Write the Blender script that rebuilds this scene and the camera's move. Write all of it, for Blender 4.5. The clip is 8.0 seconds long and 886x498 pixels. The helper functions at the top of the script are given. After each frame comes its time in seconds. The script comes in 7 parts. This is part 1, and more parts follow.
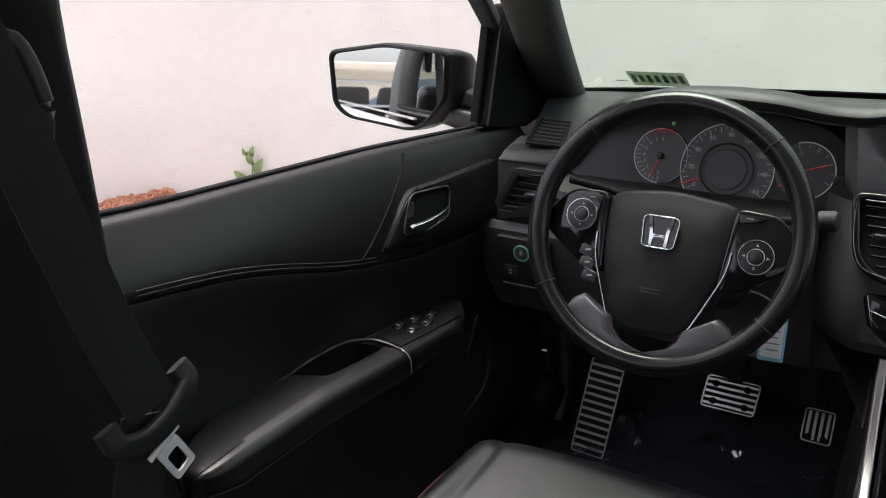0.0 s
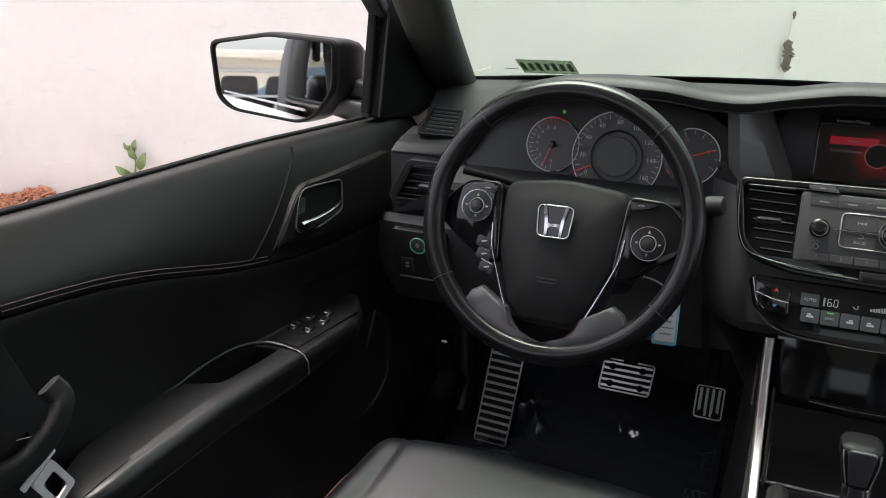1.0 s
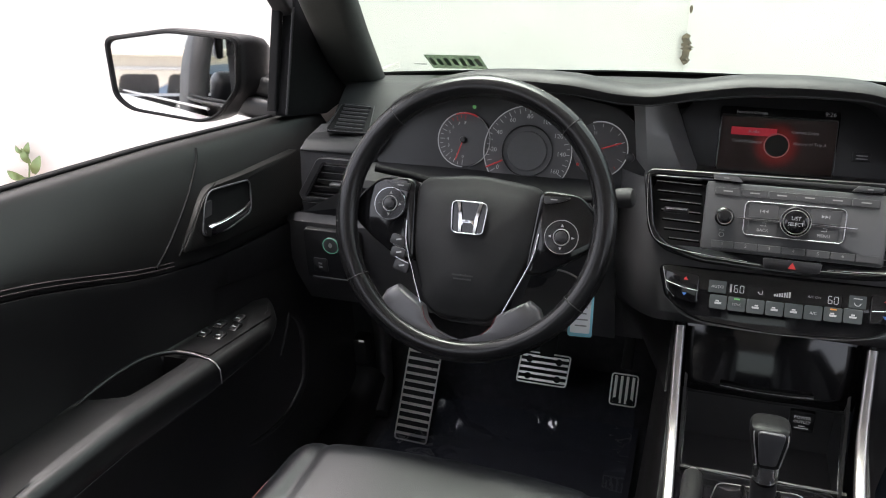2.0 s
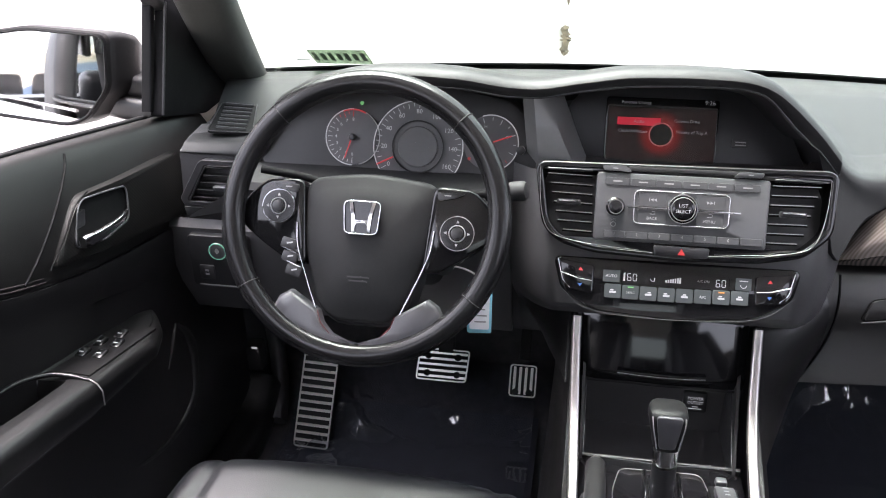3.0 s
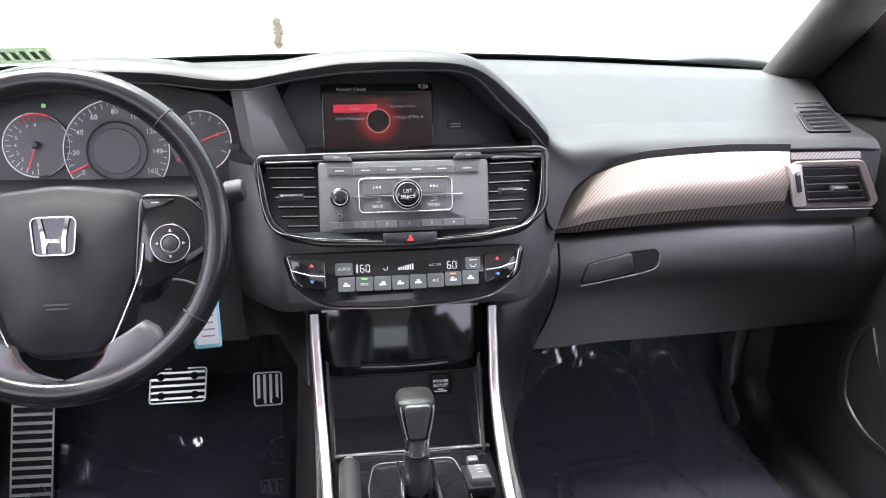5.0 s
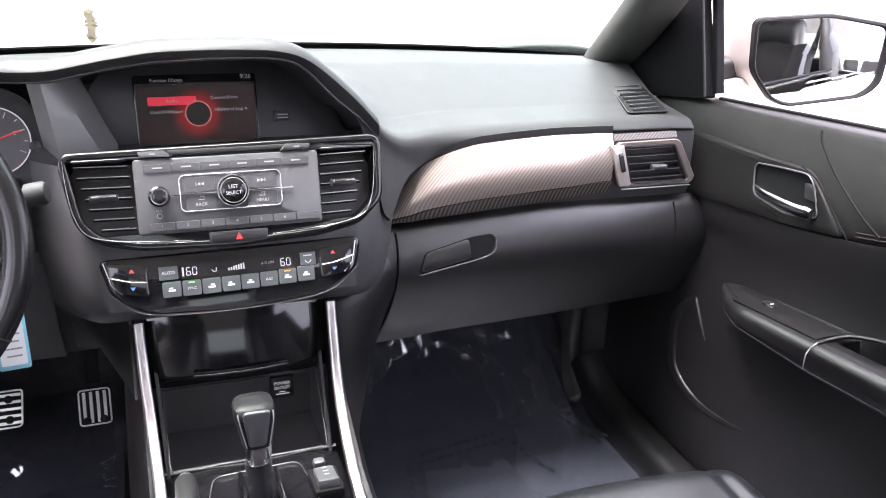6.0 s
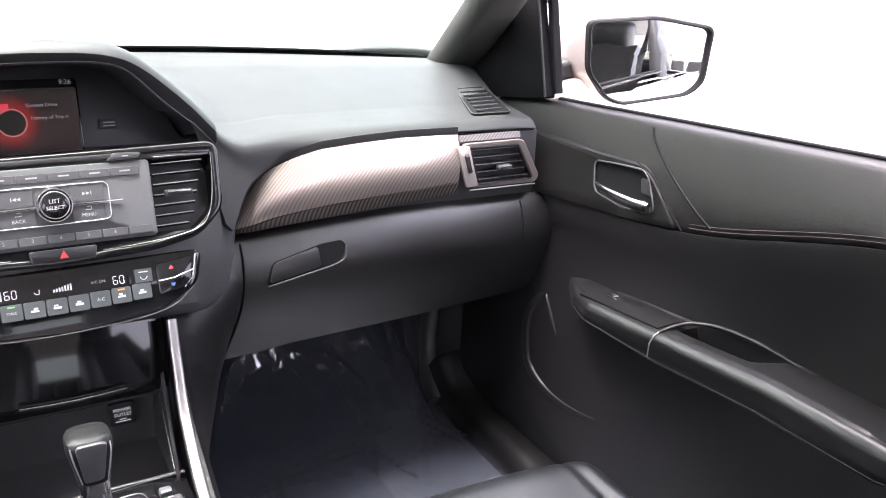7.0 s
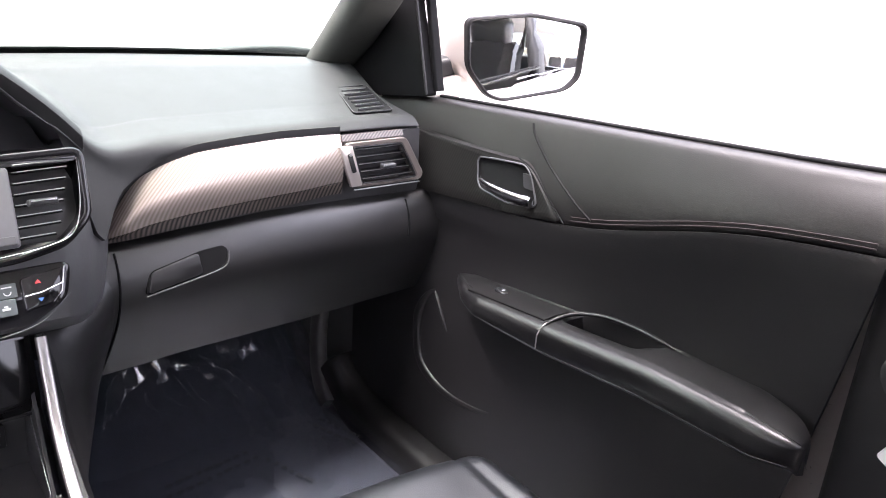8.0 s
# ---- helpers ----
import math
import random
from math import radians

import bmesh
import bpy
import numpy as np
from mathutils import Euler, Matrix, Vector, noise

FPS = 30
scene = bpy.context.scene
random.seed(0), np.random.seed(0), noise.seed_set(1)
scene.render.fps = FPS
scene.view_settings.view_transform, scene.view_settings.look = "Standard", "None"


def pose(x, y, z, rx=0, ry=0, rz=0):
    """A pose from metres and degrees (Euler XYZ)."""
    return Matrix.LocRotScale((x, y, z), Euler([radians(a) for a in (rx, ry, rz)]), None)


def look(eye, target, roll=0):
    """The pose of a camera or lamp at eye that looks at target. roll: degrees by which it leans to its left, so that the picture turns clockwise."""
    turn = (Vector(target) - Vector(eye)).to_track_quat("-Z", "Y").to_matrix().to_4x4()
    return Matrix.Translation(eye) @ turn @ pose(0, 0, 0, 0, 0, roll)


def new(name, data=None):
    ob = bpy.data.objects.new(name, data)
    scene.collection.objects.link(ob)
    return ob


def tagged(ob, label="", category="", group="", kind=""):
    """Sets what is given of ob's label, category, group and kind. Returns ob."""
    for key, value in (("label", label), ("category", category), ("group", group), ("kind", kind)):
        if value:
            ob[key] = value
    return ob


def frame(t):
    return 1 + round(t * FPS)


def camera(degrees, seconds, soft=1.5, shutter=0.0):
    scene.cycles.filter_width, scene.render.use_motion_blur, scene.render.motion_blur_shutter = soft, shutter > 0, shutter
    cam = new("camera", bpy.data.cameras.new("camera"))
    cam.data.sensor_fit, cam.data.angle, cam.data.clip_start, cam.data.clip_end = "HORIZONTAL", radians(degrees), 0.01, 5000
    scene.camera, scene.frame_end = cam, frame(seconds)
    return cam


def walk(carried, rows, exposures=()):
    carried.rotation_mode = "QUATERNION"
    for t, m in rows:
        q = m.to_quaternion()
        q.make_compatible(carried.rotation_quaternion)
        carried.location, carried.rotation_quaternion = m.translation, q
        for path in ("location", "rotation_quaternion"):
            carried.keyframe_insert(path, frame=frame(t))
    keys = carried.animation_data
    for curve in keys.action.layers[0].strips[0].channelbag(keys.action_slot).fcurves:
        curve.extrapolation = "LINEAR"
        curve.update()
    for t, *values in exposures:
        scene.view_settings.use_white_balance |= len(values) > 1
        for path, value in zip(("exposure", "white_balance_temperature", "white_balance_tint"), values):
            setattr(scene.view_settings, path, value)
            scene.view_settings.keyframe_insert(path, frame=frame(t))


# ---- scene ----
cam = camera(55.9, 8.0, 1.0)
PATH = [
    (0, (-0.093, -0.956, 1.211), (-1.08, 0.645, 0.53), -1.0),
    (0.5, (-0.095, -0.944, 1.21), (-0.979, 0.708, 0.511), -0.9),
    (1, (-0.103, -0.932, 1.211), (-0.868, 0.773, 0.5), -0.4),
    (1.5, (-0.105, -0.926, 1.21), (-0.775, 0.817, 0.493), -0.2),
    (3, (-0.12, -0.896, 1.207), (-0.437, 0.937, 0.472), 0.4),
    (3.5, (-0.122, -0.881, 1.201), (-0.279, 0.97, 0.458), 0.5),
    (4, (-0.123, -0.867, 1.197), (-0.122, 0.991, 0.455), 1.0),
    (5.5, (-0.096, -0.839, 1.186), (0.369, 0.959, 0.446), 1.4),
    (6, (-0.09, -0.827, 1.18), (0.565, 0.91, 0.436), 2.2),
    (6.5, (-0.081, -0.819, 1.176), (0.748, 0.847, 0.442), 2.9),
    (7, (-0.073, -0.813, 1.175), (0.892, 0.784, 0.455), 3.4),
    (7.5, (-0.066, -0.815, 1.174), (0.998, 0.722, 0.462), 3.6),
    (8, (-0.064, -0.811, 1.175), (1.115, 0.64, 0.466), 4.0),
]
EXPOSURES = [(0, 1.72, 6600, 13), (1.0, 1.82, 6600, 12), (1.5, 2.02, 6600, 12), (3.0, 3.2, 6450, 17), (3.5, 3.6, 6400, 19), (4.0, 3.7, 6350, 20), (8.0, 3.8, 6500, 22)]
walk(cam, [(t, look(eye, target, roll)) for t, eye, target, roll in PATH], EXPOSURES)

# ---- world, sun, exposure ----
world = bpy.data.worlds.new("sky")
scene.world = world
world.use_nodes = True
wn = world.node_tree
wn.nodes.clear()
w_out = wn.nodes.new("ShaderNodeOutputWorld")
w_bg = wn.nodes.new("ShaderNodeBackground")
w_sky = wn.nodes.new("ShaderNodeTexSky")
w_sky.sky_type, w_sky.sun_disc = "NISHITA", False
w_sky.sun_elevation, w_sky.sun_rotation = radians(77), radians(-53)
w_sky.air_density, w_sky.dust_density, w_sky.ozone_density = 1.0, 6.0, 0.6
w_bg.inputs["Strength"].default_value = 0.15
w_hue = wn.nodes.new("ShaderNodeHueSaturation")
w_hue.inputs["Saturation"].default_value = 0.35
wn.links.new(w_sky.outputs[0], w_hue.inputs["Color"])
wn.links.new(w_hue.outputs[0], w_bg.inputs["Color"])
wn.links.new(w_bg.outputs[0], w_out.inputs["Surface"])
sun_data = bpy.data.lights.new("sun", "SUN")
sun_data.energy, sun_data.angle, sun_data.color = 1.1, radians(40), (1.0, 0.98, 0.96)
sun = new("sun", sun_data)
sun.matrix_world = look((-1.6, 1.2, 9.0), (0, 0, 0.5))


# ---- materials ----
def surface(name, col, rough=0.5, metal=0.0, var=0.12, scale=14.0, bump=0.0, bscale=700.0, coat=0.0, rvar=0.12, cells=False, spec=0.5):
    """A surface with broad and fine variation, and a fine relief."""
    m = bpy.data.materials.new(name)
    m.use_nodes = True
    nt = m.node_tree
    b = nt.nodes["Principled BSDF"]
    co = nt.nodes.new("ShaderNodeTexCoord")
    n1 = nt.nodes.new("ShaderNodeTexNoise")
    n1.inputs["Scale"].default_value, n1.inputs["Detail"].default_value = scale, 6.0
    n2 = nt.nodes.new("ShaderNodeTexNoise")
    n2.inputs["Scale"].default_value, n2.inputs["Detail"].default_value = scale * 14, 3.0
    for n in (n1, n2):
        nt.links.new(co.outputs["Object"], n.inputs["Vector"])
    mix = nt.nodes.new("ShaderNodeMath")
    mix.operation = "MULTIPLY_ADD"
    nt.links.new(n2.outputs["Fac"], mix.inputs[0])
    mix.inputs[1].default_value = 0.5
    nt.links.new(n1.outputs["Fac"], mix.inputs[2])
    ramp = nt.nodes.new("ShaderNodeMapRange")
    ramp.inputs["From Min"].default_value, ramp.inputs["From Max"].default_value = 0.45, 1.05
    ramp.inputs["To Min"].default_value, ramp.inputs["To Max"].default_value = 1 - var, 1 + var
    nt.links.new(mix.outputs[0], ramp.inputs["Value"])
    sc = nt.nodes.new("ShaderNodeVectorMath")
    sc.operation = "SCALE"
    sc.inputs[0].default_value = col
    nt.links.new(ramp.outputs[0], sc.inputs["Scale"])
    nt.links.new(sc.outputs[0], b.inputs["Base Color"])
    rr = nt.nodes.new("ShaderNodeMapRange")
    rr.inputs["From Min"].default_value, rr.inputs["From Max"].default_value = 0.45, 1.05
    rr.inputs["To Min"].default_value, rr.inputs["To Max"].default_value = max(0.02, rough * (1 - rvar)), min(1, rough * (1 + rvar))
    nt.links.new(mix.outputs[0], rr.inputs["Value"])
    nt.links.new(rr.outputs[0], b.inputs["Roughness"])
    b.inputs["Metallic"].default_value = metal
    b.inputs["Specular IOR Level"].default_value = spec
    b.inputs["Coat Weight"].default_value = coat
    b.inputs["Coat Roughness"].default_value = 0.06
    if bump:
        t = nt.nodes.new("ShaderNodeTexVoronoi" if cells else "ShaderNodeTexNoise")
        t.inputs["Scale"].default_value = bscale
        nt.links.new(co.outputs["Object"], t.inputs["Vector"])
        bp = nt.nodes.new("ShaderNodeBump")
        bp.inputs["Strength"].default_value, bp.inputs["Distance"].default_value = bump, 0.0006
        nt.links.new(t.outputs["Distance" if cells else "Fac"], bp.inputs["Height"])
        nt.links.new(bp.outputs[0], b.inputs["Normal"])
    return m


def weave(name, col_a, col_b, rough, metal, pitch=0.0036, coat=0.5):
    """Woven carbon pattern: slanting bands broken into short bundles."""
    m = surface(name, col_a, rough, metal, 0.04, 5, coat=coat, rvar=0.03)
    nt = m.node_tree
    b = nt.nodes["Principled BSDF"]
    co = nt.nodes.new("ShaderNodeTexCoord")
    mp = nt.nodes.new("ShaderNodeMapping")
    mp.inputs["Rotation"].default_value = (0, radians(-33), radians(45))
    wv = nt.nodes.new("ShaderNodeTexWave")
    wv.bands_direction = "X"
    wv.inputs["Scale"].default_value = 0.314 / pitch
    wv.inputs["Distortion"].default_value = 0.4
    wv.inputs["Detail"].default_value = 1.0
    nt.links.new(co.outputs["Object"], mp.inputs["Vector"])
    nt.links.new(mp.outputs[0], wv.inputs["Vector"])
    mixc = nt.nodes.new("ShaderNodeMix")
    mixc.data_type = "RGBA"
    mixc.inputs["A"].default_value, mixc.inputs["B"].default_value = (*col_a, 1), (*col_b, 1)
    nt.links.new(wv.outputs["Fac"], mixc.inputs["Factor"])
    nt.links.new(mixc.outputs["Result"], b.inputs["Base Color"])
    bp = nt.nodes.new("ShaderNodeBump")
    bp.inputs["Strength"].default_value, bp.inputs["Distance"].default_value = 0.08, 0.0005
    nt.links.new(wv.outputs["Fac"], bp.inputs["Height"])
    nt.links.new(bp.outputs[0], b.inputs["Normal"])
    return m


def glow(name, col, strength):
    m = bpy.data.materials.new(name)
    m.use_nodes = True
    b = m.node_tree.nodes["Principled BSDF"]
    b.inputs["Base Color"].default_value = (*[c * 0.3 for c in col], 1)
    b.inputs["Emission Color"].default_value = (*col, 1)
    b.inputs["Emission Strength"].default_value = strength
    b.inputs["Roughness"].default_value = 0.3
    return m


def clear(name, col, rough=0.0, gloss=0.5, least=0.02, power=4.0):
    """Thin glass or film: mostly see-through, with a sharp gloss that grows towards the edge-on view."""
    m = bpy.data.materials.new(name)
    m.use_nodes = True
    nt = m.node_tree
    nt.nodes.clear()
    out = nt.nodes.new("ShaderNodeOutputMaterial")
    tr = nt.nodes.new("ShaderNodeBsdfTransparent")
    tr.inputs["Color"].default_value = (*col, 1)
    gl = nt.nodes.new("ShaderNodeBsdfGlossy")
    gl.inputs["Roughness"].default_value = rough
    lw = nt.nodes.new("ShaderNodeLayerWeight")
    pw = nt.nodes.new("ShaderNodeMath")
    pw.operation = "POWER"
    pw.inputs[1].default_value = power
    ma = nt.nodes.new("ShaderNodeMath")
    ma.operation = "MULTIPLY_ADD"
    ma.inputs[1].default_value, ma.inputs[2].default_value = gloss, least
    mx = nt.nodes.new("ShaderNodeMixShader")
    nt.links.new(lw.outputs["Facing"], pw.inputs[0])
    nt.links.new(pw.outputs[0], ma.inputs[0])
    nt.links.new(ma.outputs[0], mx.inputs["Fac"])
    nt.links.new(tr.outputs[0], mx.inputs[1])
    nt.links.new(gl.outputs[0], mx.inputs[2])
    nt.links.new(mx.outputs[0], out.inputs["Surface"])
    return m


SOFT = surface("soft_dash_skin", (0.0290, 0.0295, 0.0303), 0.46, var=0.1, bump=0.16, bscale=1100, cells=True, spec=0.15)
HARD = surface("hard_black_plastic", (0.062, 0.061, 0.0635), 0.4, var=0.12, bump=0.3, bscale=1100, cells=True)
DOOR_SKIN = surface("door_panel_skin", (0.0060, 0.0057, 0.0062), 0.42, var=0.14, scale=7, bump=0.13, bscale=900, cells=True, spec=0.55)
SMOOTH = surface("smooth_black_plastic", (0.022, 0.022, 0.024), 0.4, var=0.1)
LEATHER = surface("black_leather", (0.0075, 0.0083, 0.0100), 0.34, var=0.2, scale=9, bump=0.15, bscale=1000, cells=True, spec=0.6)
ARM_SKIN = surface("armrest_skin", (0.0045, 0.0044, 0.0048), 0.36, var=0.14, scale=12, bump=0.12, bscale=1000, cells=True, spec=0.5)
WHEEL_SKIN = surface("wheel_leather", (0.0115, 0.0115, 0.0122), 0.22, var=0.1, rvar=0.15, bump=0.03, bscale=1500, cells=True, spec=0.36)
GLOSS = surface("piano_black", (0.008, 0.008, 0.009), 0.08, var=0.05, rvar=0.2, spec=0.5)
DOOR_PAD = surface("door_pad_skin", (0.0064, 0.0060, 0.0060), 0.42, var=0.14, scale=9, bump=0.16, bscale=900, cells=True, spec=0.38)
LID_SKIN = surface("glovebox_skin", (0.0095, 0.0092, 0.0097), 0.33, var=0.14, bump=0.35, bscale=1500, spec=0.8)
CHROME = surface("chrome", (0.64, 0.64, 0.66), 0.14, 1.0, var=0.03)
SATIN = surface("satin_metal", (0.52, 0.50, 0.495), 0.3, 0.9, var=0.03, rvar=0.02)
BRONZE = surface("satin_bronze", (0.62, 0.56, 0.52), 0.34, 0.6, var=0.05)
# Same bronze darkened, so the vent frame looks shaded beside its plate.
SHADE_BRONZE = surface("shaded_bronze", (0.22, 0.19, 0.175), 0.34, 0.5, var=0.05)
DIAL = surface("dial_face", (0.07, 0.07, 0.074), 0.4, var=0.1)
RADIO = surface("radio_face", (0.066, 0.068, 0.071), 0.34, var=0.06)
BUTTON = surface("grey_button", (0.076, 0.078, 0.083), 0.34, var=0.06)
CLIM_BUTTON = surface("pale_button", (0.056, 0.065, 0.068), 0.26, var=0.06)
RUBBER = surface("black_rubber", (0.013, 0.013, 0.014), 0.7, var=0.15)
# Near-black for plain dark trim, and as painted shade in shallow hollows.
DEEP = surface("black_trim_and_hollow_shade", (0.0062, 0.0062, 0.0068), 0.75, var=0.1, spec=0.12)
PANEL = surface("display_panel", (0.03, 0.03, 0.033), 0.42, var=0.05)
CARPET = surface("black_carpet", (0.085, 0.083, 0.088), 0.95, var=0.3, scale=60, bump=0.8, bscale=900)
BRUSHED = surface("brushed_steel", (0.84, 0.81, 0.77), 0.3, 0.75, var=0.06)
PLATED = surface("zinc_plated_steel", (0.92, 0.92, 0.93), 0.3, 0.0, var=0.04)
WEAVE = weave("bronze_carbon_weave", (0.47, 0.40, 0.36), (0.30, 0.25, 0.22), 0.3, 0.55)
WEAVE_DARK = weave("dark_carbon_weave", (0.0105, 0.010, 0.0097), (0.003, 0.0029, 0.0028), 0.45, 0.0, coat=0.0)
WEAVE_DARK.node_tree.nodes["Principled BSDF"].inputs["Specular IOR Level"].default_value = 0.16
STITCH = surface("red_thread", (0.13, 0.03, 0.034), 0.8)
THREAD = surface("dark_thread", (0.02, 0.013, 0.0145), 0.8)
HEADLINER = surface("grey_headliner_cloth", (0.68, 0.67, 0.65), 0.9, bump=0.3, bscale=700)
PILLAR = surface("pillar_trim_cloth", (0.024, 0.0255, 0.0225), 0.8, var=0.14, bump=0.4, bscale=600)
BODY = surface("champagne_paint", (0.55, 0.5, 0.47), 0.3, 0.35, var=0.03, coat=0.8)
MIRROR = surface("mirror_silver", (0.9, 0.91, 0.92), 0.02, 1.0, var=0.0, rvar=0)
MIRROR.node_tree.nodes["Principled BSDF"].inputs["Roughness"].default_value = 0.01
STUCCO = surface("white_stucco", (0.655, 0.61, 0.585), 0.9, var=0.05, scale=1.6, bump=0.0)
sn = STUCCO.node_tree
s_co = sn.nodes.new("ShaderNodeTexCoord")
s_map = sn.nodes.new("ShaderNodeMapping")
s_map.inputs["Scale"].default_value = (13.0, 13.0, 34.0)
s_noise = sn.nodes.new("ShaderNodeTexNoise")
s_noise.inputs["Scale"].default_value, s_noise.inputs["Detail"].default_value, s_noise.inputs["Roughness"].default_value = 1.0, 8.0, 0.68
s_cut = sn.nodes.new("ShaderNodeMapRange")
s_cut.inputs["From Min"].default_value, s_cut.inputs["From Max"].default_value = 0.555, 0.78
s_cut.interpolation_type = "SMOOTHSTEP"
s_bump = sn.nodes.new("ShaderNodeBump")
s_bump.inputs["Strength"].default_value, s_bump.inputs["Distance"].default_value = 0.5, 0.006
sn.links.new(s_co.outputs["Object"], s_map.inputs["Vector"])
sn.links.new(s_map.outputs[0], s_noise.inputs["Vector"])
sn.links.new(s_noise.outputs["Fac"], s_cut.inputs["Value"])
sn.links.new(s_cut.outputs[0], s_bump.inputs["Height"])
sn.links.new(s_bump.outputs[0], sn.nodes["Principled BSDF"].inputs["Normal"])
CONCRETE = surface("pale_concrete", (0.45, 0.44, 0.42), 0.9, var=0.12, scale=1.2, bump=0.4, bscale=80)
MULCH = surface("red_wood_mulch", (0.36, 0.155, 0.09), 0.9, var=0.4, scale=30)
LEAF = surface("green_leaf", (0.15, 0.21, 0.085), 0.5, var=0.2, scale=40)
BELT = surface("belt_webbing", (0.02, 0.02, 0.021), 0.8, bump=0.5, bscale=1500)
GLASS = clear("windscreen_glass", (0.875, 0.955, 0.90), 0.0, 0.25)
FILM = clear("plastic_film", (0.86, 0.88, 0.93), 0.035, 0.75, 0.17, 3.0)
fn = FILM.node_tree
f_haze = fn.nodes.new("ShaderNodeBsdfDiffuse")
f_haze.inputs["Color"].default_value = (0.54, 0.58, 0.68, 1)
f_mix = fn.nodes.new("ShaderNodeMixShader")
f_mix.inputs["Fac"].default_value = 0.032
f_old = [k for k in fn.nodes if k.type == "MIX_SHADER" and k is not f_mix and k != f_mix][0]
fn.links.new(f_old.outputs[0], f_mix.inputs[1])
fn.links.new(f_haze.outputs[0], f_mix.inputs[2])
fn.links.new(f_mix.outputs[0], [k for k in fn.nodes if k.type == "OUTPUT_MATERIAL"][0].inputs["Surface"])
# White marks have a faint added glow, the unlit printed ones too.
WHITE_MARK = glow("glowing_white_marking", (0.85, 0.87, 0.9), 0.04)
DIM_MARK = surface("grey_marking", (0.3, 0.3, 0.3), 0.5)
RED_MARK = glow("red_needle", (0.8, 0.05, 0.06), 0.05)
GREEN_LAMP = glow("green_lamp", (0.25, 0.8, 0.25), 0.06)
AMBER_LAMP = glow("amber_lamp", (1.0, 0.4, 0.08), 0.08)
BLUE_LAMP = glow("blue_lamp", (0.15, 0.35, 0.9), 0.05)
RED_LAMP = glow("red_lamp", (0.9, 0.08, 0.08), 0.035)


LIP = surface("dark_hood_lip", (0.014, 0.0138, 0.0148), 0.5, var=0.08, bump=0.15, bscale=1300, cells=True, spec=0.35)
KEY = surface("dark_key", (0.011, 0.011, 0.012), 0.24, var=0.08)


# ---- mesh helpers ----
def finish(name, bm, material):
    bmesh.ops.remove_doubles(bm, verts=bm.verts, dist=1e-6)
    bmesh.ops.recalc_face_normals(bm, faces=bm.faces)
    me = bpy.data.meshes.new(name)
    bm.to_mesh(me)
    bm.free()
    for p in me.polygons:
        p.use_smooth = True
    me.set_sharp_from_angle(angle=radians(38))
    me.materials.append(material)
    return new(name, me)


def thing(name, loc, label, category, group=""):
    e = new(name)
    e.empty_display_size = 0.02
    e.location = loc
    return tagged(e, label, category, group)


def part(name, bm, material, parent, label=""):
    ob = finish(name, bm, material)
    ob.parent = parent
    if parent.type == "EMPTY":
        ob.matrix_parent_inverse = Matrix.Translation(-parent.location)
    return tagged(ob, label)


def solid(name, bm, material, label, category, kind="", group=""):
    return tagged(finish(name, bm, material), label, category, group, kind)


def plane(origin, tilt):
    """Face frame: x right, y up the face, z out to the cabin; its top leans forward by tilt degrees."""
    return pose(*origin, 90 - tilt)


def block(size, M=Matrix(), bevel=0.0, seg=2, bm=None):
    bm = bm or bmesh.new()
    r = bmesh.ops.create_cube(bm, size=1.0, matrix=M @ Matrix.Diagonal((*size, 1)))
    if bevel:
        edges = list({e for v in r["verts"] for e in v.link_edges})
        bmesh.ops.bevel(bm, geom=edges, offset=bevel, segments=seg, profile=0.5, affect="EDGES")
    return bm


def plate(pts, depth, M=Matrix(), bevel=0.0, seg=2, dome=0.0, bm=None):
    """A flat shape in the local xy plane, its front at z = 0, depth behind it, front edge rounded; dome swells the middle."""
    bm = bm or bmesh.new()
    n = len(pts)
    cx, cy = sum(p[0] for p in pts) / n, sum(p[1] for p in pts) / n
    rings = [[(x, y, -depth) for x, y in pts]]
    r = max(max(abs(x - cx), abs(y - cy)) for x, y in pts)
    for k in range(seg + 1):
        a = k / max(1, seg) * math.pi / 2
        ins = bevel * (1 - math.cos(a)) / r
        rings.append([(cx + (x - cx) * (1 - ins), cy + (y - cy) * (1 - ins), bevel * (math.sin(a) - 1)) for x, y in pts])
    if dome:
        for f in (0.82, 0.62, 0.4, 0.2):
            rings.append([(cx + (x - cx) * f, cy + (y - cy) * f, dome * (1 - f * f)) for x, y in pts])
    vs = [[bm.verts.new(M @ Vector(p)) for p in ring] for ring in rings]
    for a, b in zip(vs, vs[1:]):
        for i in range(n):
            bm.faces.new((a[i], a[(i + 1) % n], b[(i + 1) % n], b[i]))
    bm.faces.new(vs[0][::-1])
    bm.faces.new(vs[-1])
    return bm


def framed(outer, inner, depth, M=Matrix(), bevel=0.0012):
    """A plate with an opening; both outlines hold the same number of points."""
    bm = bmesh.new()
    n = len(outer)
    def grow(pts, other, f):
        return [(x + (a - x) * f, y + (b - y) * f) for (x, y), (a, b) in zip(pts, other)]
    loops = ((outer, -depth), (outer, -bevel), (grow(outer, inner, 0.12), 0.0), (grow(inner, outer, 0.12), 0.0), (inner, -bevel), (inner, -depth))
    vs = [[bm.verts.new(M @ Vector((x, y, z))) for x, y in pts] for pts, z in loops]
    for a, b in zip(vs, vs[1:] + vs[:1]):
        for i in range(n):
            bm.faces.new((a[i], a[(i + 1) % n], b[(i + 1) % n], b[i]))
    return bm


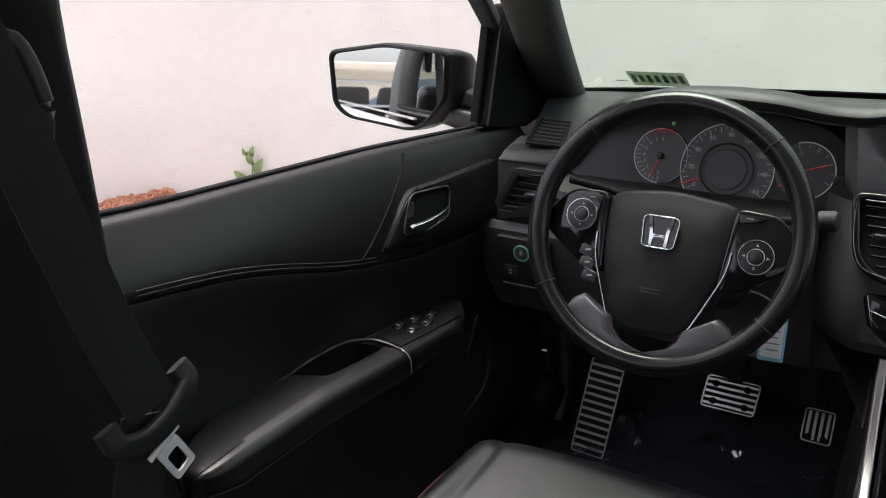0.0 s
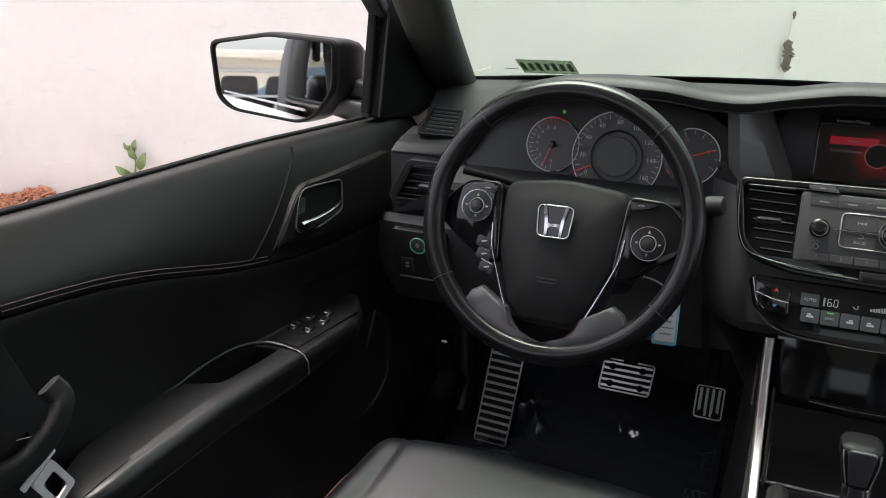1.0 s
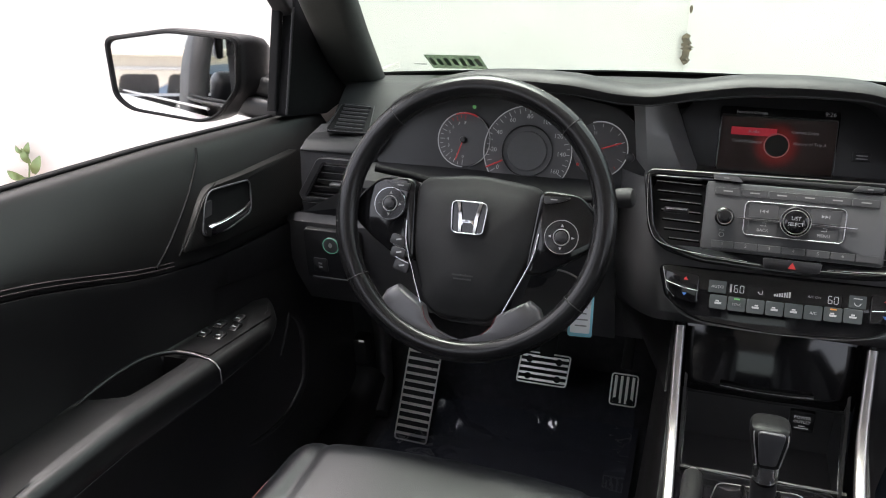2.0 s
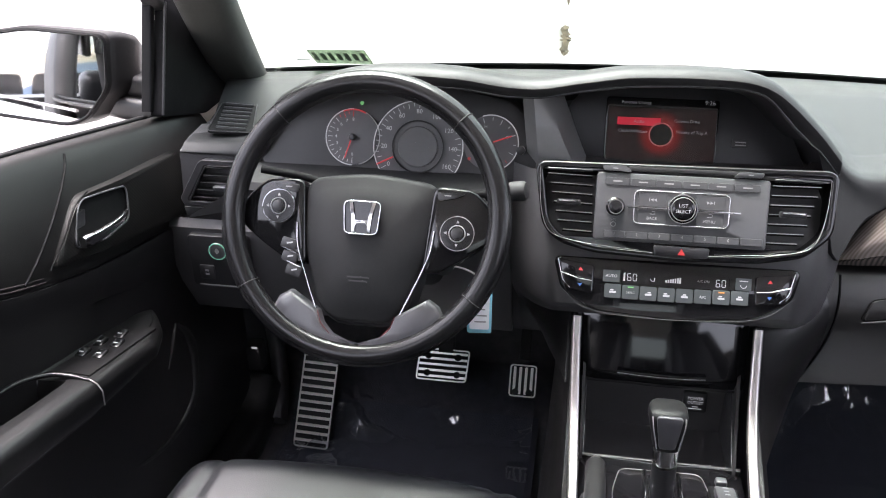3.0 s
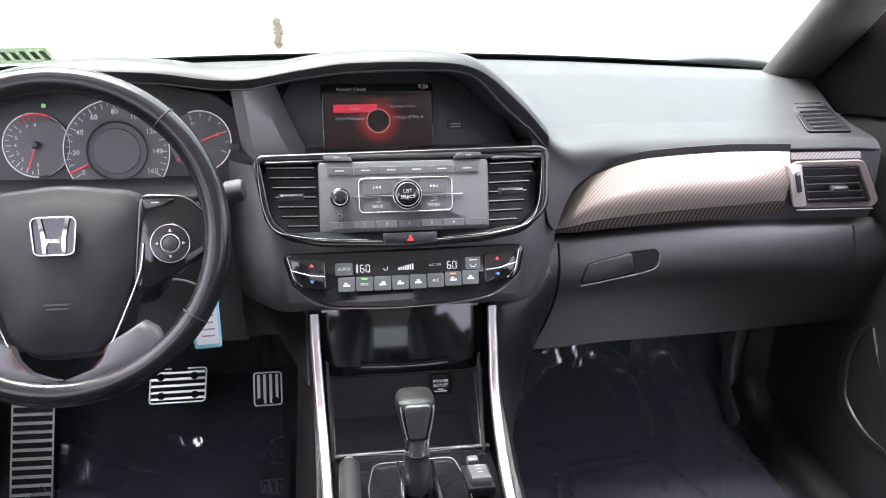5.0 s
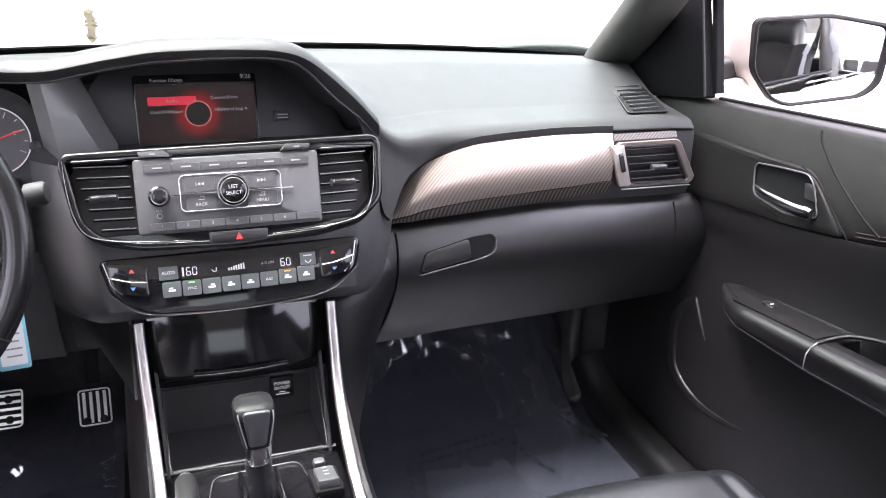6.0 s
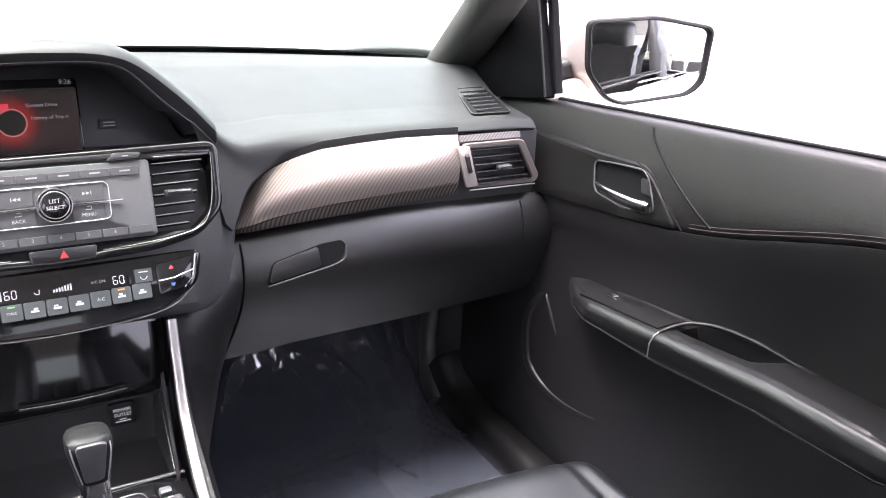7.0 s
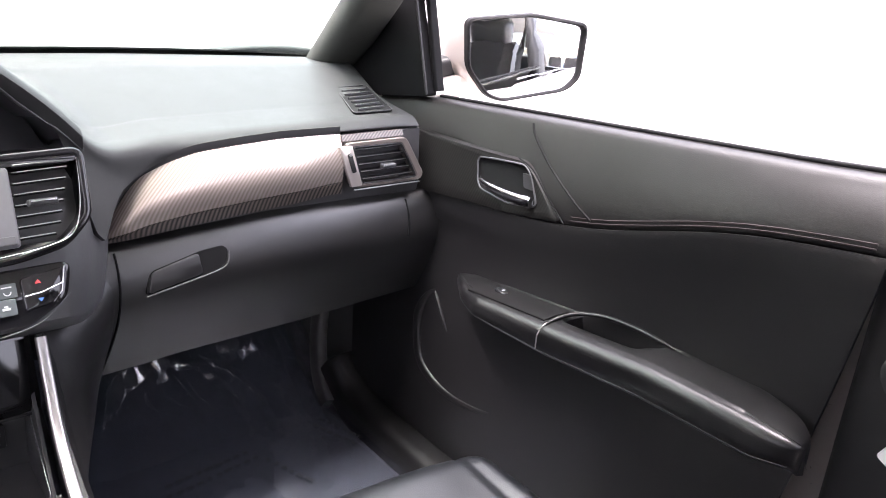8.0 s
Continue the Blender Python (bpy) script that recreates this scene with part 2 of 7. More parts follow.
def rrect(w, h, r, cx=0.0, cy=0.0, n=4):
    out = []
    for sx, sy, a0 in ((1, 1, 0), (-1, 1, 90), (-1, -1, 180), (1, -1, 270)):
        for k in range(n + 1):
            a = radians(a0 + 90 * k / n)
            out.append((cx + sx * (w / 2 - r) + r * math.cos(a), cy + sy * (h / 2 - r) + r * math.sin(a)))
    return out


def rounded(pts, r, n=4):
    """A polygon with its corners rounded."""
    out = []
    m = len(pts)
    for i in range(m):
        p, a, b = Vector(pts[i]), Vector(pts[i - 1]), Vector(pts[(i + 1) % m])
        da, db = a - p, b - p
        k = min(r, da.length * 0.45, db.length * 0.45)
        s, e = p + da.normalized() * k, p + db.normalized() * k
        for j in range(n + 1):
            t = j / n
            q = s * (1 - t) ** 2 + p * 2 * t * (1 - t) + e * t * t
            out.append((q.x, q.y))
    return out


def circle(r, n=32, cx=0.0, cy=0.0):
    return [(cx + r * math.cos(2 * math.pi * k / n), cy + r * math.sin(2 * math.pi * k / n)) for k in range(n)]


def lathe(profile, M=Matrix(), n=32, bm=None):
    """profile: (radius, height) pairs turned round local z."""
    bm = bm or bmesh.new()
    rings = []
    for r, z in profile:
        rings.append([bm.verts.new(M @ Vector((r * math.cos(2 * math.pi * k / n), r * math.sin(2 * math.pi * k / n), z))) for k in range(n)])
    for a, b in zip(rings, rings[1:]):
        for i in range(n):
            bm.faces.new((a[i], a[(i + 1) % n], b[(i + 1) % n], b[i]))
    bm.faces.new(rings[0][::-1])
    bm.faces.new(rings[-1])
    return bm


def ring(r, tube, M=Matrix(), n=48, k=8, bm=None, a0=0.0, a1=360.0):
    """A torus or a part of one round local z."""
    pts = [(r * math.cos(radians(a0 + (a1 - a0) * i / n)), r * math.sin(radians(a0 + (a1 - a0) * i / n)), 0) for i in range(n + 1)]
    return sweep(pts[:-1] if a1 - a0 >= 360 else pts, circle(tube, k), M, a1 - a0 >= 360, Vector((0, 0, 1)), bm)


def sweep(path, section, M=Matrix(), closed=False, up=Vector((0, 0, 1)), bm=None, scale=None):
    """Carry a closed section (across, up) along a path."""
    bm = bm or bmesh.new()
    path = [Vector(p) for p in path]
    n = len(path)
    rows = []
    for i, p in enumerate(path):
        a = path[i - 1] if i or closed else p
        b = path[(i + 1) % n] if i < n - 1 or closed else p
        t = (b - a).normalized()
        side = t.cross(up).normalized()
        u = side.cross(t)
        f = scale[i] if scale else 1.0
        rows.append([bm.verts.new(M @ (p + side * sx * f + u * sy * f)) for sx, sy in section])
    m = len(section)
    for i in range(n if closed else n - 1):
        a, b = rows[i], rows[(i + 1) % n]
        for j in range(m):
            bm.faces.new((a[j], a[(j + 1) % m], b[(j + 1) % m], b[j]))
    if not closed:
        bm.faces.new(rows[0][::-1])
        bm.faces.new(rows[-1])
    return bm


def smooth_path(pts, n=8):
    """Catmull-Rom through a few points."""
    P = [Vector(p) for p in pts]
    P = [P[0] * 2 - P[1]] + P + [P[-1] * 2 - P[-2]]
    out = []
    for i in range(1, len(P) - 2):
        a, b, c, d = P[i - 1:i + 3]
        for k in range(n):
            t = k / n
            out.append(0.5 * (2 * b + (c - a) * t + (2 * a - 5 * b + 4 * c - d) * t * t + (3 * b - a - 3 * c + d) * t ** 3))
    return out + [P[-2]]


def skin(rows, thick=0.0, M=Matrix(), bm=None):
    """A sheet through rows of points; thick gives it a body behind."""
    bm = bm or bmesh.new()
    vs = [[bm.verts.new(M @ Vector(p)) for p in r] for r in rows]
    fs = []
    for a, b in zip(vs, vs[1:]):
        for i in range(len(a) - 1):
            fs.append(bm.faces.new((a[i], a[i + 1], b[i + 1], b[i])))
    if thick:
        bmesh.ops.recalc_face_normals(bm, faces=fs)
        bmesh.ops.solidify(bm, geom=fs, thickness=thick)
    return bm


def lines(xs, knots, blur=2):
    """Values at xs along straight lines between knots, softened."""
    k = sorted(knots)
    v = np.interp(xs, [a for a, _ in k], [b for _, b in k])
    for _ in range(blur):
        e = np.concatenate(([v[0]], v, [v[-1]]))
        v = 0.25 * e[:-2] + 0.5 * e[1:-1] + 0.25 * e[2:]
    return v


def writing(text, size, M, material, parent, name="lettering", depth=0.0002):
    cu = bpy.data.curves.new(name, "FONT")
    cu.body, cu.size, cu.extrude, cu.align_x, cu.align_y = text, size, depth, "CENTER", "CENTER"
    cu.resolution_u = 2
    tmp = bpy.data.objects.new(name, cu)
    me = bpy.data.meshes.new_from_object(tmp)
    bpy.data.objects.remove(tmp)
    me.transform(M)
    me.materials.clear()
    me.materials.append(material)
    ob = new(name, me)
    ob.parent = parent
    if parent.type == "EMPTY":
        ob.matrix_parent_inverse = Matrix.Translation(-parent.location)
    return ob


def at(M, u=0.0, v=0.0, w=0.0, rz=0.0):
    return M @ pose(u, v, w, 0, 0, rz)


# ---- outside: ground, walls ----
g = skin([[(x, y, 0.0) for x in (-60, -20, -8, -3, 3, 8, 20, 60, 400)] for y in (-400, -60, -20, -8, -3, 3, 8, 20, 60)])
solid("ground", g, CONCRETE, "pale grey concrete ground of a parking lot", "ground", "structure")

CORNER = Vector((-0.245, 3.05))
WALL_DIR = (Vector((-3.50, 1.48)) - CORNER).normalized()


def stucco_wall(name, a, b, height, thick, label):
    """A rendered wall with trowelled relief on its face."""
    d = (b - a)
    n = Vector((d.y, -d.x)).normalized()
    if n.dot(Vector((0, 0)) - a) < 0:
        n = -n
    L = d.length
    nx, nz = max(2, int(L / 0.05)), int(height / 0.05)
    rows = []
    for j in range(nz + 1):
        row = []
        for i in range(nx + 1):
            p = a + d * (i / nx)
            z = height * j / nz
            q = Vector((p.x * 2.2, p.y * 2.2, z * 7.0))
            h = 0.006 * noise.fractal(q, 1.0, 2.0, 4)
            row.append((p.x + n.x * h, p.y + n.y * h, z))
        rows.append(row)
    bm = skin(rows)
    lo, hi = a - n * thick, b - n * thick
    back = [bm.verts.new((q.x, q.y, z)) for z in (0, height) for q in (lo, hi)]
    bm.faces.new((back[0], back[1], back[3], back[2]))
    c = [bm.verts.new((q.x, q.y, height)) for q in (a, b)]
    bm.faces.new((c[0], c[1], back[3], back[2]))
    return solid(name, bm, STUCCO, label, "wall", "structure")


stucco_wall("wall_left", CORNER + WALL_DIR * 9.0, CORNER, 3.4, 0.2, "white trowelled stucco wall beside the parked car")
stucco_wall("wall_front", CORNER + Vector((0.0, 0.0)), CORNER + Vector((5.5, 7.2)), 3.4, 0.2, "white stucco wall ahead of the car, with a chipped corner")

# ---- floor of the cabin and its shell ----
fl = []
for y, z in ((-1.9, 0.30), (-0.6, 0.28), (0.25, 0.27), (0.42, 0.275), (0.52, 0.32), (0.66, 0.45), (0.78, 0.62), (0.80, 0.8)):
    fl.append([(x, y, z) for x in (-0.76, -0.5, -0.25, 0, 0.25, 0.5, 0.76)])
solid("floor", skin(fl, 0.02), CARPET, "black cabin carpet rising to the bulkhead", "floor", "structure")

shell = thing("car_shell", (0, -0.6, 0.2), "champagne sedan body with dark trimmed pillars and pale roof lining", "car body")
# roof and lining
def roof_rows(dz, inset):
    rows = []
    for y, z in ((0.02, 1.36), (-0.2, 1.41), (-0.6, 1.44), (-1.1, 1.44), (-1.6, 1.40), (-1.95, 1.33)):
        w = 0.60 - inset
        rows.append([(w * f, y, z + dz - 0.045 * abs(f) ** 3) for f in (-1, -0.8, -0.5, 0, 0.5, 0.8, 1)])
    return rows
part("roof", skin(roof_rows(0.03, 0), 0.012), BODY, shell, "champagne painted roof")
part("roof_lining", skin(roof_rows(0, 0.0), 0.008), HEADLINER, shell, "pale grey cloth roof lining")
for s in (-1, 1):
    # front pillar: a trimmed beam from the cowl up to the roof
    path = smooth_path([(s * 0.745, 0.56, 0.93), (s * 0.70, 0.36, 1.06), (s * 0.645, 0.14, 1.21), (s * 0.60, -0.04, 1.33), (s * 0.585, -0.2, 1.38)], 6)
    part("front_pillar", sweep(path, rrect(0.085, 0.06, 0.024)), PILLAR, shell, "dark cloth-grained front pillar trim")
    # centre pillar
    path = [(s * 0.765, -0.56, 0.3), (s * 0.765, -0.57, 0.95), (s * 0.70, -0.62, 1.2), (s * 0.60, -0.66, 1.40)]
    part("centre_pillar", sweep(smooth_path(path, 5), rrect(0.16, 0.05, 0.02), up=Vector((s, 0, 0.2))), LIP, shell, "black centre pillar trim")
    # rear pillar
    path = [(s * 0.44, -2.65, 1.0), (s * 0.41, -2.3, 1.2), (s * 0.39, -1.95, 1.35)]
    part("rear_pillar", sweep(smooth_path(path, 5), rrect(0.08, 0.04, 0.015), up=Vector((s, 0, 0.2))), BODY, shell, "champagne rear pillar")
    # roof rail
    path = [(s * 0.60, -0.1, 1.36), (s * 0.60, -0.7, 1.41), (s * 0.58, -1.4, 1.41), (s * 0.48, -1.95, 1.355)]
    part("roof_rail", sweep(smooth_path(path, 5), rrect(0.07, 0.06, 0.02)), BODY, shell)
    # sides below the windows, and sill
    rows = [[(s * x, y, z) for x, z in ((0.80, 0.918 + 0.0 * y - 0.055 * min(0, y + 0.1) * 0.9), (0.855, 0.9), (0.885, 0.75), (0.89, 0.55), (0.86, 0.33), (0.78, 0.22))] for y in (-2.3, -1.9, -1.4, -1.0, -0.55, -0.54, -0.1, 0.3, 0.6, 0.9)]
    part("body_side", skin(rows, 0.012), BODY, shell, "champagne painted body side")
    part("window_moulding", sweep([(s * 0.805, y, 0.935 - 0.055 * min(0, y + 0.1) * 0.9) for y in (-0.15, -0.5, -1, -1.9)], rrect(0.006, 0.005, 0.0015)), SATIN, shell, "bright window moulding")
part("tail_panel", skin([[(x, y, z) for x in (-0.78, -0.4, 0, 0.4, 0.78)] for y, z in ((-1.95, 0.3), (-1.98, 0.7), (-1.9, 1.0), (-2.3, 1.02), (-2.7, 1.0))], 0.012), SMOOTH, shell)

part("bonnet", skin([[(x, y, z - 0.05 * abs(x) ** 2) for x in np.linspace(-0.76, 0.76, 13)] for y, z in ((0.92, 0.875), (1.2, 0.845), (1.6, 0.79), (1.82, 0.73), (1.86, 0.66))], 0.012), BODY, shell, "champagne painted bonnet")
part("front_bumper", skin([[(x, y - 0.12 * (x / 0.8) ** 2, z) for x in np.linspace(-0.86, 0.86, 13)] for y, z in ((1.87, 0.655), (1.93, 0.55), (1.92, 0.35), (1.86, 0.22))], 0.015), BODY, shell, "champagne front bumper")
part("underbody", block((1.5, 3.6, 0.06), pose(0, -0.3, 0.20), 0.01, 1), RUBBER, shell)
for s in (-1, 1):
    part("front_wing", skin([[(s * x, y, z) for x, z in ((0.76, 0.845 - 0.12 * (y - 0.92)), (0.85, 0.80 - 0.12 * (y - 0.92)), (0.885, 0.72), (0.885, 0.68))] for y in (0.92, 1.2, 1.5, 1.8)], 0.012), BODY, shell, "champagne front wing")
    for y in (1.32, -1.46):
        ty = part("wheel", lathe([(0.20, -0.10), (0.31, -0.10), (0.328, -0.07), (0.33, 0.07), (0.31, 0.10), (0.20, 0.10)], pose(s * 0.775, y, 0.33, 0, 90 * s), 36), RUBBER, shell, "black tyre")
        part("rim", lathe([(0.02, 0.075), (0.12, 0.085), (0.19, 0.095), (0.215, 0.10), (0.215, 0.06)], pose(s * 0.775, y, 0.33, 0, 90 * s), 28), SATIN, ty, "alloy rim")

# tinted rear window
rows = [[(0.52 * f * (1 - 0.12 * t), -2.62 + 0.66 * t - 0.05 * (1 - f * f), 1.0 + 0.35 * t) for f in np.linspace(-1, 1, 9)] for t in np.linspace(0, 1, 5)]
rw = solid("rear_window", skin(rows, 0.004), clear("tinted_glass", (0.70, 0.73, 0.70), 0.0, 0.3), "lightly tinted rear window", "rear window", "structure")
rw.visible_shadow = False

# windscreen
rows = [[(0.78 * f * (1 - 0.2 * t), 0.70 - 0.68 * t - 0.09 * f * f * (1 - t), 0.945 + 0.42 * t - 0.02 * f * f) for f in (-1, -0.75, -0.5, -0.25, 0, 0.25, 0.5, 0.75, 1)] for t in (0, 0.25, 0.5, 0.75, 1)]
ws = solid("windscreen", skin(rows, 0.004), GLASS, "green-tinted laminated windscreen", "windscreen", "structure")
ws.visible_shadow = False
# black band and cowl at its foot
rows = [[(0.78 * f, 0.685 - 0.09 * f * f - dy, 0.962 - 0.02 * f * f + dz) for f in np.linspace(-1, 1, 17)] for dy, dz in ((0.010, 0.001), (0.004, 0.0), (0.0, -0.004), (-0.01, -0.02))]
solid("windscreen_band", skin(rows, 0.003), DEEP, "black printed band along the foot of the windscreen", "trim", "structure")

# ---- dashboard ----
dash = thing("dashboard", (0, 0.4, 0.6), "black soft-skinned dashboard with bronze carbon-look trim", "dashboard")
XS = np.concatenate([np.linspace(-0.705, -0.60, 8), np.linspace(-0.59, 0.24, 90), np.linspace(0.255, 0.705, 30)])
LIP_Z = lines(XS, [(-0.745, 0.893), (-0.62, 0.9), (-0.585, 0.91), (-0.545, 0.965), (-0.48, 1.004), (-0.41, 1.021), (-0.34, 1.024), (-0.28, 1.021), (-0.22, 1.010), (-0.18, 1.009), (-0.13, 1.019), (-0.07, 1.029), (0, 1.031), (0.06, 1.029), (0.092, 1.023), (0.113, 1.011), (0.141, 0.986), (0.167, 0.962), (0.19, 0.935), (0.205, 0.917), (0.235, 0.902), (0.3, 0.905), (0.68, 0.905), (0.705, 0.898)], 3)
LIP_Y = lines(XS, [(-0.745, 0.222), (-0.62, 0.216), (-0.56, 0.19), (-0.45, 0.15), (-0.3, 0.15), (-0.2, 0.165), (0.0, 0.16), (0.1, 0.165), (0.18, 0.17), (0.23, 0.19), (0.30, 0.216), (0.745, 0.220)], 2)
LOW_Z = lines(XS, [(-0.745, 0.884), (-0.60, 0.884), (-0.57, 0.89), (-0.545, 0.955), (-0.48, 0.992), (-0.41, 1.010), (-0.34, 1.013), (-0.28, 1.010), (-0.22, 1.0), (-0.18, 0.999), (-0.13, 1.010), (-0.07, 1.019), (0, 1.022), (0.06, 1.021), (0.09, 1.015), (0.105, 1.003), (0.132, 0.974), (0.16, 0.950), (0.175, 0.93), (0.19, 0.82), (0.198, 0.797), (0.206, 0.812), (0.219, 0.835), (0.231, 0.850), (0.245, 0.861), (0.268, 0.870), (0.30, 0.880), (0.343, 0.889), (0.398, 0.893), (0.45, 0.896), (0.705, 0.889)], 1)


def pad_row(i):
    x, zl, yl, zlow = XS[i], LIP_Z[i], LIP_Y[i], LOW_Z[i]
    front = 0.665 - 0.16 * abs(x) ** 2.2
    zb = 0.953 - 0.03 * x * x
    lift = max(0.0, zl - 0.93)
    hood = max(0.0, min(1.0, (lift - 0.005) / 0.055))
    hood = hood * hood * (3 - 2 * hood)
    ym = yl + 0.10 + 0.05 * hood
    pts = [(front, zb), (front - 0.10, zb + 0.006 + lift * 0.03), (lerp(front, ym, 0.46), zb + 0.006 + lift * 0.12), (lerp(front, ym, 0.58), zb + 0.0005 + lift * 0.22), (ym, zl + 0.0145 - 0.042 * hood), (yl + 0.075, zl + 0.010 - 0.008 * hood), (yl + 0.036, zl + 0.0055 - 0.0020 * hood), (yl + 0.012, zl + 0.002 + 0.0025 * hood), (yl + 0.014 * hood, zl - 0.006), (yl - 0.004 + 0.016 * hood, (zl + zlow) / 2 - 0.004 if zl - zlow < 0.03 else zl - 0.03), (yl - 0.002 + 0.016 * hood * (zl - zlow < 0.03) - 0.40 * max(0, zl - zlow - 0.03), zlow)]
    wide = 0.07 * max(0.0, min(1.0, (abs(x) - 0.5) / 0.2))
    return [(x * (1 + wide * max(0.0, min(1.0, (q[0] - 0.34) / 0.2))), q[0], q[1]) for q in smooth2(pts)]


def lerp(a, b, t):
    return a + (b - a) * t


def smooth2(pts, n=4):
    return [(p.x, p.y) for p in smooth_path([(a, b, 0) for a, b in pts], n)]


part("upper_pad", skin([pad_row(i) for i in range(len(XS))], 0.006), SOFT, dash, "soft black grained upper pad")

# smooth black lip along the edge of the hood
rows, edge_line = [], []
for i in range(len(XS)):
    if -0.565 <= XS[i] <= 0.196:
        x, zl, yl = XS[i], LIP_Z[i], LIP_Y[i]
        zw = LOW_Z[i] if x < 0.165 else zl - 0.016
        rows.append([(x, yl + 0.028, zl + 0.0030), (x, yl + 0.020, zl + 0.0094), (x, yl + 0.008, zl + 0.0094), (x, yl - 0.0040, zl + 0.0055), (x, yl - 0.0085, zl - 0.0005), (x, yl - 0.0080, (zl + zw) / 2 - 0.001), (x, yl - 0.0045, zw - 0.0015), (x, yl + 0.006, zw - 0.004)])
        edge_line.append((x, yl - 0.0046, zw - 0.0018))
part("hood_lip", skin(rows, 0.002), LIP, dash, "smooth black lip of the dash hood")
part("hood_edge_line", sweep(edge_line, circle(0.0007, 6)), BUTTON, dash)

# recess that holds the gauges and the display
sel = [i for i in range(len(XS)) if -0.575 <= XS[i] <= 0.19]
rows = []
for i in sel:
    x, z, y = XS[i], LOW_Z[i] if XS[i] < 0.15 else LIP_Z[i] - 0.012, LIP_Y[i]
    edge = min(1.0, (x + 0.58) / 0.03, (0.205 - x) / 0.03)
    back = 0.20 + 0.098 * edge
    rows.append([(x, y, z), (x, y + 0.02, z - 0.004), (x * 0.985, back - 0.015, z - 0.012 - 0.01 * edge), (x * 0.985, back, z - 0.035), (x * 0.985, back - 0.012, min(z - 0.06, 0.92)), (x, back - 0.024, 0.865)])
part("display_recess", skin(rows, 0.004), SMOOTH, dash, "satin black recess under the dash hood")

# main mass below the pad
rows = []
for x in np.linspace(-0.708, 0.708, 40):
    w = min(1.0, abs(abs(x)) / 0.2)
    rows.append([(x, 0.30, 0.905), (x, 0.252, 0.896), (x, 0.222, 0.884), (x, 0.218, 0.80), (x, 0.225, 0.78), (x, 0.24, 0.70), (x, 0.27, 0.62), (x, 0.34, 0.60), (x, 0.5, 0.62), (x, 0.62, 0.69), (x, 0.72, 0.72), (x, 0.795, 0.73)])
part("lower_body", skin(rows, 0.004), HARD, dash, "grained hard plastic lower dashboard")
# fascia round the centre stack
rows = []
for x in np.linspace(-0.218, 0.222, 48):
    e = math.sin(math.pi / 2 * max(0.0, min(1.0, (x + 0.222) / 0.075, (0.226 - x) / 0.075)))
    rows.append([(x, 0.25, 0.868), (x, 0.212 - 0.030 * e, 0.890), (x, 0.212 - 0.057 * e, 0.902), (x, 0.208 - 0.078 * e, 0.86), (x, 0.206 - 0.096 * e, 0.80), (x * 0.97, 0.206 - 0.106 * e, 0.745), (x * 0.965, 0.208 - 0.098 * e, 0.728), (x * 0.95, 0.216 - 0.072 * e, 0.712), (x * 0.92, 0.245 - 0.04 * e, 0.68), (x * 0.90, 0.255 - 0.02 * e, 0.63), (x * 0.86, 0.36, 0.60)])
part("centre_fascia", skin(rows, 0.004), HARD, dash, "black grained centre fascia")

# carbon-look trim panel on the passenger side
xs = np.linspace(0.208, 0.560, 44)
top = lines(xs, [(0.208, 0.784), (0.231, 0.817), (0.25, 0.844), (0.268, 0.862), (0.305, 0.876), (0.343, 0.885), (0.398, 0.889), (0.464, 0.892), (0.725, 0.888)], 1)
bot = lines(xs, [(0.208, 0.781), (0.218, 0.785), (0.29, 0.790), (0.366, 0.795), (0.452, 0.800), (0.545, 0.805), (0.725, 0.798)], 1)
def trim_rows(f0, f1, n, bulge):
    rows = []
    for x, a, b in zip(xs, bot, top):
        row = []
        for k in range(n + 1):
            f = f0 + (f1 - f0) * k / n
            row.append((x, 0.214 - bulge * (1 - 0.4 * max(0.0, min(1.0, (x - 0.49) / 0.065))) * math.sin(math.pi * (0.15 + 0.78 * f)) * min(1, (a - b) / -0.05), a + (b - a) * f))
        rows.append(row)
    return rows
# Dark strip in place of the shade under the pad's edge.
part("trim_shade_strip", skin([[(x, 0.2135, b - 0.003), (x, 0.2130, b + 0.004), (x, 0.2140, b + 0.012)] for x, b in zip(xs, top)], 0.002), LIP, dash, "dark strip painted for the shade above the trim panel")
part("carbon_trim", skin(trim_rows(0.20, 1.02, 10, 0.024), 0.004), WEAVE, dash, "bronze carbon-look trim panel")
part("carbon_trim_edge", skin(trim_rows(0.0, 0.195, 3, 0.020), 0.004), weave("mid_carbon_weave", (0.17, 0.14, 0.125), (0.018, 0.016, 0.015), 0.36, 0.3, coat=0.2), dash, "dark carbon-look lower edge")

rows = []
for x in np.linspace(0.560, 0.668, 12):
    rows.append([(x, 0.214 - 0.02 * math.sin(math.pi * (0.15 + 0.78 * f)), 0.803 + 0.089 * f) for f in (0.885, 0.93, 0.985)])
# The trim's weave repeated darker, as shade from the pad above.
part("carbon_trim_top", skin(rows, 0.004), weave("shaded_carbon_weave", (0.11, 0.094, 0.084), (0.03, 0.026, 0.022), 0.38, 0.3), dash, "carbon-look strip over the side vent")

# glovebox lid
def lid_y(k):
    """Face of the lid from its foot (0) to its top (1): a swell near the top, falling away below."""
    u = max(0.0, k - 0.56) / 0.45
    return 0.180 + 0.040 * (1 - math.sqrt(1 - u * u)) + 0.075 * max(0.0, 0.70 - k) ** 1.5


def lid_span(x):
    return float(np.interp(x, [0.195, 0.3, 0.5, 0.735], [0.587, 0.597, 0.602, 0.613])), float(np.interp(x, [0.195, 0.45, 0.735], [0.776, 0.790, 0.786]))


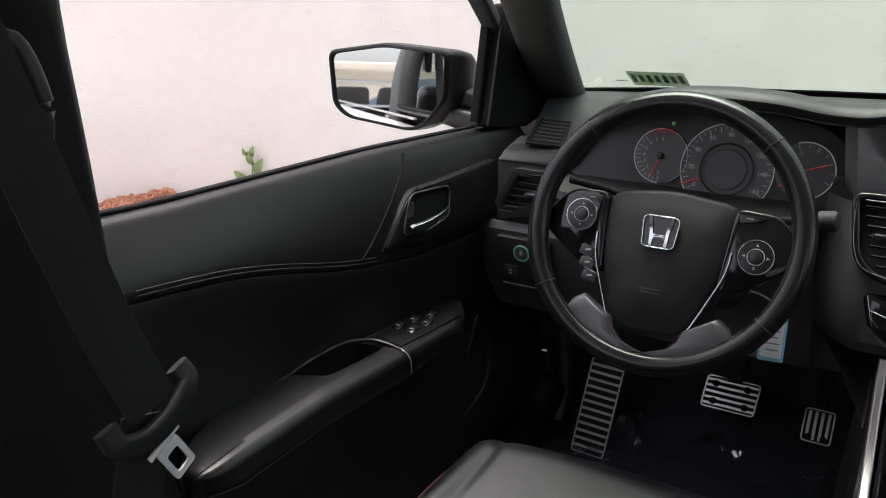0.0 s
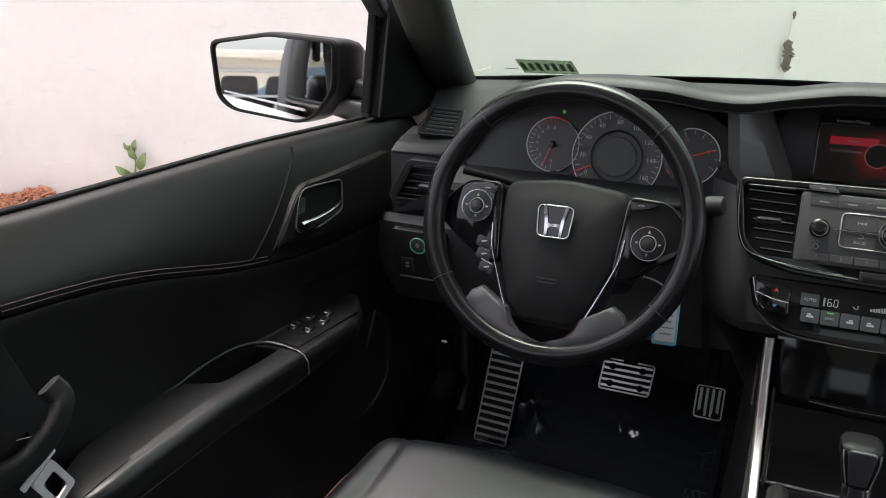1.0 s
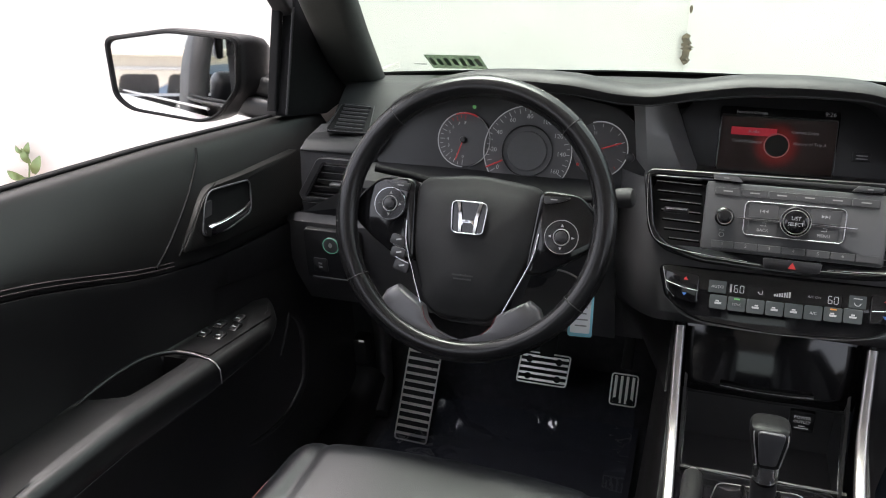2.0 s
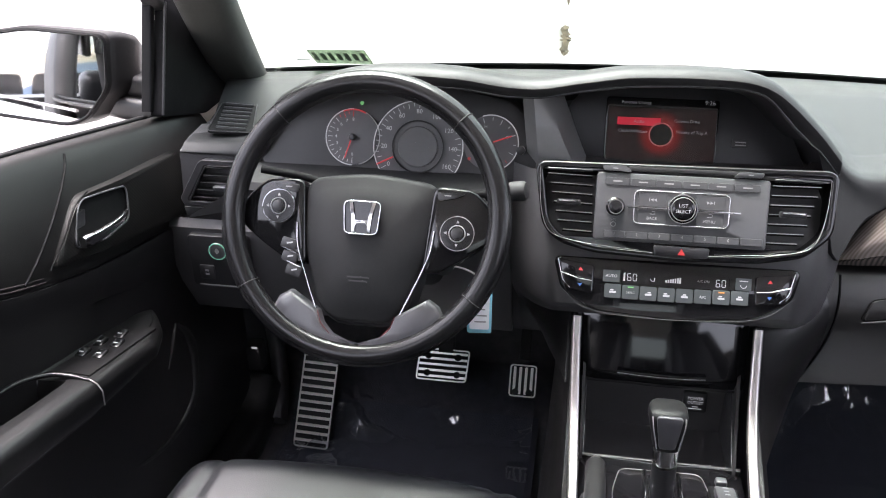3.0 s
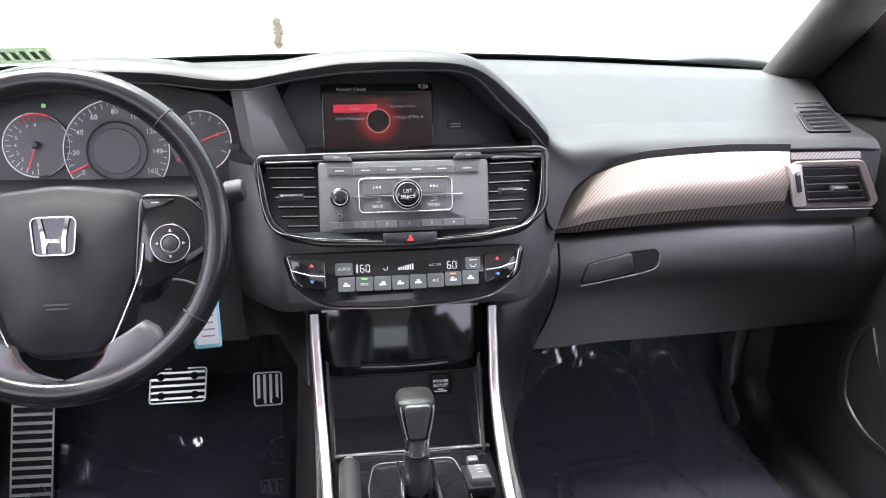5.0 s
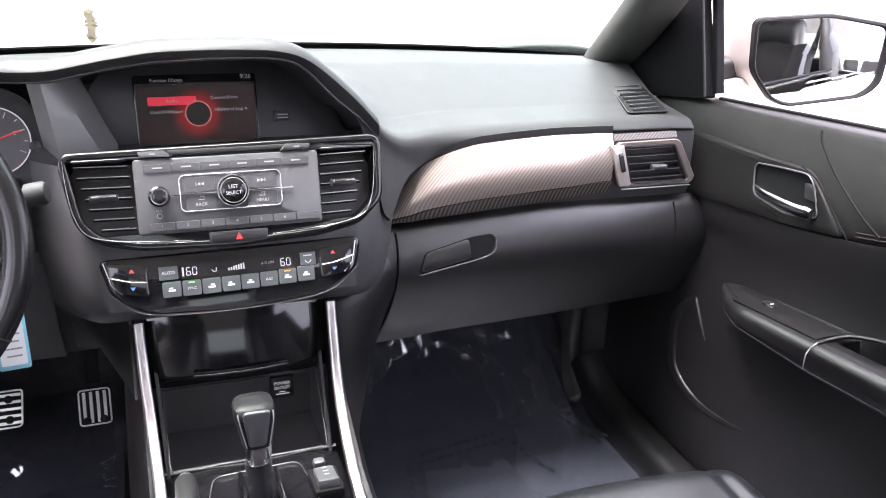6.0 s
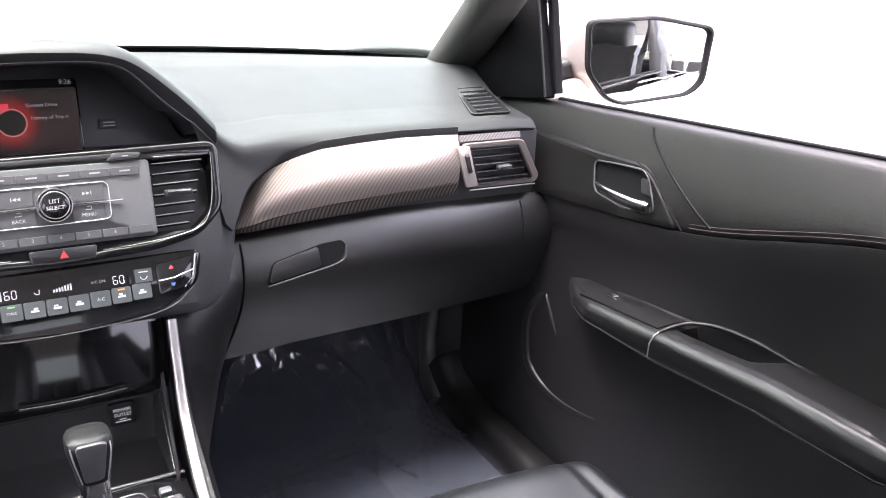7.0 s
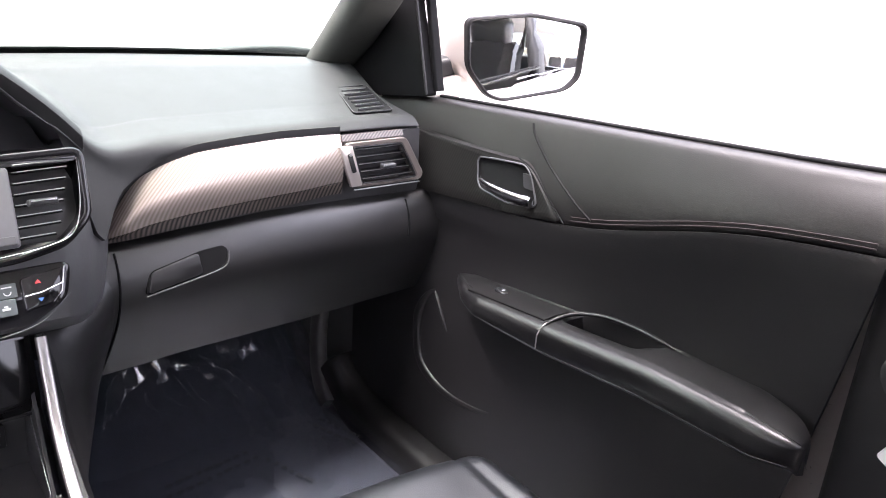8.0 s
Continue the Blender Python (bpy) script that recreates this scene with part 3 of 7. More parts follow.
rows = []
for x in np.linspace(0.195, 0.735, 24):
    lo, t = lid_span(x)
    rows.append([(x - 0.03 * (1 - k) ** 2 * (x < 0.25), lid_y(k) + 0.006 * (k > 0.99), lo + (t - lo) * k) for k in np.concatenate([np.linspace(0, 0.68, 12), np.linspace(0.72, 1, 12)])])
glove = part("glovebox_lid", skin(rows, 0.006), LID_SKIN, dash, "grained glovebox lid with a recessed latch")

# knee panel on the driver's side
rows = []
for x in np.linspace(-0.735, -0.21, 20):
    rows.append([(x, 0.205, 0.787), (x, 0.196, 0.775), (x, 0.20, 0.74), (x, 0.215, 0.68), (x, 0.25, 0.62), (x, 0.33, 0.60)])
part("knee_panel", skin(rows, 0.006), HARD, dash, "grained knee panel under the steering column")

# ---- steering wheel ----
SPOKE = surface("satin_spoke_trim", (0.06, 0.06, 0.066), 0.3, var=0.08, rvar=0.1, spec=0.7)
MW = plane((-0.37, 0.0, 0.88), 23)
wheel = thing("steering_wheel", (-0.37, 0, 0.88), "black leather three-spoke steering wheel with gloss black switch pods", "steering wheel")
part("rim", ring(0.1612, 0.0138, MW, 96, 14), WHEEL_SKIN, wheel, "black leather-wrapped rim")
HUB = rounded([(-0.078, 0.046), (0, 0.056), (0.085, 0.046), (0.080, -0.03), (0.046, -0.112), (0.030, -0.124), (-0.035, -0.124), (-0.054, -0.108), (-0.079, -0.03)], 0.02)
part("airbag_cover", plate(HUB, 0.03, at(MW, 0, 0, -0.016), 0.010, 4, 0.016), SOFT, wheel, "grained black airbag cover")
for s in (-1, 1):
    pod = rounded([(s * 0.079, 0.044), (s * 0.128, 0.041), (s * 0.155, 0.014), (s * 0.1565, -0.014), (s * 0.125, -0.038), (s * 0.088, -0.060), (s * 0.070, -0.06)], 0.012)
    part("switch_pod", plate(pod if s > 0 else pod[::-1], 0.022, at(MW, 0, 0, -0.012), 0.005, 3), GLOSS, wheel, "gloss black switch pod")
    low = [(s * 0.096, -0.098), (s * 0.083, -0.090), (s * 0.060, -0.104), (s * 0.047, -0.112), (s * 0.042, -0.126), (s * 0.030, -0.139), (s * 0.012, -0.146), (s * 0.002, -0.148)]
    low += [(s * 0.157 * math.sin(radians(a)), -0.157 * math.cos(radians(a))) for a in (2, 9, 16, 23, 30, 37, 42)]
    low = low[::-1]
    part("lower_spoke", plate(low if s > 0 else low[::-1], 0.02, at(MW, 0, 0, 0.004), 0.008, 4, 0.002), SPOKE, wheel, "leather-wrapped lower spoke")
part("hub", plate(rounded([(-0.09, 0.04), (0.09, 0.04), (0.05, -0.13), (-0.05, -0.13)], 0.03), 0.05, at(MW, 0, 0, -0.035), 0.008, 2), SMOOTH, wheel)
col = thing("steering_column", (-0.37, 0.15, 0.80), "black plastic steering column shroud with stalks", "steering column")
part("shroud", sweep([MW @ Vector((0, -0.02, -0.05)), MW @ Vector((0, -0.025, -0.13)), MW @ Vector((0, -0.03, -0.26))], rrect(0.13, 0.10, 0.03)), SMOOTH, col)

# ---- centre stack ----
MS = plane((0, 0.11, 0.87), 18)
radio = thing("car_radio", (0, 0.13, 0.87), "black centre stack audio panel between two air vents", "car radio")
OUT = rounded([(-0.1775, 0.056), (0.1810, 0.061), (0.179, -0.012), (0.150, -0.040), (0.10, -0.050), (0, -0.054), (-0.10, -0.050), (-0.145, -0.040), (-0.165, -0.020)], 0.012)
part("backing", plate(OUT, 0.03, at(MS, 0, 0, -0.036)), DEEP, radio)
part("surround", sweep([(x * 0.985, y * 0.97, -0.016) for x, y in OUT], rrect(0.009, 0.038, 0.003), MS, True), GLOSS, radio, "gloss black surround")
part("lower_bar", plate(rounded([(-0.150, -0.034), (0.155, -0.034), (0.10, -0.049), (0, -0.053), (-0.10, -0.049)], 0.004), 0.03, at(MS, 0, 0, 0.002), 0.003), GLOSS, radio, "gloss black lower bar")
part("upper_bar", plate(rrect(0.345, 0.010, 0.003, 0.001, 0.0535), 0.03, at(MS, 0, 0, 0.002), 0.002), GLOSS, radio, "gloss black upper bar with the disc slot")
part("front_panel", plate(rrect(0.206, 0.084, 0.004, 0.001, 0.006), 0.034, at(MS, 0, 0, 0.004), 0.002), RADIO, radio, "dark grey audio panel")
MC = plane((0, 0.085, 0.78), 25)
clim = thing("climate_panel", (0, 0.09, 0.78), "gloss black climate control panel with a row of grey buttons", "climate control")
OUTC = rounded([(-0.150, 0.034), (0.153, 0.036), (0.143, -0.004), (0.098, -0.029), (0.0, -0.037), (-0.098, -0.032), (-0.137, -0.010)], 0.012)
part("panel", plate(OUTC, 0.06, at(MC), 0.006, 3), GLOSS, clim, "gloss black panel")

# ---- display ----
MD = plane((-0.018, 0.258, 0.936), 15)
disp = thing("display_screen", (-0.018, 0.27, 0.936), "lit colour display with a red menu under the dash hood", "display")
part("housing", plate(rrect(0.150, 0.086, 0.004, -0.001, 0.005), 0.04, MD, 0.002), GLOSS, disp)

part("panel", plate(rounded([(-0.098, -0.062), (-0.130, 0.030), (-0.095, 0.074), (0.118, 0.074), (0.160, 0.030), (0.203, -0.062)][::-1], 0.012), 0.008, at(MD, 0, 0, -0.006), 0.002), PANEL, disp, "satin black panel round the screen")

# ---- console ----
con = thing("centre_console", (0, -0.1, 0.3), "black centre console with bright strips and a gear lever", "console")
for s in (-1, 1):
    strip = smooth_path([(s * 0.114, 0.108, 0.724), (s * 0.113, 0.088, 0.68), (s * 0.110, 0.045, 0.62), (s * 0.106, -0.04, 0.572), (s * 0.104, -0.15, 0.548), (s * 0.104, -0.32, 0.54)], 8)
    part("bright_strip", sweep(strip, rrect(0.0125, 0.012, 0.0035)), SATIN, con, "satin metal edge strip")
    rows = [[(s * 0.118, y, z), (s * 0.126, y + 0.004, z - 0.012), (s * 0.138, y + 0.02, z - 0.1), (s * 0.15, y + 0.03, min(0.42, z - 0.12)), (s * 0.16, y + 0.03, 0.27)] for y, z in ((0.22, 0.74), (0.115, 0.725), (0.09, 0.68), (0.045, 0.622), (-0.04, 0.573), (-0.15, 0.55), (-0.35, 0.54), (-0.55, 0.54))]
    part("side_panel", skin(rows, 0.006), DOOR_SKIN, con)
rows = []
for z in np.concatenate([np.linspace(0.726, 0.650, 14), np.linspace(0.646, 0.630, 6)]):
    k = (z - 0.630) / 0.096
    rows.append([(0.1075 * f, 0.0905 + 0.013 * f * f + 0.034 * k + 0.012 * (k - 0.5) ** 2 + 0.012 * max(0.0, 0.16 - k) / 0.16, z) for f in np.linspace(-1, 1, 33)])
part("lid", skin(rows, 0.005), GLOSS, con, "gloss black storage lid")
rows = [[(x, y, z) for x in (-0.105, -0.095, 0, 0.095, 0.105)] for y, z in ((0.118, 0.66), (0.16, 0.63), (0.165, 0.53), (0.06, 0.525), (0.045, 0.552))]
part("tray", skin(rows, 0.004), HARD, con, "black open storage tray")
part("deck", skin([[(x, y, z - 0.010 * abs(x / 0.105) ** 6) for x in np.linspace(-0.105, 0.105, 11)] for y, z in ((0.046, 0.548), (0.044, 0.5545), (0.036, 0.557), (0.0, 0.556), (-0.15, 0.543), (-0.5, 0.54))], 0.004), GLOSS, con, "gloss black deck round the gear gate")
for s in (-1, 1):
    rows = [[(s * 0.099, y, z) for y in np.linspace(0.166, 0.044, 6)] for z in np.linspace(0.524, 0.552, 3)] + [[(s * (0.099 + 0.003 * k), y, 0.552 + 0.11 * k) for y in np.linspace(0.166, 0.046 + 0.07 * k, 6)] for k in (0.25, 0.5, 0.75, 1.0)]
    part("tray_side", skin(rows, 0.004), HARD, con)

for s in (-1, 1):
    # shoulder that closes the dash down to the console on either side
    rows = []
    for z in np.linspace(0.583 if s > 0 else 0.645, 0.752, 14):
        ys_ = float(np.interp(z, [0.572, 0.62, 0.68, 0.724, 0.76], [-0.03, 0.052, 0.096, 0.118, 0.125]))
        if s > 0:
            xo = float(np.interp(z, [0.57, 0.66, 0.75], [0.199, 0.214, 0.224]))
            yo = lid_y(max(0.0, (z - 0.578) / 0.2)) + 0.002
        else:
            xo, yo = float(np.interp(z, [0.645, 0.75], [0.165, 0.212])), float(np.interp(z, [0.57, 0.60, 0.62, 0.68, 0.74, 0.775], [0.36, 0.325, 0.249, 0.213, 0.198, 0.196]))
        rows.append([(s * (0.121 + (xo - 0.121) * t), ys_ + (yo - ys_) * (t ** 0.8) + (0.030 * max(0.0, (z - 0.665) / 0.087) ** 2 - 0.012) * math.sin(math.pi * t), z) for t in np.linspace(0, 1, 11)])
    part("shoulder", skin(rows, 0.004), LID_SKIN, dash, "grained shoulder between the dash and the console")

# ---- seats ----
def seat_z(a, t):
    """Height of a cushion at a (0 in the middle, 1 at the side), t along it: crowned front, bolsters that rise further back, sides that roll off."""
    z = 0.600 - 0.035 * t + 0.028 * max(0, (a - 0.55) / 0.45) ** 1.2 * max(0.0, min(1.0, (t - 0.10) * 3.5))
    z += 0.020 * (1 - max(0.0, min(1.0, (a - 0.30) / 0.62)) ** 2) * (1 - 0.7 * min(1.0, t / 0.4))
    z -= 0.11 * max(0.0, a - 0.75) ** 2 / 0.0625
    return z - 0.115 * (1 - min(1, t / 0.16)) ** 2.6


def seat(name, cx, front, label, dz=0.0):
    s = thing(name, (cx, front - 0.3, 0.3), label, "car seat", "front seats")
    def cushion_rows(f0, f1, n):
        rows = []
        for k in range(53):
            t = (k / 52) ** 1.5
            y = front - 0.55 * t
            row = []
            for j in range(n + 1):
                f = f0 + (f1 - f0) * j / n
                a = abs(f)
                row.append((cx + 0.250 * f * (1 - 0.12 * (1 - min(1, t / 0.15)) ** 2), y + 0.01 * (1 - a), dz + seat_z(a, t) - 0.008 * (1 - min(1, abs(a - 0.68) / 0.035)) ** 2))
            rows.append(row)
        return rows
    part("cushion", skin(cushion_rows(-1, 1, 72), 0.03), LEATHER, s, "black leather cushion with side bolsters")
    part("base", block((0.40, 0.46, 0.24), pose(cx, front - 0.31, 0.40), 0.03), HARD, s)
    rows = []
    for k in range(12):
        t = k / 11
        y0, z0 = front - 0.58 - 0.40 * t, 0.56 + 0.51 * t
        rows.append([(cx + 0.235 * f * (1 - 0.14 * t * t), y0 + 0.05 * max(0, abs(f) - 0.6) / 0.4 - 0.08 * max(0, abs(f) - 0.85), z0 + 0.03 * max(0, abs(f) - 0.6)) for f in np.linspace(-1, 1, 17)])
    part("backrest", skin(rows, 0.09), LEATHER, s, "black leather backrest")
    part("headrest", block((0.27, 0.11, 0.20), pose(cx - 0.02 * (cx > 0), front - 0.99, 1.18, -16), 0.045, 5), LEATHER, s)
    return s
SEAT_L = seat("front_seat", -0.360, -0.047, "black leather driver's seat with stitched side bolsters", -0.008)
SEAT_R = seat("front_seat", 0.354, -0.097, "black leather passenger seat with red-stitched bolster", -0.036)

rear = thing("rear_seat", (0, -1.5, 0.3), "black leather rear bench seat with headrests", "car seat")
rows = [[(0.64 * f, y - 0.02 * f * f, z + 0.02 * math.sin(6 * abs(f)) ** 2) for f in np.linspace(-1, 1, 25)] for y, z in ((-1.18, 0.42), (-1.2, 0.52), (-1.3, 0.55), (-1.6, 0.53))]
part("cushion", skin(rows, 0.05), LEATHER, rear)
rows = [[(0.62 * f, y + 0.015 * math.sin(6 * abs(f)) ** 2, z) for f in np.linspace(-1, 1, 25)] for y, z in ((-1.58, 0.5), (-1.68, 0.72), (-1.78, 0.92), (-1.84, 0.97), (-1.9, 0.96))]
part("backrest", skin(rows, 0.06), LEATHER, rear)
for x in (-0.36, 0.36):
    part("headrest", block((0.24, 0.10, 0.13), pose(x, -1.86, 1.03, -14), 0.04, 4), LEATHER, rear)

# ---- doors ----
def belt_z(y, s=1):
    return (0.012 * min(0.0, max(-1.0, (y + 0.05) / 0.4)) if s < 0 else 0.0) + float(np.interp(-y, [-0.4, -0.27, 0.0, 0.39, 0.55], [0.912, 0.922, 0.944, 0.975, 0.992]))
def seam_z(y, s):
    run = [float(np.interp(-y + o, [-0.4, -0.24, -0.02, 0.09, 0.14, 0.33, 0.43, 0.55], [0.86, 0.786, 0.802, 0.82, 0.829, 0.888, 0.906, 0.922])) for o in (-0.05, -0.025, 0.0, 0.025, 0.05)]
    return sum(run) / 5 - (0.018 if s < 0 else 0.0)
def pad_x(f):
    """How far out the upper pad's face lies, f from its top (0) to its foot (1): hollow, steeper below."""
    return 0.7280 + 0.0320 * (1 - f) ** 1.45
def door(name, s, label):
    d = thing(name, (s * 0.76, 0.0, 0.3), label, "car door", "front doors")
    def back(y, z):
        return y + max(0.0, (-0.3 - y) / 0.2) * (0.93 - z) * 0.15
    ys = np.linspace(0.40, -0.505, 44)
    rows = []
    for y in ys:
        b, m = belt_z(y, s), seam_z(y, s)
        face = [(pad_x(f), b - 0.011 + (m - b + 0.020) * f) for f in np.linspace(0.0, 1.0, 12)]
        rows.append([(s * x, back(y, z), z) for x, z in [(0.79, b - 0.004), (0.777, b), (0.769, b - 0.002), (0.7635, b - 0.006)] + face + [(0.7275, m + 0.004), (0.7285, m + 0.0005), (0.733, m - 0.003)]])
    part("upper_pad", skin(rows, 0.006), DOOR_PAD, d, "grained black upper door pad")
    rows = []
    for y in ys:
        m = seam_z(y, s)
        rows.append([(s * x, back(y, z), z) for x, z in ((0.730, m - 0.001), (0.729, m - 0.008), (0.733, m - 0.04), (0.737, 0.745), (0.735, 0.70), (0.727, 0.62), (0.718, 0.5), (0.718, 0.38), (0.74, 0.30))])
    part("panel", skin(rows, 0.006), DOOR_SKIN, d, "black grained door panel")
    def arm_top(y):
        return float(np.interp(-y, [-0.13, -0.10, -0.075, 0.14, 0.30, 0.42, 0.50], [0.668, 0.678, 0.685, 0.707, 0.724, 0.728, 0.729]))
    rows = []
    for y in np.concatenate([np.linspace(0.13, 0.02, 14), np.linspace(0.01, -0.30, 56), np.linspace(-0.305, -0.455, 24), -0.490 + 0.034 * (1 - np.sin(np.linspace(0.05, math.pi / 2, 12)))]):
        zt = arm_top(y)
        w = 0.085 * float(np.interp(y, [-0.40, 0.0, 0.05, 0.09, 0.13], [1.0, 0.95, 0.74, 0.42, 0.04]))
        u, v = max(0.0, min(1.0, (-0.34 - y) / 0.152)), max(0.0, min(1.0, (-0.446 - y) / 0.0442))
        e = 0.738 - w + 0.018 * (1 - math.sqrt(1 - v * v))
        x0 = 0.738 - 0.062 * (1 - math.sqrt(1 - u * u))
        drop = 0.009 * (1 - math.sqrt(1 - v * v))
        rise = 0.012 * float(np.interp(y, [-0.34, -0.26, 0.0, 0.10], [0.0, 1.0, 0.8, 0.0]))
        tall = float(np.interp(y, [-0.14, 0.02, 0.13], [1.0, 0.7, 0.25])) * (1 - 0.3 * v)
        row = [(s * (x0 + 0.006), y, zt - 0.050 * tall - drop), (s * (x0 + 0.005), y, zt - 0.012 * tall - drop), (s * (x0 + 0.002), y, zt - 0.003 - drop)]
        for f in np.concatenate([np.linspace(0.02, 0.24, 7), np.linspace(0.28, 0.66, 12), np.linspace(0.69, 0.78, 3)]):
            side = max(0.0, min(1.0, (f - 0.07) / 0.06)) * max(0.0, min(1.0, (0.60 - f) / 0.10))
            run = max(0.0, min(1.0, (-0.140 - y) / 0.014)) * max(0.0, min(1.0, (y + 0.292 - 0.05 * f) / 0.055))
            side, run = side * side * (3 - 2 * side), run * run * (3 - 2 * run)
            row.append((s * (x0 - (x0 - e) * f), y, zt + rise * max(0.0, 1 - f / 0.17) ** 1.6 + 0.002 * math.sin(math.pi * f) - 0.043 * side * run - drop))
        r = min(0.015, (x0 - e) * 0.21)
        for q in range(9):
            g = q / 8 * math.pi / 2
            row.append((s * (e + r * (1 - math.sin(g))), y, zt - r * (1 - math.cos(g)) - drop))
        row += [(s * (e - 0.0008), y, zt - drop - max(r, 0.024 * tall)), (s * (e + 0.0004), y, zt - drop - max(r, 0.033 * tall) - 0.001), (s * (e + min(0.006, 0.1 * w)), y, zt - drop - max(r, 0.038 * tall) - 0.003), (s * (e + 0.35 * (x0 - e)), y, zt - drop - max(r, 0.044 * tall) - 0.004), (s * (x0 + 0.004), y, zt - drop - max(r, 0.050 * tall) - 0.005)]
        rows.append(row)
    mid = [sum(q[k] for q in rows[-1]) / len(rows[-1]) for k in range(3)]
    rows.append([tuple(mid[k] + (q[k] - mid[k]) * 0.6 - (0.0015 if k == 1 else 0.0) for k in range(3)) for q in rows[-1]])
    rows.append([(mid[0], mid[1] - 0.002, mid[2])] * len(rows[-1]))
    part("armrest", skin(rows), ARM_SKIN, d, "padded black armrest with a pull cup")
    edge = []
    for y in np.concatenate([np.linspace(0.07, -0.45, 40), np.linspace(-0.456, -0.484, 6)]):
        v = max(0.0, min(1.0, (-0.446 - y) / 0.0442))
        w = 0.085 * float(np.interp(y, [-0.40, 0.0, 0.05, 0.09, 0.13], [1.0, 0.95, 0.74, 0.42, 0.04]))
        tall = float(np.interp(y, [-0.14, 0.02, 0.13], [1.0, 0.7, 0.25])) * (1 - 0.3 * v)
        edge.append((s * (0.738 - w + 0.0012 + 0.018 * (1 - math.sqrt(1 - v * v))), y, arm_top(y) - 0.009 * (1 - math.sqrt(1 - v * v)) - max(0.012, 0.033 * tall) - 0.0025))
    part("armrest_welt", sweep(edge, circle(0.0008, 6)), SMOOTH, d, "thin welt under the armrest's edge")
    cup_ = part("pull_cup", plate(rounded([(s * 0.726, -0.152), (s * 0.726, -0.262), (s * 0.702, -0.256), (s * 0.688, -0.152)][:: s], 0.012), 0.004, pose(0, 0, 0.6505, -5.5)), RUBBER, d, "dark floor of the pull cup")
    rim_c = [(s * 0.666, -0.135, 0.7075), (s * 0.690, -0.1365, 0.7115), (s * 0.712, -0.146, 0.7155), (s * 0.7245, -0.180, 0.7225), (s * 0.7275, -0.23, 0.7265), (s * 0.7275, -0.27, 0.7262), (s * 0.7265, -0.305, 0.7235)]
    part("cup_rim", sweep(smooth_path(rim_c, 8), rrect(0.0065, 0.0055, 0.0025), scale=[min(1, 0.3 + 0.1 * k, 0.2 + 0.07 * (48 - k)) for k in range(49)]), ARM_SKIN, cup_)

    def flat(pts, x, depth, bevel=0.0, r=0.006):
        """A plate seen from the cabin, given in (y, z), its face at x."""
        q = rounded(pts, r)
        M = Matrix(((0, 0, -s, s * x), (1, 0, 0, 0), (0, 1, 0, 0), (0, 0, 0, 1)))
        return plate(q, depth, M, bevel)
    open_ = rounded([(0.100, 0.868), (0.05, 0.8745), (0.0, 0.8795), (-0.016, 0.868), (-0.040, 0.830), (0.02, 0.820), (0.084, 0.826)], 0.011)
    edge_ = rounded([(0.262, 0.874), (0.086, 0.879), (0.005, 0.8835), (-0.018, 0.872), (-0.084, 0.822), (0.014, 0.806), (0.235, 0.786)], 0.011)
    FM = Matrix(((0, s * 0.2, -s, s * (0.7205 - 0.2 * 0.82)), (1, 0, 0, 0), (0, 1, 0, 0), (0, 0, 0, 1)))  # follows the lean of the pad
    bez = part("handle_bezel", framed(edge_, open_, 0.018, FM, 0.0015), WEAVE_DARK, d, "dark carbon-look bezel")
    # shallow bowl; its near-black colour paints the shade of a deeper one
    bm = bmesh.new()
    oc = (sum(p[0] for p in open_) / len(open_), sum(p[1] for p in open_) / len(open_))
    loops = [[bm.verts.new(FM @ Vector((oc[0] + (x - oc[0]) * f, oc[1] + (y - oc[1]) * f, z))) for x, y in open_] for f, z in ((1.0, -0.0005), (0.99, -0.0035), (0.96, -0.0055), (0.88, -0.0062), (0.4, -0.0063))]
    for a_, b_ in zip(loops, loops[1:]):
        for i in range(len(a_)):
            bm.faces.new((a_[i], a_[(i + 1) % len(a_)], b_[(i + 1) % len(a_)], b_[i]))
    bm.faces.new(loops[-1])
    part("handle_recess", bm, DEEP, bez, "shallow hollow behind the handle, darkened as shade")
    part("recess_rim", sweep([FM @ Vector((x, y, 0.0)) for x, y in open_], circle(0.0013, 6), closed=True, up=Vector((1, 0, 0))), BUTTON, bez)
    lever = [(s * 0.723, 0.082, 0.838), (s * 0.716, 0.05, 0.836), (s * 0.714, 0.0, 0.835), (s * 0.716, -0.034, 0.836)]
    part("inner_handle", sweep(smooth_path(lever, 5), rrect(0.010, 0.014, 0.004), scale=[0.5, 0.6, 0.65, 0.7, 0.75, 0.8, 0.85, 0.9, 0.95, 1, 1.05, 1.1, 1.15, 1.2, 1.2, 1.0]), CHROME, d, "chrome inner door handle")
    part("lock_button", flat([(0.0, 0.868), (-0.016, 0.868), (-0.024, 0.848), (-0.004, 0.848)], 0.7285, 0.004, 0.001, 0.002), SMOOTH, d)
    # seams
    def seam(pts, r, mat, nm, x0=0.0):
        part(nm, sweep(smooth_path([(s * x, y, z) for x, y, z in pts], 6), circle(r, 6), up=Vector((1, 0, 0))), mat, d)
    groove = []
    for f, y in ((0.0, 0.020), (0.10, 0.012), (0.24, -0.008), (0.42, -0.036), (0.62, -0.070), (0.82, -0.104), (1.0, -0.134)):
        z = belt_z(y, s) - 0.011 + (seam_z(y, s) - belt_z(y, s) + 0.020) * f
        groove.append((pad_x(f) - 0.0003, y, z))
    seam(groove, 0.0019, DEEP, "pad_seam")
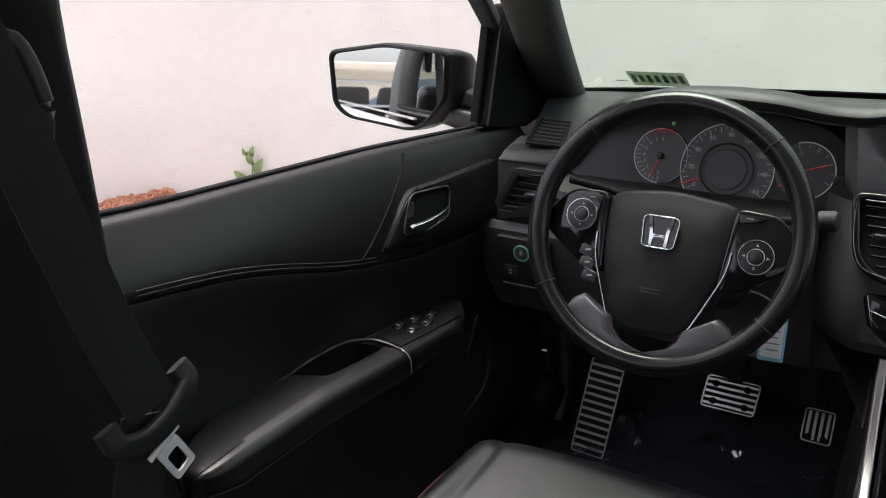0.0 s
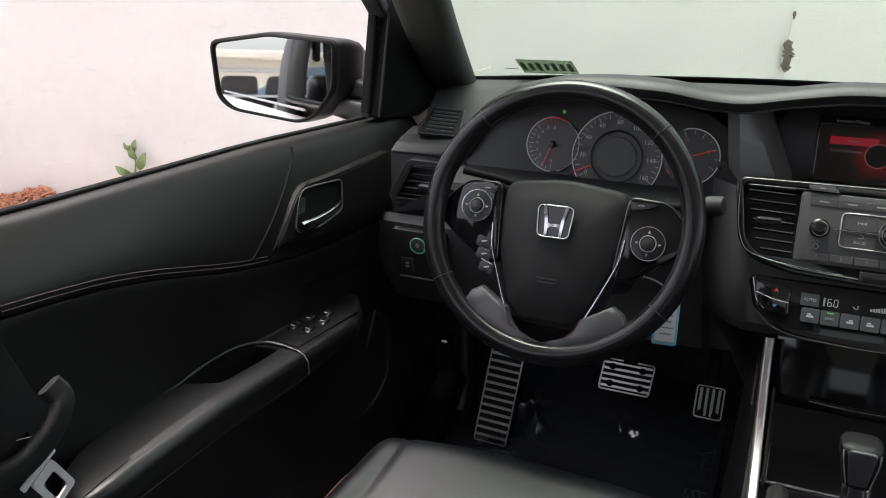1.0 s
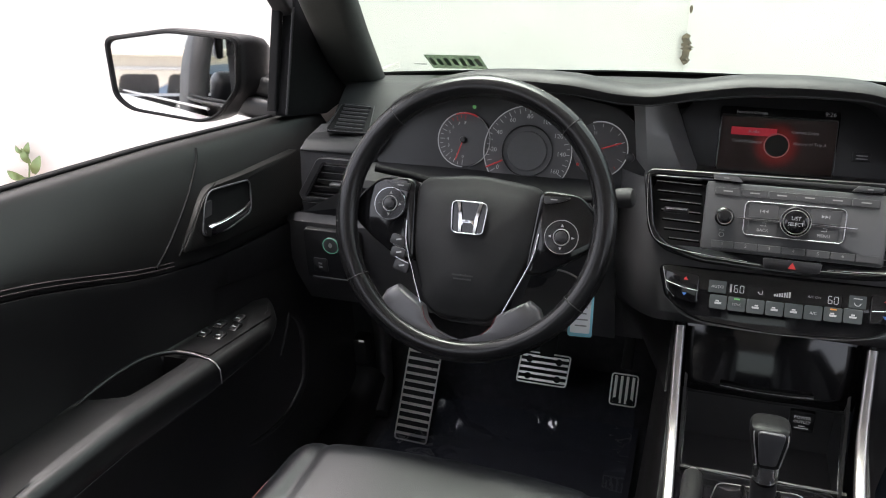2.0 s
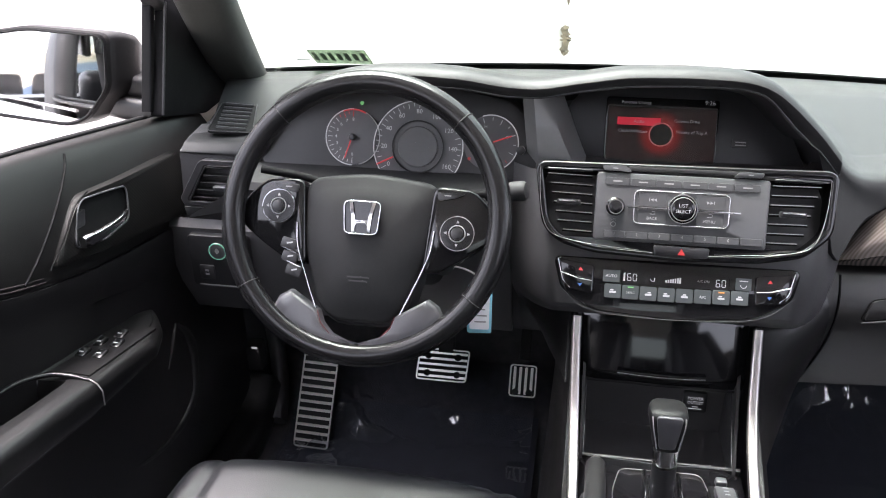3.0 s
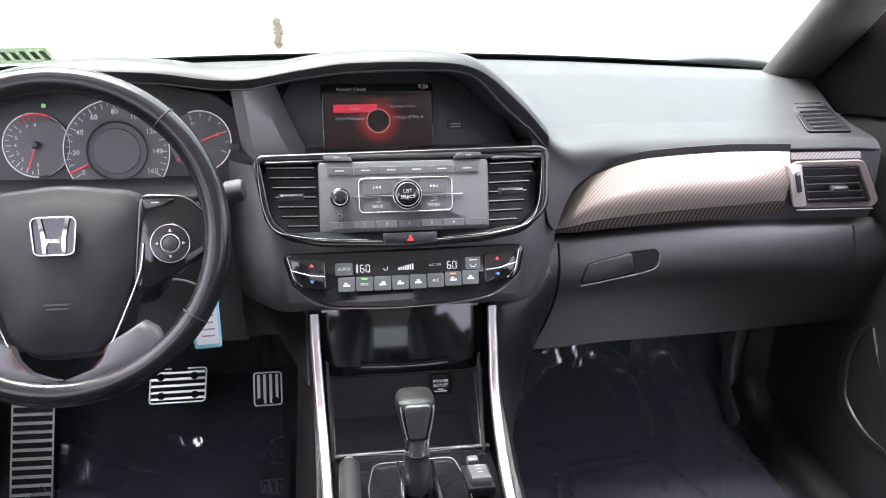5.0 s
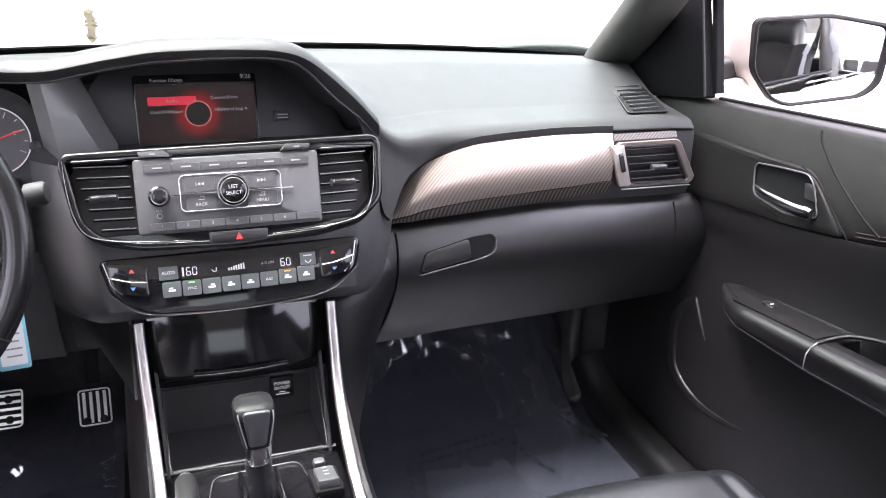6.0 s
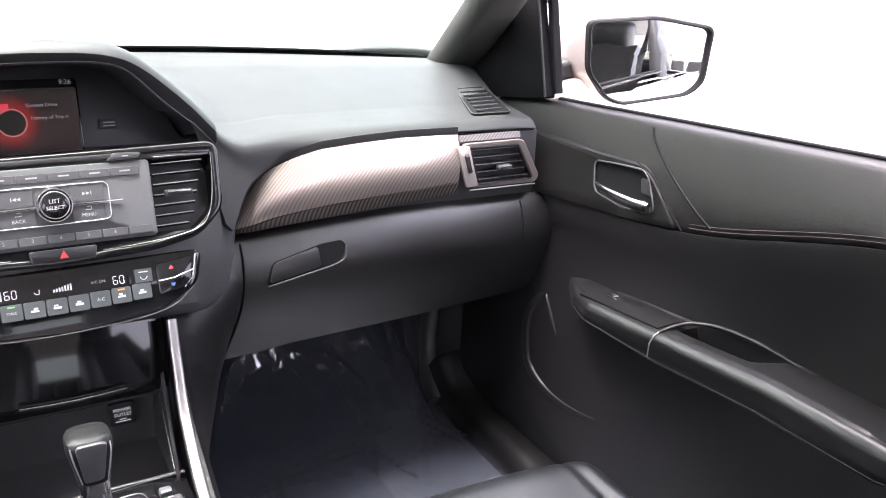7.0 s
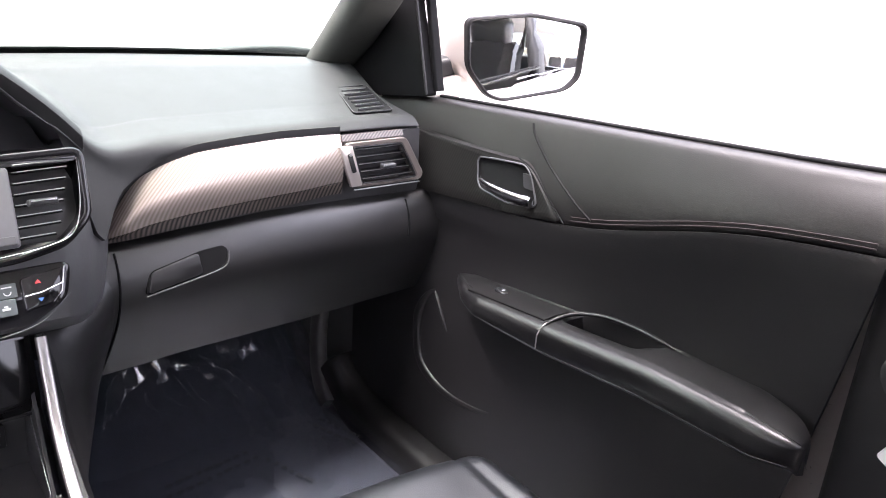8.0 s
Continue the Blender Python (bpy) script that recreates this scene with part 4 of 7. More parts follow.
    seam([(0.730, 0.012, 0.887), (0.728, -0.02, 0.878), (0.724, -0.055, 0.852), (0.723, -0.092, 0.822)], 0.0012, DEEP, "bezel_seam")
    for off, mat, r in ((0.0065, THREAD, 0.0009), (0.0115, THREAD, 0.0009)):
        pts = [(0.7252 + off * 0.22, back(y, seam_z(y, s)), seam_z(y, s) + off) for y in np.linspace(-0.10, -0.49, 16)]
        seam(pts, r, mat, "stitching")
    # map pocket
    rim = [(s * x, y, z) for x, y, z in ((0.7235, 0.166, 0.628), (0.721, 0.190, 0.606), (0.718, 0.203, 0.572), (0.716, 0.200, 0.53), (0.7145, 0.186, 0.492), (0.7135, 0.150, 0.471), (0.7135, 0.098, 0.464), (0.7135, 0.03, 0.474), (0.715, -0.04, 0.50), (0.718, -0.10, 0.54))]
    pk = part("map_pocket", sweep(smooth_path(rim, 6), rrect(0.020, 0.012, 0.0055, n=5), up=Vector((1, 0, 0)), scale=[max(0.15, min(1.0, 0.3 + k * 0.06, (54 - k) * 0.035)) for k in range(55)]), DOOR_SKIN, d, "moulded edge of the map pocket")
    part("pocket_rib", sweep(smooth_path([(s * 0.7215, 0.168, 0.625), (s * 0.719, 0.148, 0.60), (s * 0.717, 0.126, 0.570)], 5), rrect(0.007, 0.008, 0.003), scale=[0.5, 0.8, 1, 1, 1, 1, 1, 0.9, 0.7, 0.5, 0.2], up=Vector((1, 0, 0))), DOOR_SKIN, pk)
    # corner trim ahead of the window and the window frame
    part("corner_trim", flat([(0.262, 0.925), (0.41, 0.900), (0.60, 0.925), (0.55, 0.985), (0.36, 1.12), (0.32, 1.12), (0.308, 1.068)], 0.752, 0.02, 0.004, 0.006), DEEP, d, "black triangular corner trim")
    part("window_channel", sweep([(s * 0.776, 0.262, 0.932), (s * 0.776, 0.304, 1.10)], rrect(0.012, 0.016, 0.003), up=Vector((1, 0, 0))), DEEP, d, "black window channel")
    part("channel_lip", sweep([(s * 0.752, 0.263, 0.928), (s * 0.752, 0.308, 1.09)], rrect(0.004, 0.004, 0.0015), up=Vector((1, 0, 0))), LIP, d)
    fr = [(s * 0.775, 0.33, 1.078), (s * 0.735, 0.15, 1.19), (s * 0.69, 0.0, 1.28), (s * 0.65, -0.25, 1.355), (s * 0.64, -0.52, 1.37)]
    part("window_frame", sweep(smooth_path(fr, 5), rrect(0.03, 0.025, 0.006)), RUBBER, d)
    part("belt_seal", sweep([(s * 0.782, y, belt_z(y, s) + 0.001) for y in np.linspace(0.26, -0.5, 12)], rrect(0.010, 0.006, 0.0025)), DEEP, d, "black rubber window seal")
    # switch plate
    sw = [[(s * (0.722 - 0.050 * f), y, arm_top(y) + 0.0024 + 0.0015 * math.sin(math.pi * f)) for f in np.linspace(0.0, 1.0, 6)] for y in np.linspace(0.03, -0.126, 8)]
    plt = part("switch_plate", skin(sw, 0.003), ARM_SKIN, d, "black window switch plate")
    spots = ((0.702, -0.005), (0.690, -0.035), (0.713, -0.035), (0.692, -0.07), (0.715, -0.07)) if s < 0 else ((0.70, -0.012),)
    for x, y in spots:
        z = arm_top(y) + 0.0050
        part("window_switch", block((0.013, 0.021, 0.006), pose(s * x, y, z - 0.001, 6), 0.0025), KEY, plt)
        part("switch_mark", block((0.006, 0.0015, 0.0006), pose(s * x, y - 0.003, z + 0.0024, 6)), WHITE_MARK, plt)
    part("armrest_seam", sweep([(s * 0.700, -0.134, 0.7095), (s * 0.668, -0.134, 0.7078), (s * 0.658, -0.134, 0.7030), (s * 0.6525, -0.134, 0.694), (s * 0.6522, -0.134, 0.675)], circle(0.0009, 6), up=Vector((0, 1, 0))), SATIN, d)
    return d
door("driver_door", -1, "closed driver's door with black padded trim")
door("passenger_door", 1, "closed passenger door with black padded trim")

# ---- door mirrors ----
def door_mirror(name, s, label, normal, convex):
    m = thing(name, (s * 0.9, 0.24, 0.95), label, "wing mirror", "wing mirrors")
    shape = rounded([(-0.103, 0.061), (0.009, 0.074), (0.105, 0.062), (0.099, -0.028), (0.076, -0.050), (-0.035, -0.072), (-0.063, -0.063), (-0.098, -0.018)], 0.014, 5)
    c = Vector((s * 0.92, 0.22, 0.985))
    n = Vector(normal).normalized()
    right = Vector((0, 0, 1)).cross(n).normalized()
    up = n.cross(right)
    F = Matrix((right, up, n)).transposed().to_4x4()
    F.translation = c
    loc = [(s * u, v) for u, v in shape]
    if s < 0:
        loc = loc[::-1]
    k = len(loc)
    cx, cz = sum(p[0] for p in loc) / k, sum(p[1] for p in loc) / k
    def inset(f):
        return [(cx + (a - cx) * f, cz + (b - cz) * f) for a, b in loc]
    bm = bmesh.new()
    R = 1.5
    rings = []
    for f in (0.93, 0.75, 0.55, 0.35, 0.15):
        rings.append([bm.verts.new(F @ Vector((a, b, -(a * a + b * b) / (2 * R) * convex + 0.001))) for a, b in inset(f)])
    for a, b in zip(rings, rings[1:]):
        for i in range(k):
            bm.faces.new((a[i], a[(i + 1) % k], b[(i + 1) % k], b[i]))
    bm.faces.new(rings[-1])
    part("mirror_glass", bm, MIRROR, m, "silvered mirror glass")
    def shell_of(nm, depths, mat, lab, lean=0.0):
        bm = bmesh.new()
        rings = [[bm.verts.new(F @ Vector((a + s * min(0, dz + 0.006) * lean, b, dz))) for a, b in inset(f)] for f, dz in depths]
        for a, b in zip(rings, rings[1:]):
            for i in range(k):
                bm.faces.new((a[i], a[(i + 1) % k], b[(i + 1) % k], b[i]))
        bm.faces.new(rings[-1])
        bm.faces.new(rings[0][::-1])
        part(nm, bm, mat, m, lab)
    shell_of("mirror_rim", ((0.925, -0.006), (0.93, 0.004), (0.955, 0.010), (0.99, 0.008), (1.02, -0.004), (1.02, -0.012)), DEEP, "dark mirror rim")
    shell_of("housing", ((0.99, -0.006), (1.015, -0.007), (1.035, -0.020), (1.02, -0.045), (0.95, -0.075), (0.80, -0.105), (0.52, -0.128), (0.2, -0.138)), BODY if s > 0 else LIP, "rounded mirror housing", 0.55)
    part("foot", sweep(smooth_path([(s * 0.77, 0.345, 0.952), (s * 0.81, 0.342, 0.955), (s * 0.86, 0.335, 0.962), (s * 0.90, 0.325, 0.972)], 4), rrect(0.060, 0.036, 0.012)), LIP, m, "black mirror foot")
    part("foot_cap", sweep(smooth_path([(s * 0.775, 0.335, 0.921), (s * 0.82, 0.328, 0.924), (s * 0.865, 0.318, 0.934)], 4), rrect(0.075, 0.036, 0.012)), BODY if s > 0 else SMOOTH, m, "lower mirror foot cap")
    return m
door_mirror("left_door_mirror", -1, "black wing mirror reflecting parked cars and a building", (0.722, -1.80, 0.20), 0.0)
door_mirror("right_door_mirror", 1, "champagne wing mirror reflecting the car's own flank", (-0.485, -0.86, 0.085), 1.0)


# ---- air vents ----
def air_vent(name, M, outline, slats, knob, label, bezel=None, depth=0.03, lean=0.0):
    """An air vent: slats across a cavity, a thumb tab and, where it has one, a bezel round it."""
    v = thing(name, M.translation, label, "air vent", "air vents")
    vs_ = [p[1] for p in outline]
    if bezel:
        part("bezel", sweep([(x, y, 0.0) for x, y in rounded(outline, 0.006)], rrect(0.0015, 0.006, 0.0005), M, True), bezel, v, "satin bezel")
        part("cavity", plate(rounded(outline, 0.006), 0.004, at(M, 0, 0, -depth)), RUBBER, v)
    lo, hi = min(vs_), max(vs_)

    def span(y):
        xs_ = []
        for (x0, y0), (x1, y1) in zip(outline, outline[1:] + outline[:1]):
            if (y0 - y) * (y1 - y) <= 0 and abs(y1 - y0) > 1e-6:
                xs_.append(x0 + (x1 - x0) * (y - y0) / (y1 - y0))
        return min(xs_), max(xs_)
    for k in range(slats):
        y = lo + (hi - lo) * (k + 0.5) / slats
        a, b = span(y)
        part("slat", block((b - a - 0.002, 0.0016, 0.014), at(M, (a + b) / 2, y, -0.010) @ pose(0, 0, 0, 8, 0, lean), 0.0005, 1), SMOOTH if bezel else DEEP, v)
        part("slat_edge", block((b - a - 0.004, 0.0011 if bezel else 0.0008, 0.0014), at(M, (a + b) / 2, y + 0.0010, -0.0026) @ pose(0, 0, 0, 0, 0, lean)), SATIN, v)
    tab = part("tab", block((0.024 if bezel else 0.030, 0.0075, 0.012), at(M, knob[0], knob[1], 0.001), 0.002), BUTTON if bezel else SMOOTH, v)
    part("tab_face", block((0.020 if bezel else 0.026, 0.0028, 0.003), at(M, knob[0], knob[1] + 0.0015, 0.0075), 0.001), BUTTON if bezel else CHROME, tab, "bright tab face")
    return v


VL = [(-0.166, 0.048), (-0.106, 0.048), (-0.102, -0.033), (-0.126, -0.032), (-0.146, -0.026)]
air_vent("centre_vent", MS, VL, 7, (-0.1345, 0.0085), "gloss black centre air vent with bright-edged slats", None, lean=-1.2)
air_vent("centre_vent", MS, [(-x + 0.0005, y) for x, y in VL][::-1], 7, (0.1325, 0.0085), "gloss black centre air vent with bright-edged slats", None, lean=1.2)
for s in (-1, 1):
    MV = plane((s * 0.006, 0.1990, 0.837), 4)
    o = [(0.570, 0.0355), (0.655, 0.0345), (0.684, -0.0205), (0.587, -0.0205)]
    if s < 0:
        o = [(-x, y) for x, y in o][::-1]
    air_vent("side_vent", MV, o, 5, (s * 0.632, 0.002), "black side air vent in a satin bezel", SMOOTH, 0.03)
    # frame that joins the vent to the trim panel and the dash end
    oo = [(0.555, 0.0425), (0.665, 0.0430), (0.6985, -0.017), (0.692, -0.0265), (0.571, -0.0255)]
    ii = [(0.569, 0.0365), (0.656, 0.0355), (0.6855, -0.0180), (0.683, -0.0215), (0.586, -0.0215)]
    if s < 0:
        oo, ii = [(-x, y) for x, y in oo][::-1], [(-x, y) for x, y in ii][::-1]
    part("vent_frame", framed(rounded(oo, 0.009), rounded(ii, 0.005), 0.020, at(MV, 0, 0, 0.002), 0.0015), SHADE_BRONZE if s > 0 else SMOOTH, dash, "satin vent frame")
    part("vent_end", plate(rounded([(s * 0.574, -0.031), (s * 0.692, -0.033), (s * 0.698, -0.024), (s * 0.706, -0.046), (s * 0.574, -0.044)][:: -s], 0.004), 0.03, at(MV, 0, 0, -0.024), 0.004), LIP, dash, "black foot of the vent frame")
    part("vent_underline", sweep([(s * 0.571, -0.0285, 0), (s * 0.691, -0.0295, 0)], rrect(0.0015, 0.003, 0.0006), at(MV, 0, 0, 0.001)), SATIN if s > 0 else SMOOTH, dash)
    if s > 0:
        part("wheel_plate", plate(rounded([(0.5465, 0.0385), (0.5675, 0.0385), (0.5845, -0.0225), (0.5655, -0.0235)][::-1], 0.002), 0.006, at(MV, 0, 0, 0.0035), 0.0008), BRONZE, dash, "bright bronze plate round the thumb wheel")
        th = part("thumb_wheel", block((0.0070, 0.030, 0.006), at(MV, 0.5660, 0.013, 0.004, 16), 0.002), RUBBER, dash, "vent thumb wheel")
        part("thumb_mark", block((0.005, 0.003, 0.001), at(MV, 0.5625, 0.0255, 0.0072, 16)), SATIN, th)
    else:
        part("vent_bright_line", sweep([(-0.552, 0.040, 0), (-0.567, -0.021, 0)], rrect(0.0025, 0.003, 0.0008), at(MV, 0, 0, 0.003)), SATIN, dash, "bright edge line")
    # demister outlet on the pad
    dv = thing("demister_vent", (s * 0.667, 0.33, 0.915), "black slotted demister outlet on the dash pad", "air vent", "demister vents")
    MDV = Matrix.Translation((s * 0.655, 0.315, 0.9200)) @ Euler((radians(6.0), 0, 0)).to_matrix().to_4x4()
    q = [(s * -0.006, 0.068), (s * 0.052, 0.062), (s * 0.020, -0.072), (s * -0.052, -0.072)]
    part("frame", sweep([(x, y, 0) for x, y in rounded(q if s < 0 else q[::-1], 0.01)], rrect(0.0016, 0.0016, 0.0005), MDV, True), SMOOTH, dv)
    # plate just under the pad's face, blackened for the shade in the slots
    part("cavity", plate(rounded(q if s < 0 else q[::-1], 0.01), 0.003, at(MDV, 0, 0, -0.0005)), DEEP, dv)
    for k in range(7):
        t = (k + 0.5) / 7
        y = 0.060 - 0.128 * t
        part("slat", block((0.050, 0.0026, 0.0040), at(MDV, s * (0.020 - 0.036 * t), y, 0.0012, s * 6) @ pose(0, 0, 0, -25), 0.0008, 1), LIP, dv)
        # grey strip that paints the highlight along the slat
        part("slat_edge", block((0.048, 0.0008, 0.0008), at(MDV, s * (0.020 - 0.036 * t), y - 0.0012, 0.0030, s * 6)), BUTTON, dv)

# ---- audio panel details ----
def button(parent, M, u, v, w, h, mat=None, name="button", lift=0.0015, r=0.001):
    return part(name, plate(rrect(w, h, min(r, h * 0.4)), 0.003, at(M, u, v, lift), 0.0006, 1), mat or BUTTON, parent)


MP = at(MS, 0, 0, 0.004)
for k in range(6):
    u = -0.0765 + 0.0308 * k
    b = button(radio, MP, u, 0.0375, 0.0295, 0.0085, RADIO)
    part("mark", block((0.011, 0.0016, 0.0003), at(MP, u, 0.0378, 0.0017)), DIM_MARK, b)
for k in range(7):
    u = -0.0765 + 0.0272 * k
    b = button(radio, MP, u, -0.0275, 0.0262, 0.0085, RADIO)
    if k < 6:
        writing(str(k + 1), 0.0055, at(MP, u, -0.0272, 0.0018), DIM_MARK, b)
part("disc_slot", block((0.135, 0.0055, 0.004), at(MS, 0.003, 0.0545, 0.0015), 0.001), RUBBER, radio, "black disc slot")
for s in (-1, 1):
    t = part("slot_button", plate(rounded([(s * 0.060, 0.0495), (s * 0.094, 0.0505), (s * 0.096, 0.0565), (s * 0.068, 0.0575)][:: s], 0.002), 0.006, at(MS, 0, 0, 0.006), 0.001), RADIO, radio)
    part("mark", block((0.006, 0.0012, 0.0003), at(MS, s * 0.08, 0.0535, 0.0062)), DIM_MARK, t)
part("key_frame", sweep([(x, y, 0.0005) for x, y in rrect(0.113, 0.0405, 0.006, 0.0018, 0.0075)], rrect(0.0016, 0.002, 0.0005), MP, True), CHROME, radio, "bright line round the keys")
for sx in (-1, 1):
    for sy in (-1, 1):
        b = button(radio, MP, 0.0018 + sx * 0.0345, 0.0072 + sy * 0.0100, 0.034, 0.0165, RADIO, "key", 0.001)
        c = at(MP, 0.0018 + sx * 0.034, 0.0072 + sy * 0.0100, 0.0012)
        if sy > 0:
            for d in (-0.0025, 0.0015):
                tri = [(sx * (d - 0.0018), -0.002), (sx * (d + 0.0018), 0.0), (sx * (d - 0.0018), 0.002)]
                part("mark", plate(tri[::sx], 0.0002, at(c, 0, 0, 0.0002)), WHITE_MARK, b)
            part("mark", block((0.0008, 0.004, 0.0003), at(c, sx * 0.0045, 0, 0.0002)), WHITE_MARK, b)
        else:
            writing("MENU" if sx > 0 else "BACK", 0.0052, at(c, 0, -0.003, 0.0002), WHITE_MARK, b)
            part("mark", sweep([(-0.003, 0.0025, 0.0003), (0.003, 0.0025, 0.0003), (0.003, 0.006, 0.0003), (-0.001, 0.006, 0.0003)], rrect(0.0008, 0.0004, 0.0001), c), WHITE_MARK, b)
part("divider", block((0.134, 0.0018, 0.002), at(MP, 0.0045, 0.0068, 0.0022), 0.0006), CHROME, radio, "bright divider line")
kn = part("select_knob", lathe([(0.0175, -0.002), (0.0175, 0.006), (0.0165, 0.0085), (0.0150, 0.0090), (0.0145, 0.010), (0.013, 0.0112), (0.006, 0.0122)], at(MP, 0.003, 0.0078), 40), GLOSS, radio, "round select knob")
part("knob_ring", ring(0.0172, 0.0011, at(MP, 0.003, 0.0078, 0.0068), 40, 6), CHROME, kn)
part("knob_ring", ring(0.0140, 0.0006, at(MP, 0.003, 0.0078, 0.0105), 40, 6), SATIN, kn)
writing("LIST", 0.0062, at(MP, 0.003, 0.0118, 0.0121), WHITE_MARK, kn)
writing("SELECT", 0.0055, at(MP, 0.003, 0.0048, 0.0121), WHITE_MARK, kn)
pk = part("volume_knob", lathe([(0.0086, -0.002), (0.0084, 0.0105), (0.0068, 0.0115), (0.003, 0.0117)], at(MP, -0.0772, 0.0062), 32), KEY, radio, "black volume knob in a chrome collar")
part("knob_base", lathe([(0.0115, -0.001), (0.0115, 0.002), (0.0095, 0.004), (0.0080, 0.004)], at(MP, -0.0772, 0.0062), 32), GLOSS, pk)
part("knob_collar", ring(0.0085, 0.0011, at(MP, -0.0772, 0.0062, 0.0105), 28, 6), CHROME, pk)
part("power_mark", ring(0.0028, 0.0004, at(MP, -0.0785, -0.0155, 0.001), 20, 5), DIM_MARK, radio)
writing("VOL", 0.0038, at(MP, -0.0785, -0.0098, 0.0006), DIM_MARK, radio)
hz = part("hazard_button", plate(rounded([(-0.028, -0.0385), (0.039, -0.0385), (0.037, -0.0512), (-0.026, -0.0512)][::-1], 0.003), 0.01, at(MS, 0, 0, 0.008), 0.0015), SMOOTH, radio, "hazard button with a red triangle")
tri = [(0.001, -0.0485), (0.010, -0.0485), (0.0055, -0.0405)]
part("triangle", plate(tri, 0.0003, at(MS, 0, 0, 0.0085)), RED_LAMP, hz)
for s in (-1, 1):
    ch = [(s * 0.1725, 0.052, 0.004), (s * 0.171, 0.02, 0.004), (s * 0.166, -0.010, 0.004), (s * 0.155, -0.030, 0.004), (s * 0.13, -0.0385, 0.004), (s * 0.09, -0.043, 0.004), (s * 0.045, -0.0455, 0.004)]
    part("chrome_line", sweep(smooth_path(ch, 6), rrect(0.0009, 0.003, 0.0004), MS, scale=[min(1, 0.25 + 0.05 * k) if k < 18 else max(0.3, 1 - (k - 18) * 0.035) for k in range(37)]), SATIN, radio, "bright edge line")
    part("vent_brow", block((0.056, 0.0042, 0.008), at(MS, s * 0.136, 0.0487, 0.0015), 0.0018, 3), GLOSS, radio, "gloss brow over the vent")

# ---- climate panel details ----
MCF = at(MC, 0, 0, 0.0)
win = part("readout_window", plate(rrect(0.130, 0.016, 0.002, 0.002, 0.0125), 0.003, at(MCF, 0, 0, 0.0012), 0.0005, 1), GLOSS, clim, "dark readout window")
def seven(parent, M, digits, h, mat):
    """Seven-bar figures."""
    segs = {"0": "abcdef", "6": "acdefg", "1": "bc", "2": "abdeg", "9": "abcdfg"}
    w = h * 0.5
    pos = {"a": (0, h / 2, 1), "g": (0, 0, 1), "d": (0, -h / 2, 1), "f": (-w / 2, h / 4, 0), "b": (w / 2, h / 4, 0), "e": (-w / 2, -h / 4, 0), "c": (w / 2, -h / 4, 0)}
    for i, ch in enumerate(digits):
        bm = bmesh.new()
        for sname in segs[ch]:
            x, y, flat_ = pos[sname]
            block((w * 0.8, h * 0.1, 0.0002) if flat_ else (h * 0.1, h * 0.42, 0.0002), M @ pose(x + i * w * 1.6, y, 0.0001), bm=bm)
        part("figure", bm, mat, parent)
seven(win, at(MCF, -0.0535, 0.0125, 0.0014), "60", 0.0085, WHITE_MARK)
seven(win, at(MCF, 0.0535, 0.0125, 0.0014), "60", 0.0085, WHITE_MARK)
part("bar_mark", block((0.0022, 0.010, 0.0003), at(MCF, -0.0595, 0.0125, 0.0014)), DIM_MARK, win)
for k in range(7):
    part("fan_bar", block((0.0018, 0.003 + 0.0007 * k, 0.0003), at(MCF, -0.0085 + 0.0028 * k, 0.0105 + 0.00035 * k, 0.0014)), BLUE_LAMP if k < 0 else WHITE_MARK, win)
writing("A/C ON", 0.0042, at(MCF, 0.036, 0.0135, 0.0014), DIM_MARK, win)
part("airflow_mark", sweep([(-0.028, 0.012, 0), (-0.026, 0.0095, 0), (-0.023, 0.0095, 0), (-0.0225, 0.014, 0)], rrect(0.0009, 0.0004, 0.0001), at(MCF, 0, 0, 0.0014)), WHITE_MARK, win)
b = button(clim, MCF, -0.0755, 0.0125, 0.021, 0.0155, CLIM_BUTTON, "button", 0.0022)
writing("AUTO", 0.0052, at(MCF, -0.0755, 0.0125, 0.0025), WHITE_MARK, b)
b = button(clim, MCF, 0.0835, 0.0135, 0.019, 0.0155, CLIM_BUTTON, "button", 0.0022)
part("mark", ring(0.0035, 0.0005, at(MCF, 0.0835, 0.0125, 0.0025), 16, 5, None, 180, 360), WHITE_MARK, b)
part("mark", block((0.010, 0.0012, 0.0003), at(MCF, 0.0835, 0.0175, 0.0025)), WHITE_MARK, b)
for k in range(8):
    u = -0.0735 + 0.0218 * k + 0.0005
    v = -0.0062 + 0.00035 * k - 0.0012 * math.sin(math.pi * k / 7)
    b = button(clim, MCF, u, v, 0.0207, 0.0175, CLIM_BUTTON, "button", 0.0032, 0.002)
    m = at(MCF, u, v - 0.0005, 0.0036)
    if k == 5:
        writing("A/C", 0.0050, m, WHITE_MARK, b)
    elif k == 1:
        writing("SYNC", 0.0042, m, DIM_MARK, b)
        part("lamp", block((0.007, 0.0016, 0.0004), at(MCF, u, v + 0.0062, 0.0035)), GREEN_LAMP, b, "lit green lamp")
    else:
        part("mark", block((0.008, 0.0024, 0.0003), at(m, 0, -0.0008), 0.0001, 1), WHITE_MARK, b)
        part("mark", block((0.004, 0.0018, 0.0003), at(m, 0.001 * (k % 3 - 1), 0.0018), 0.0001, 1), WHITE_MARK, b)
        if k == 6:
            part("lamp", block((0.007, 0.0016, 0.0004), at(MCF, u, v + 0.0062, 0.0035)), AMBER_LAMP, b, "lit amber lamp")
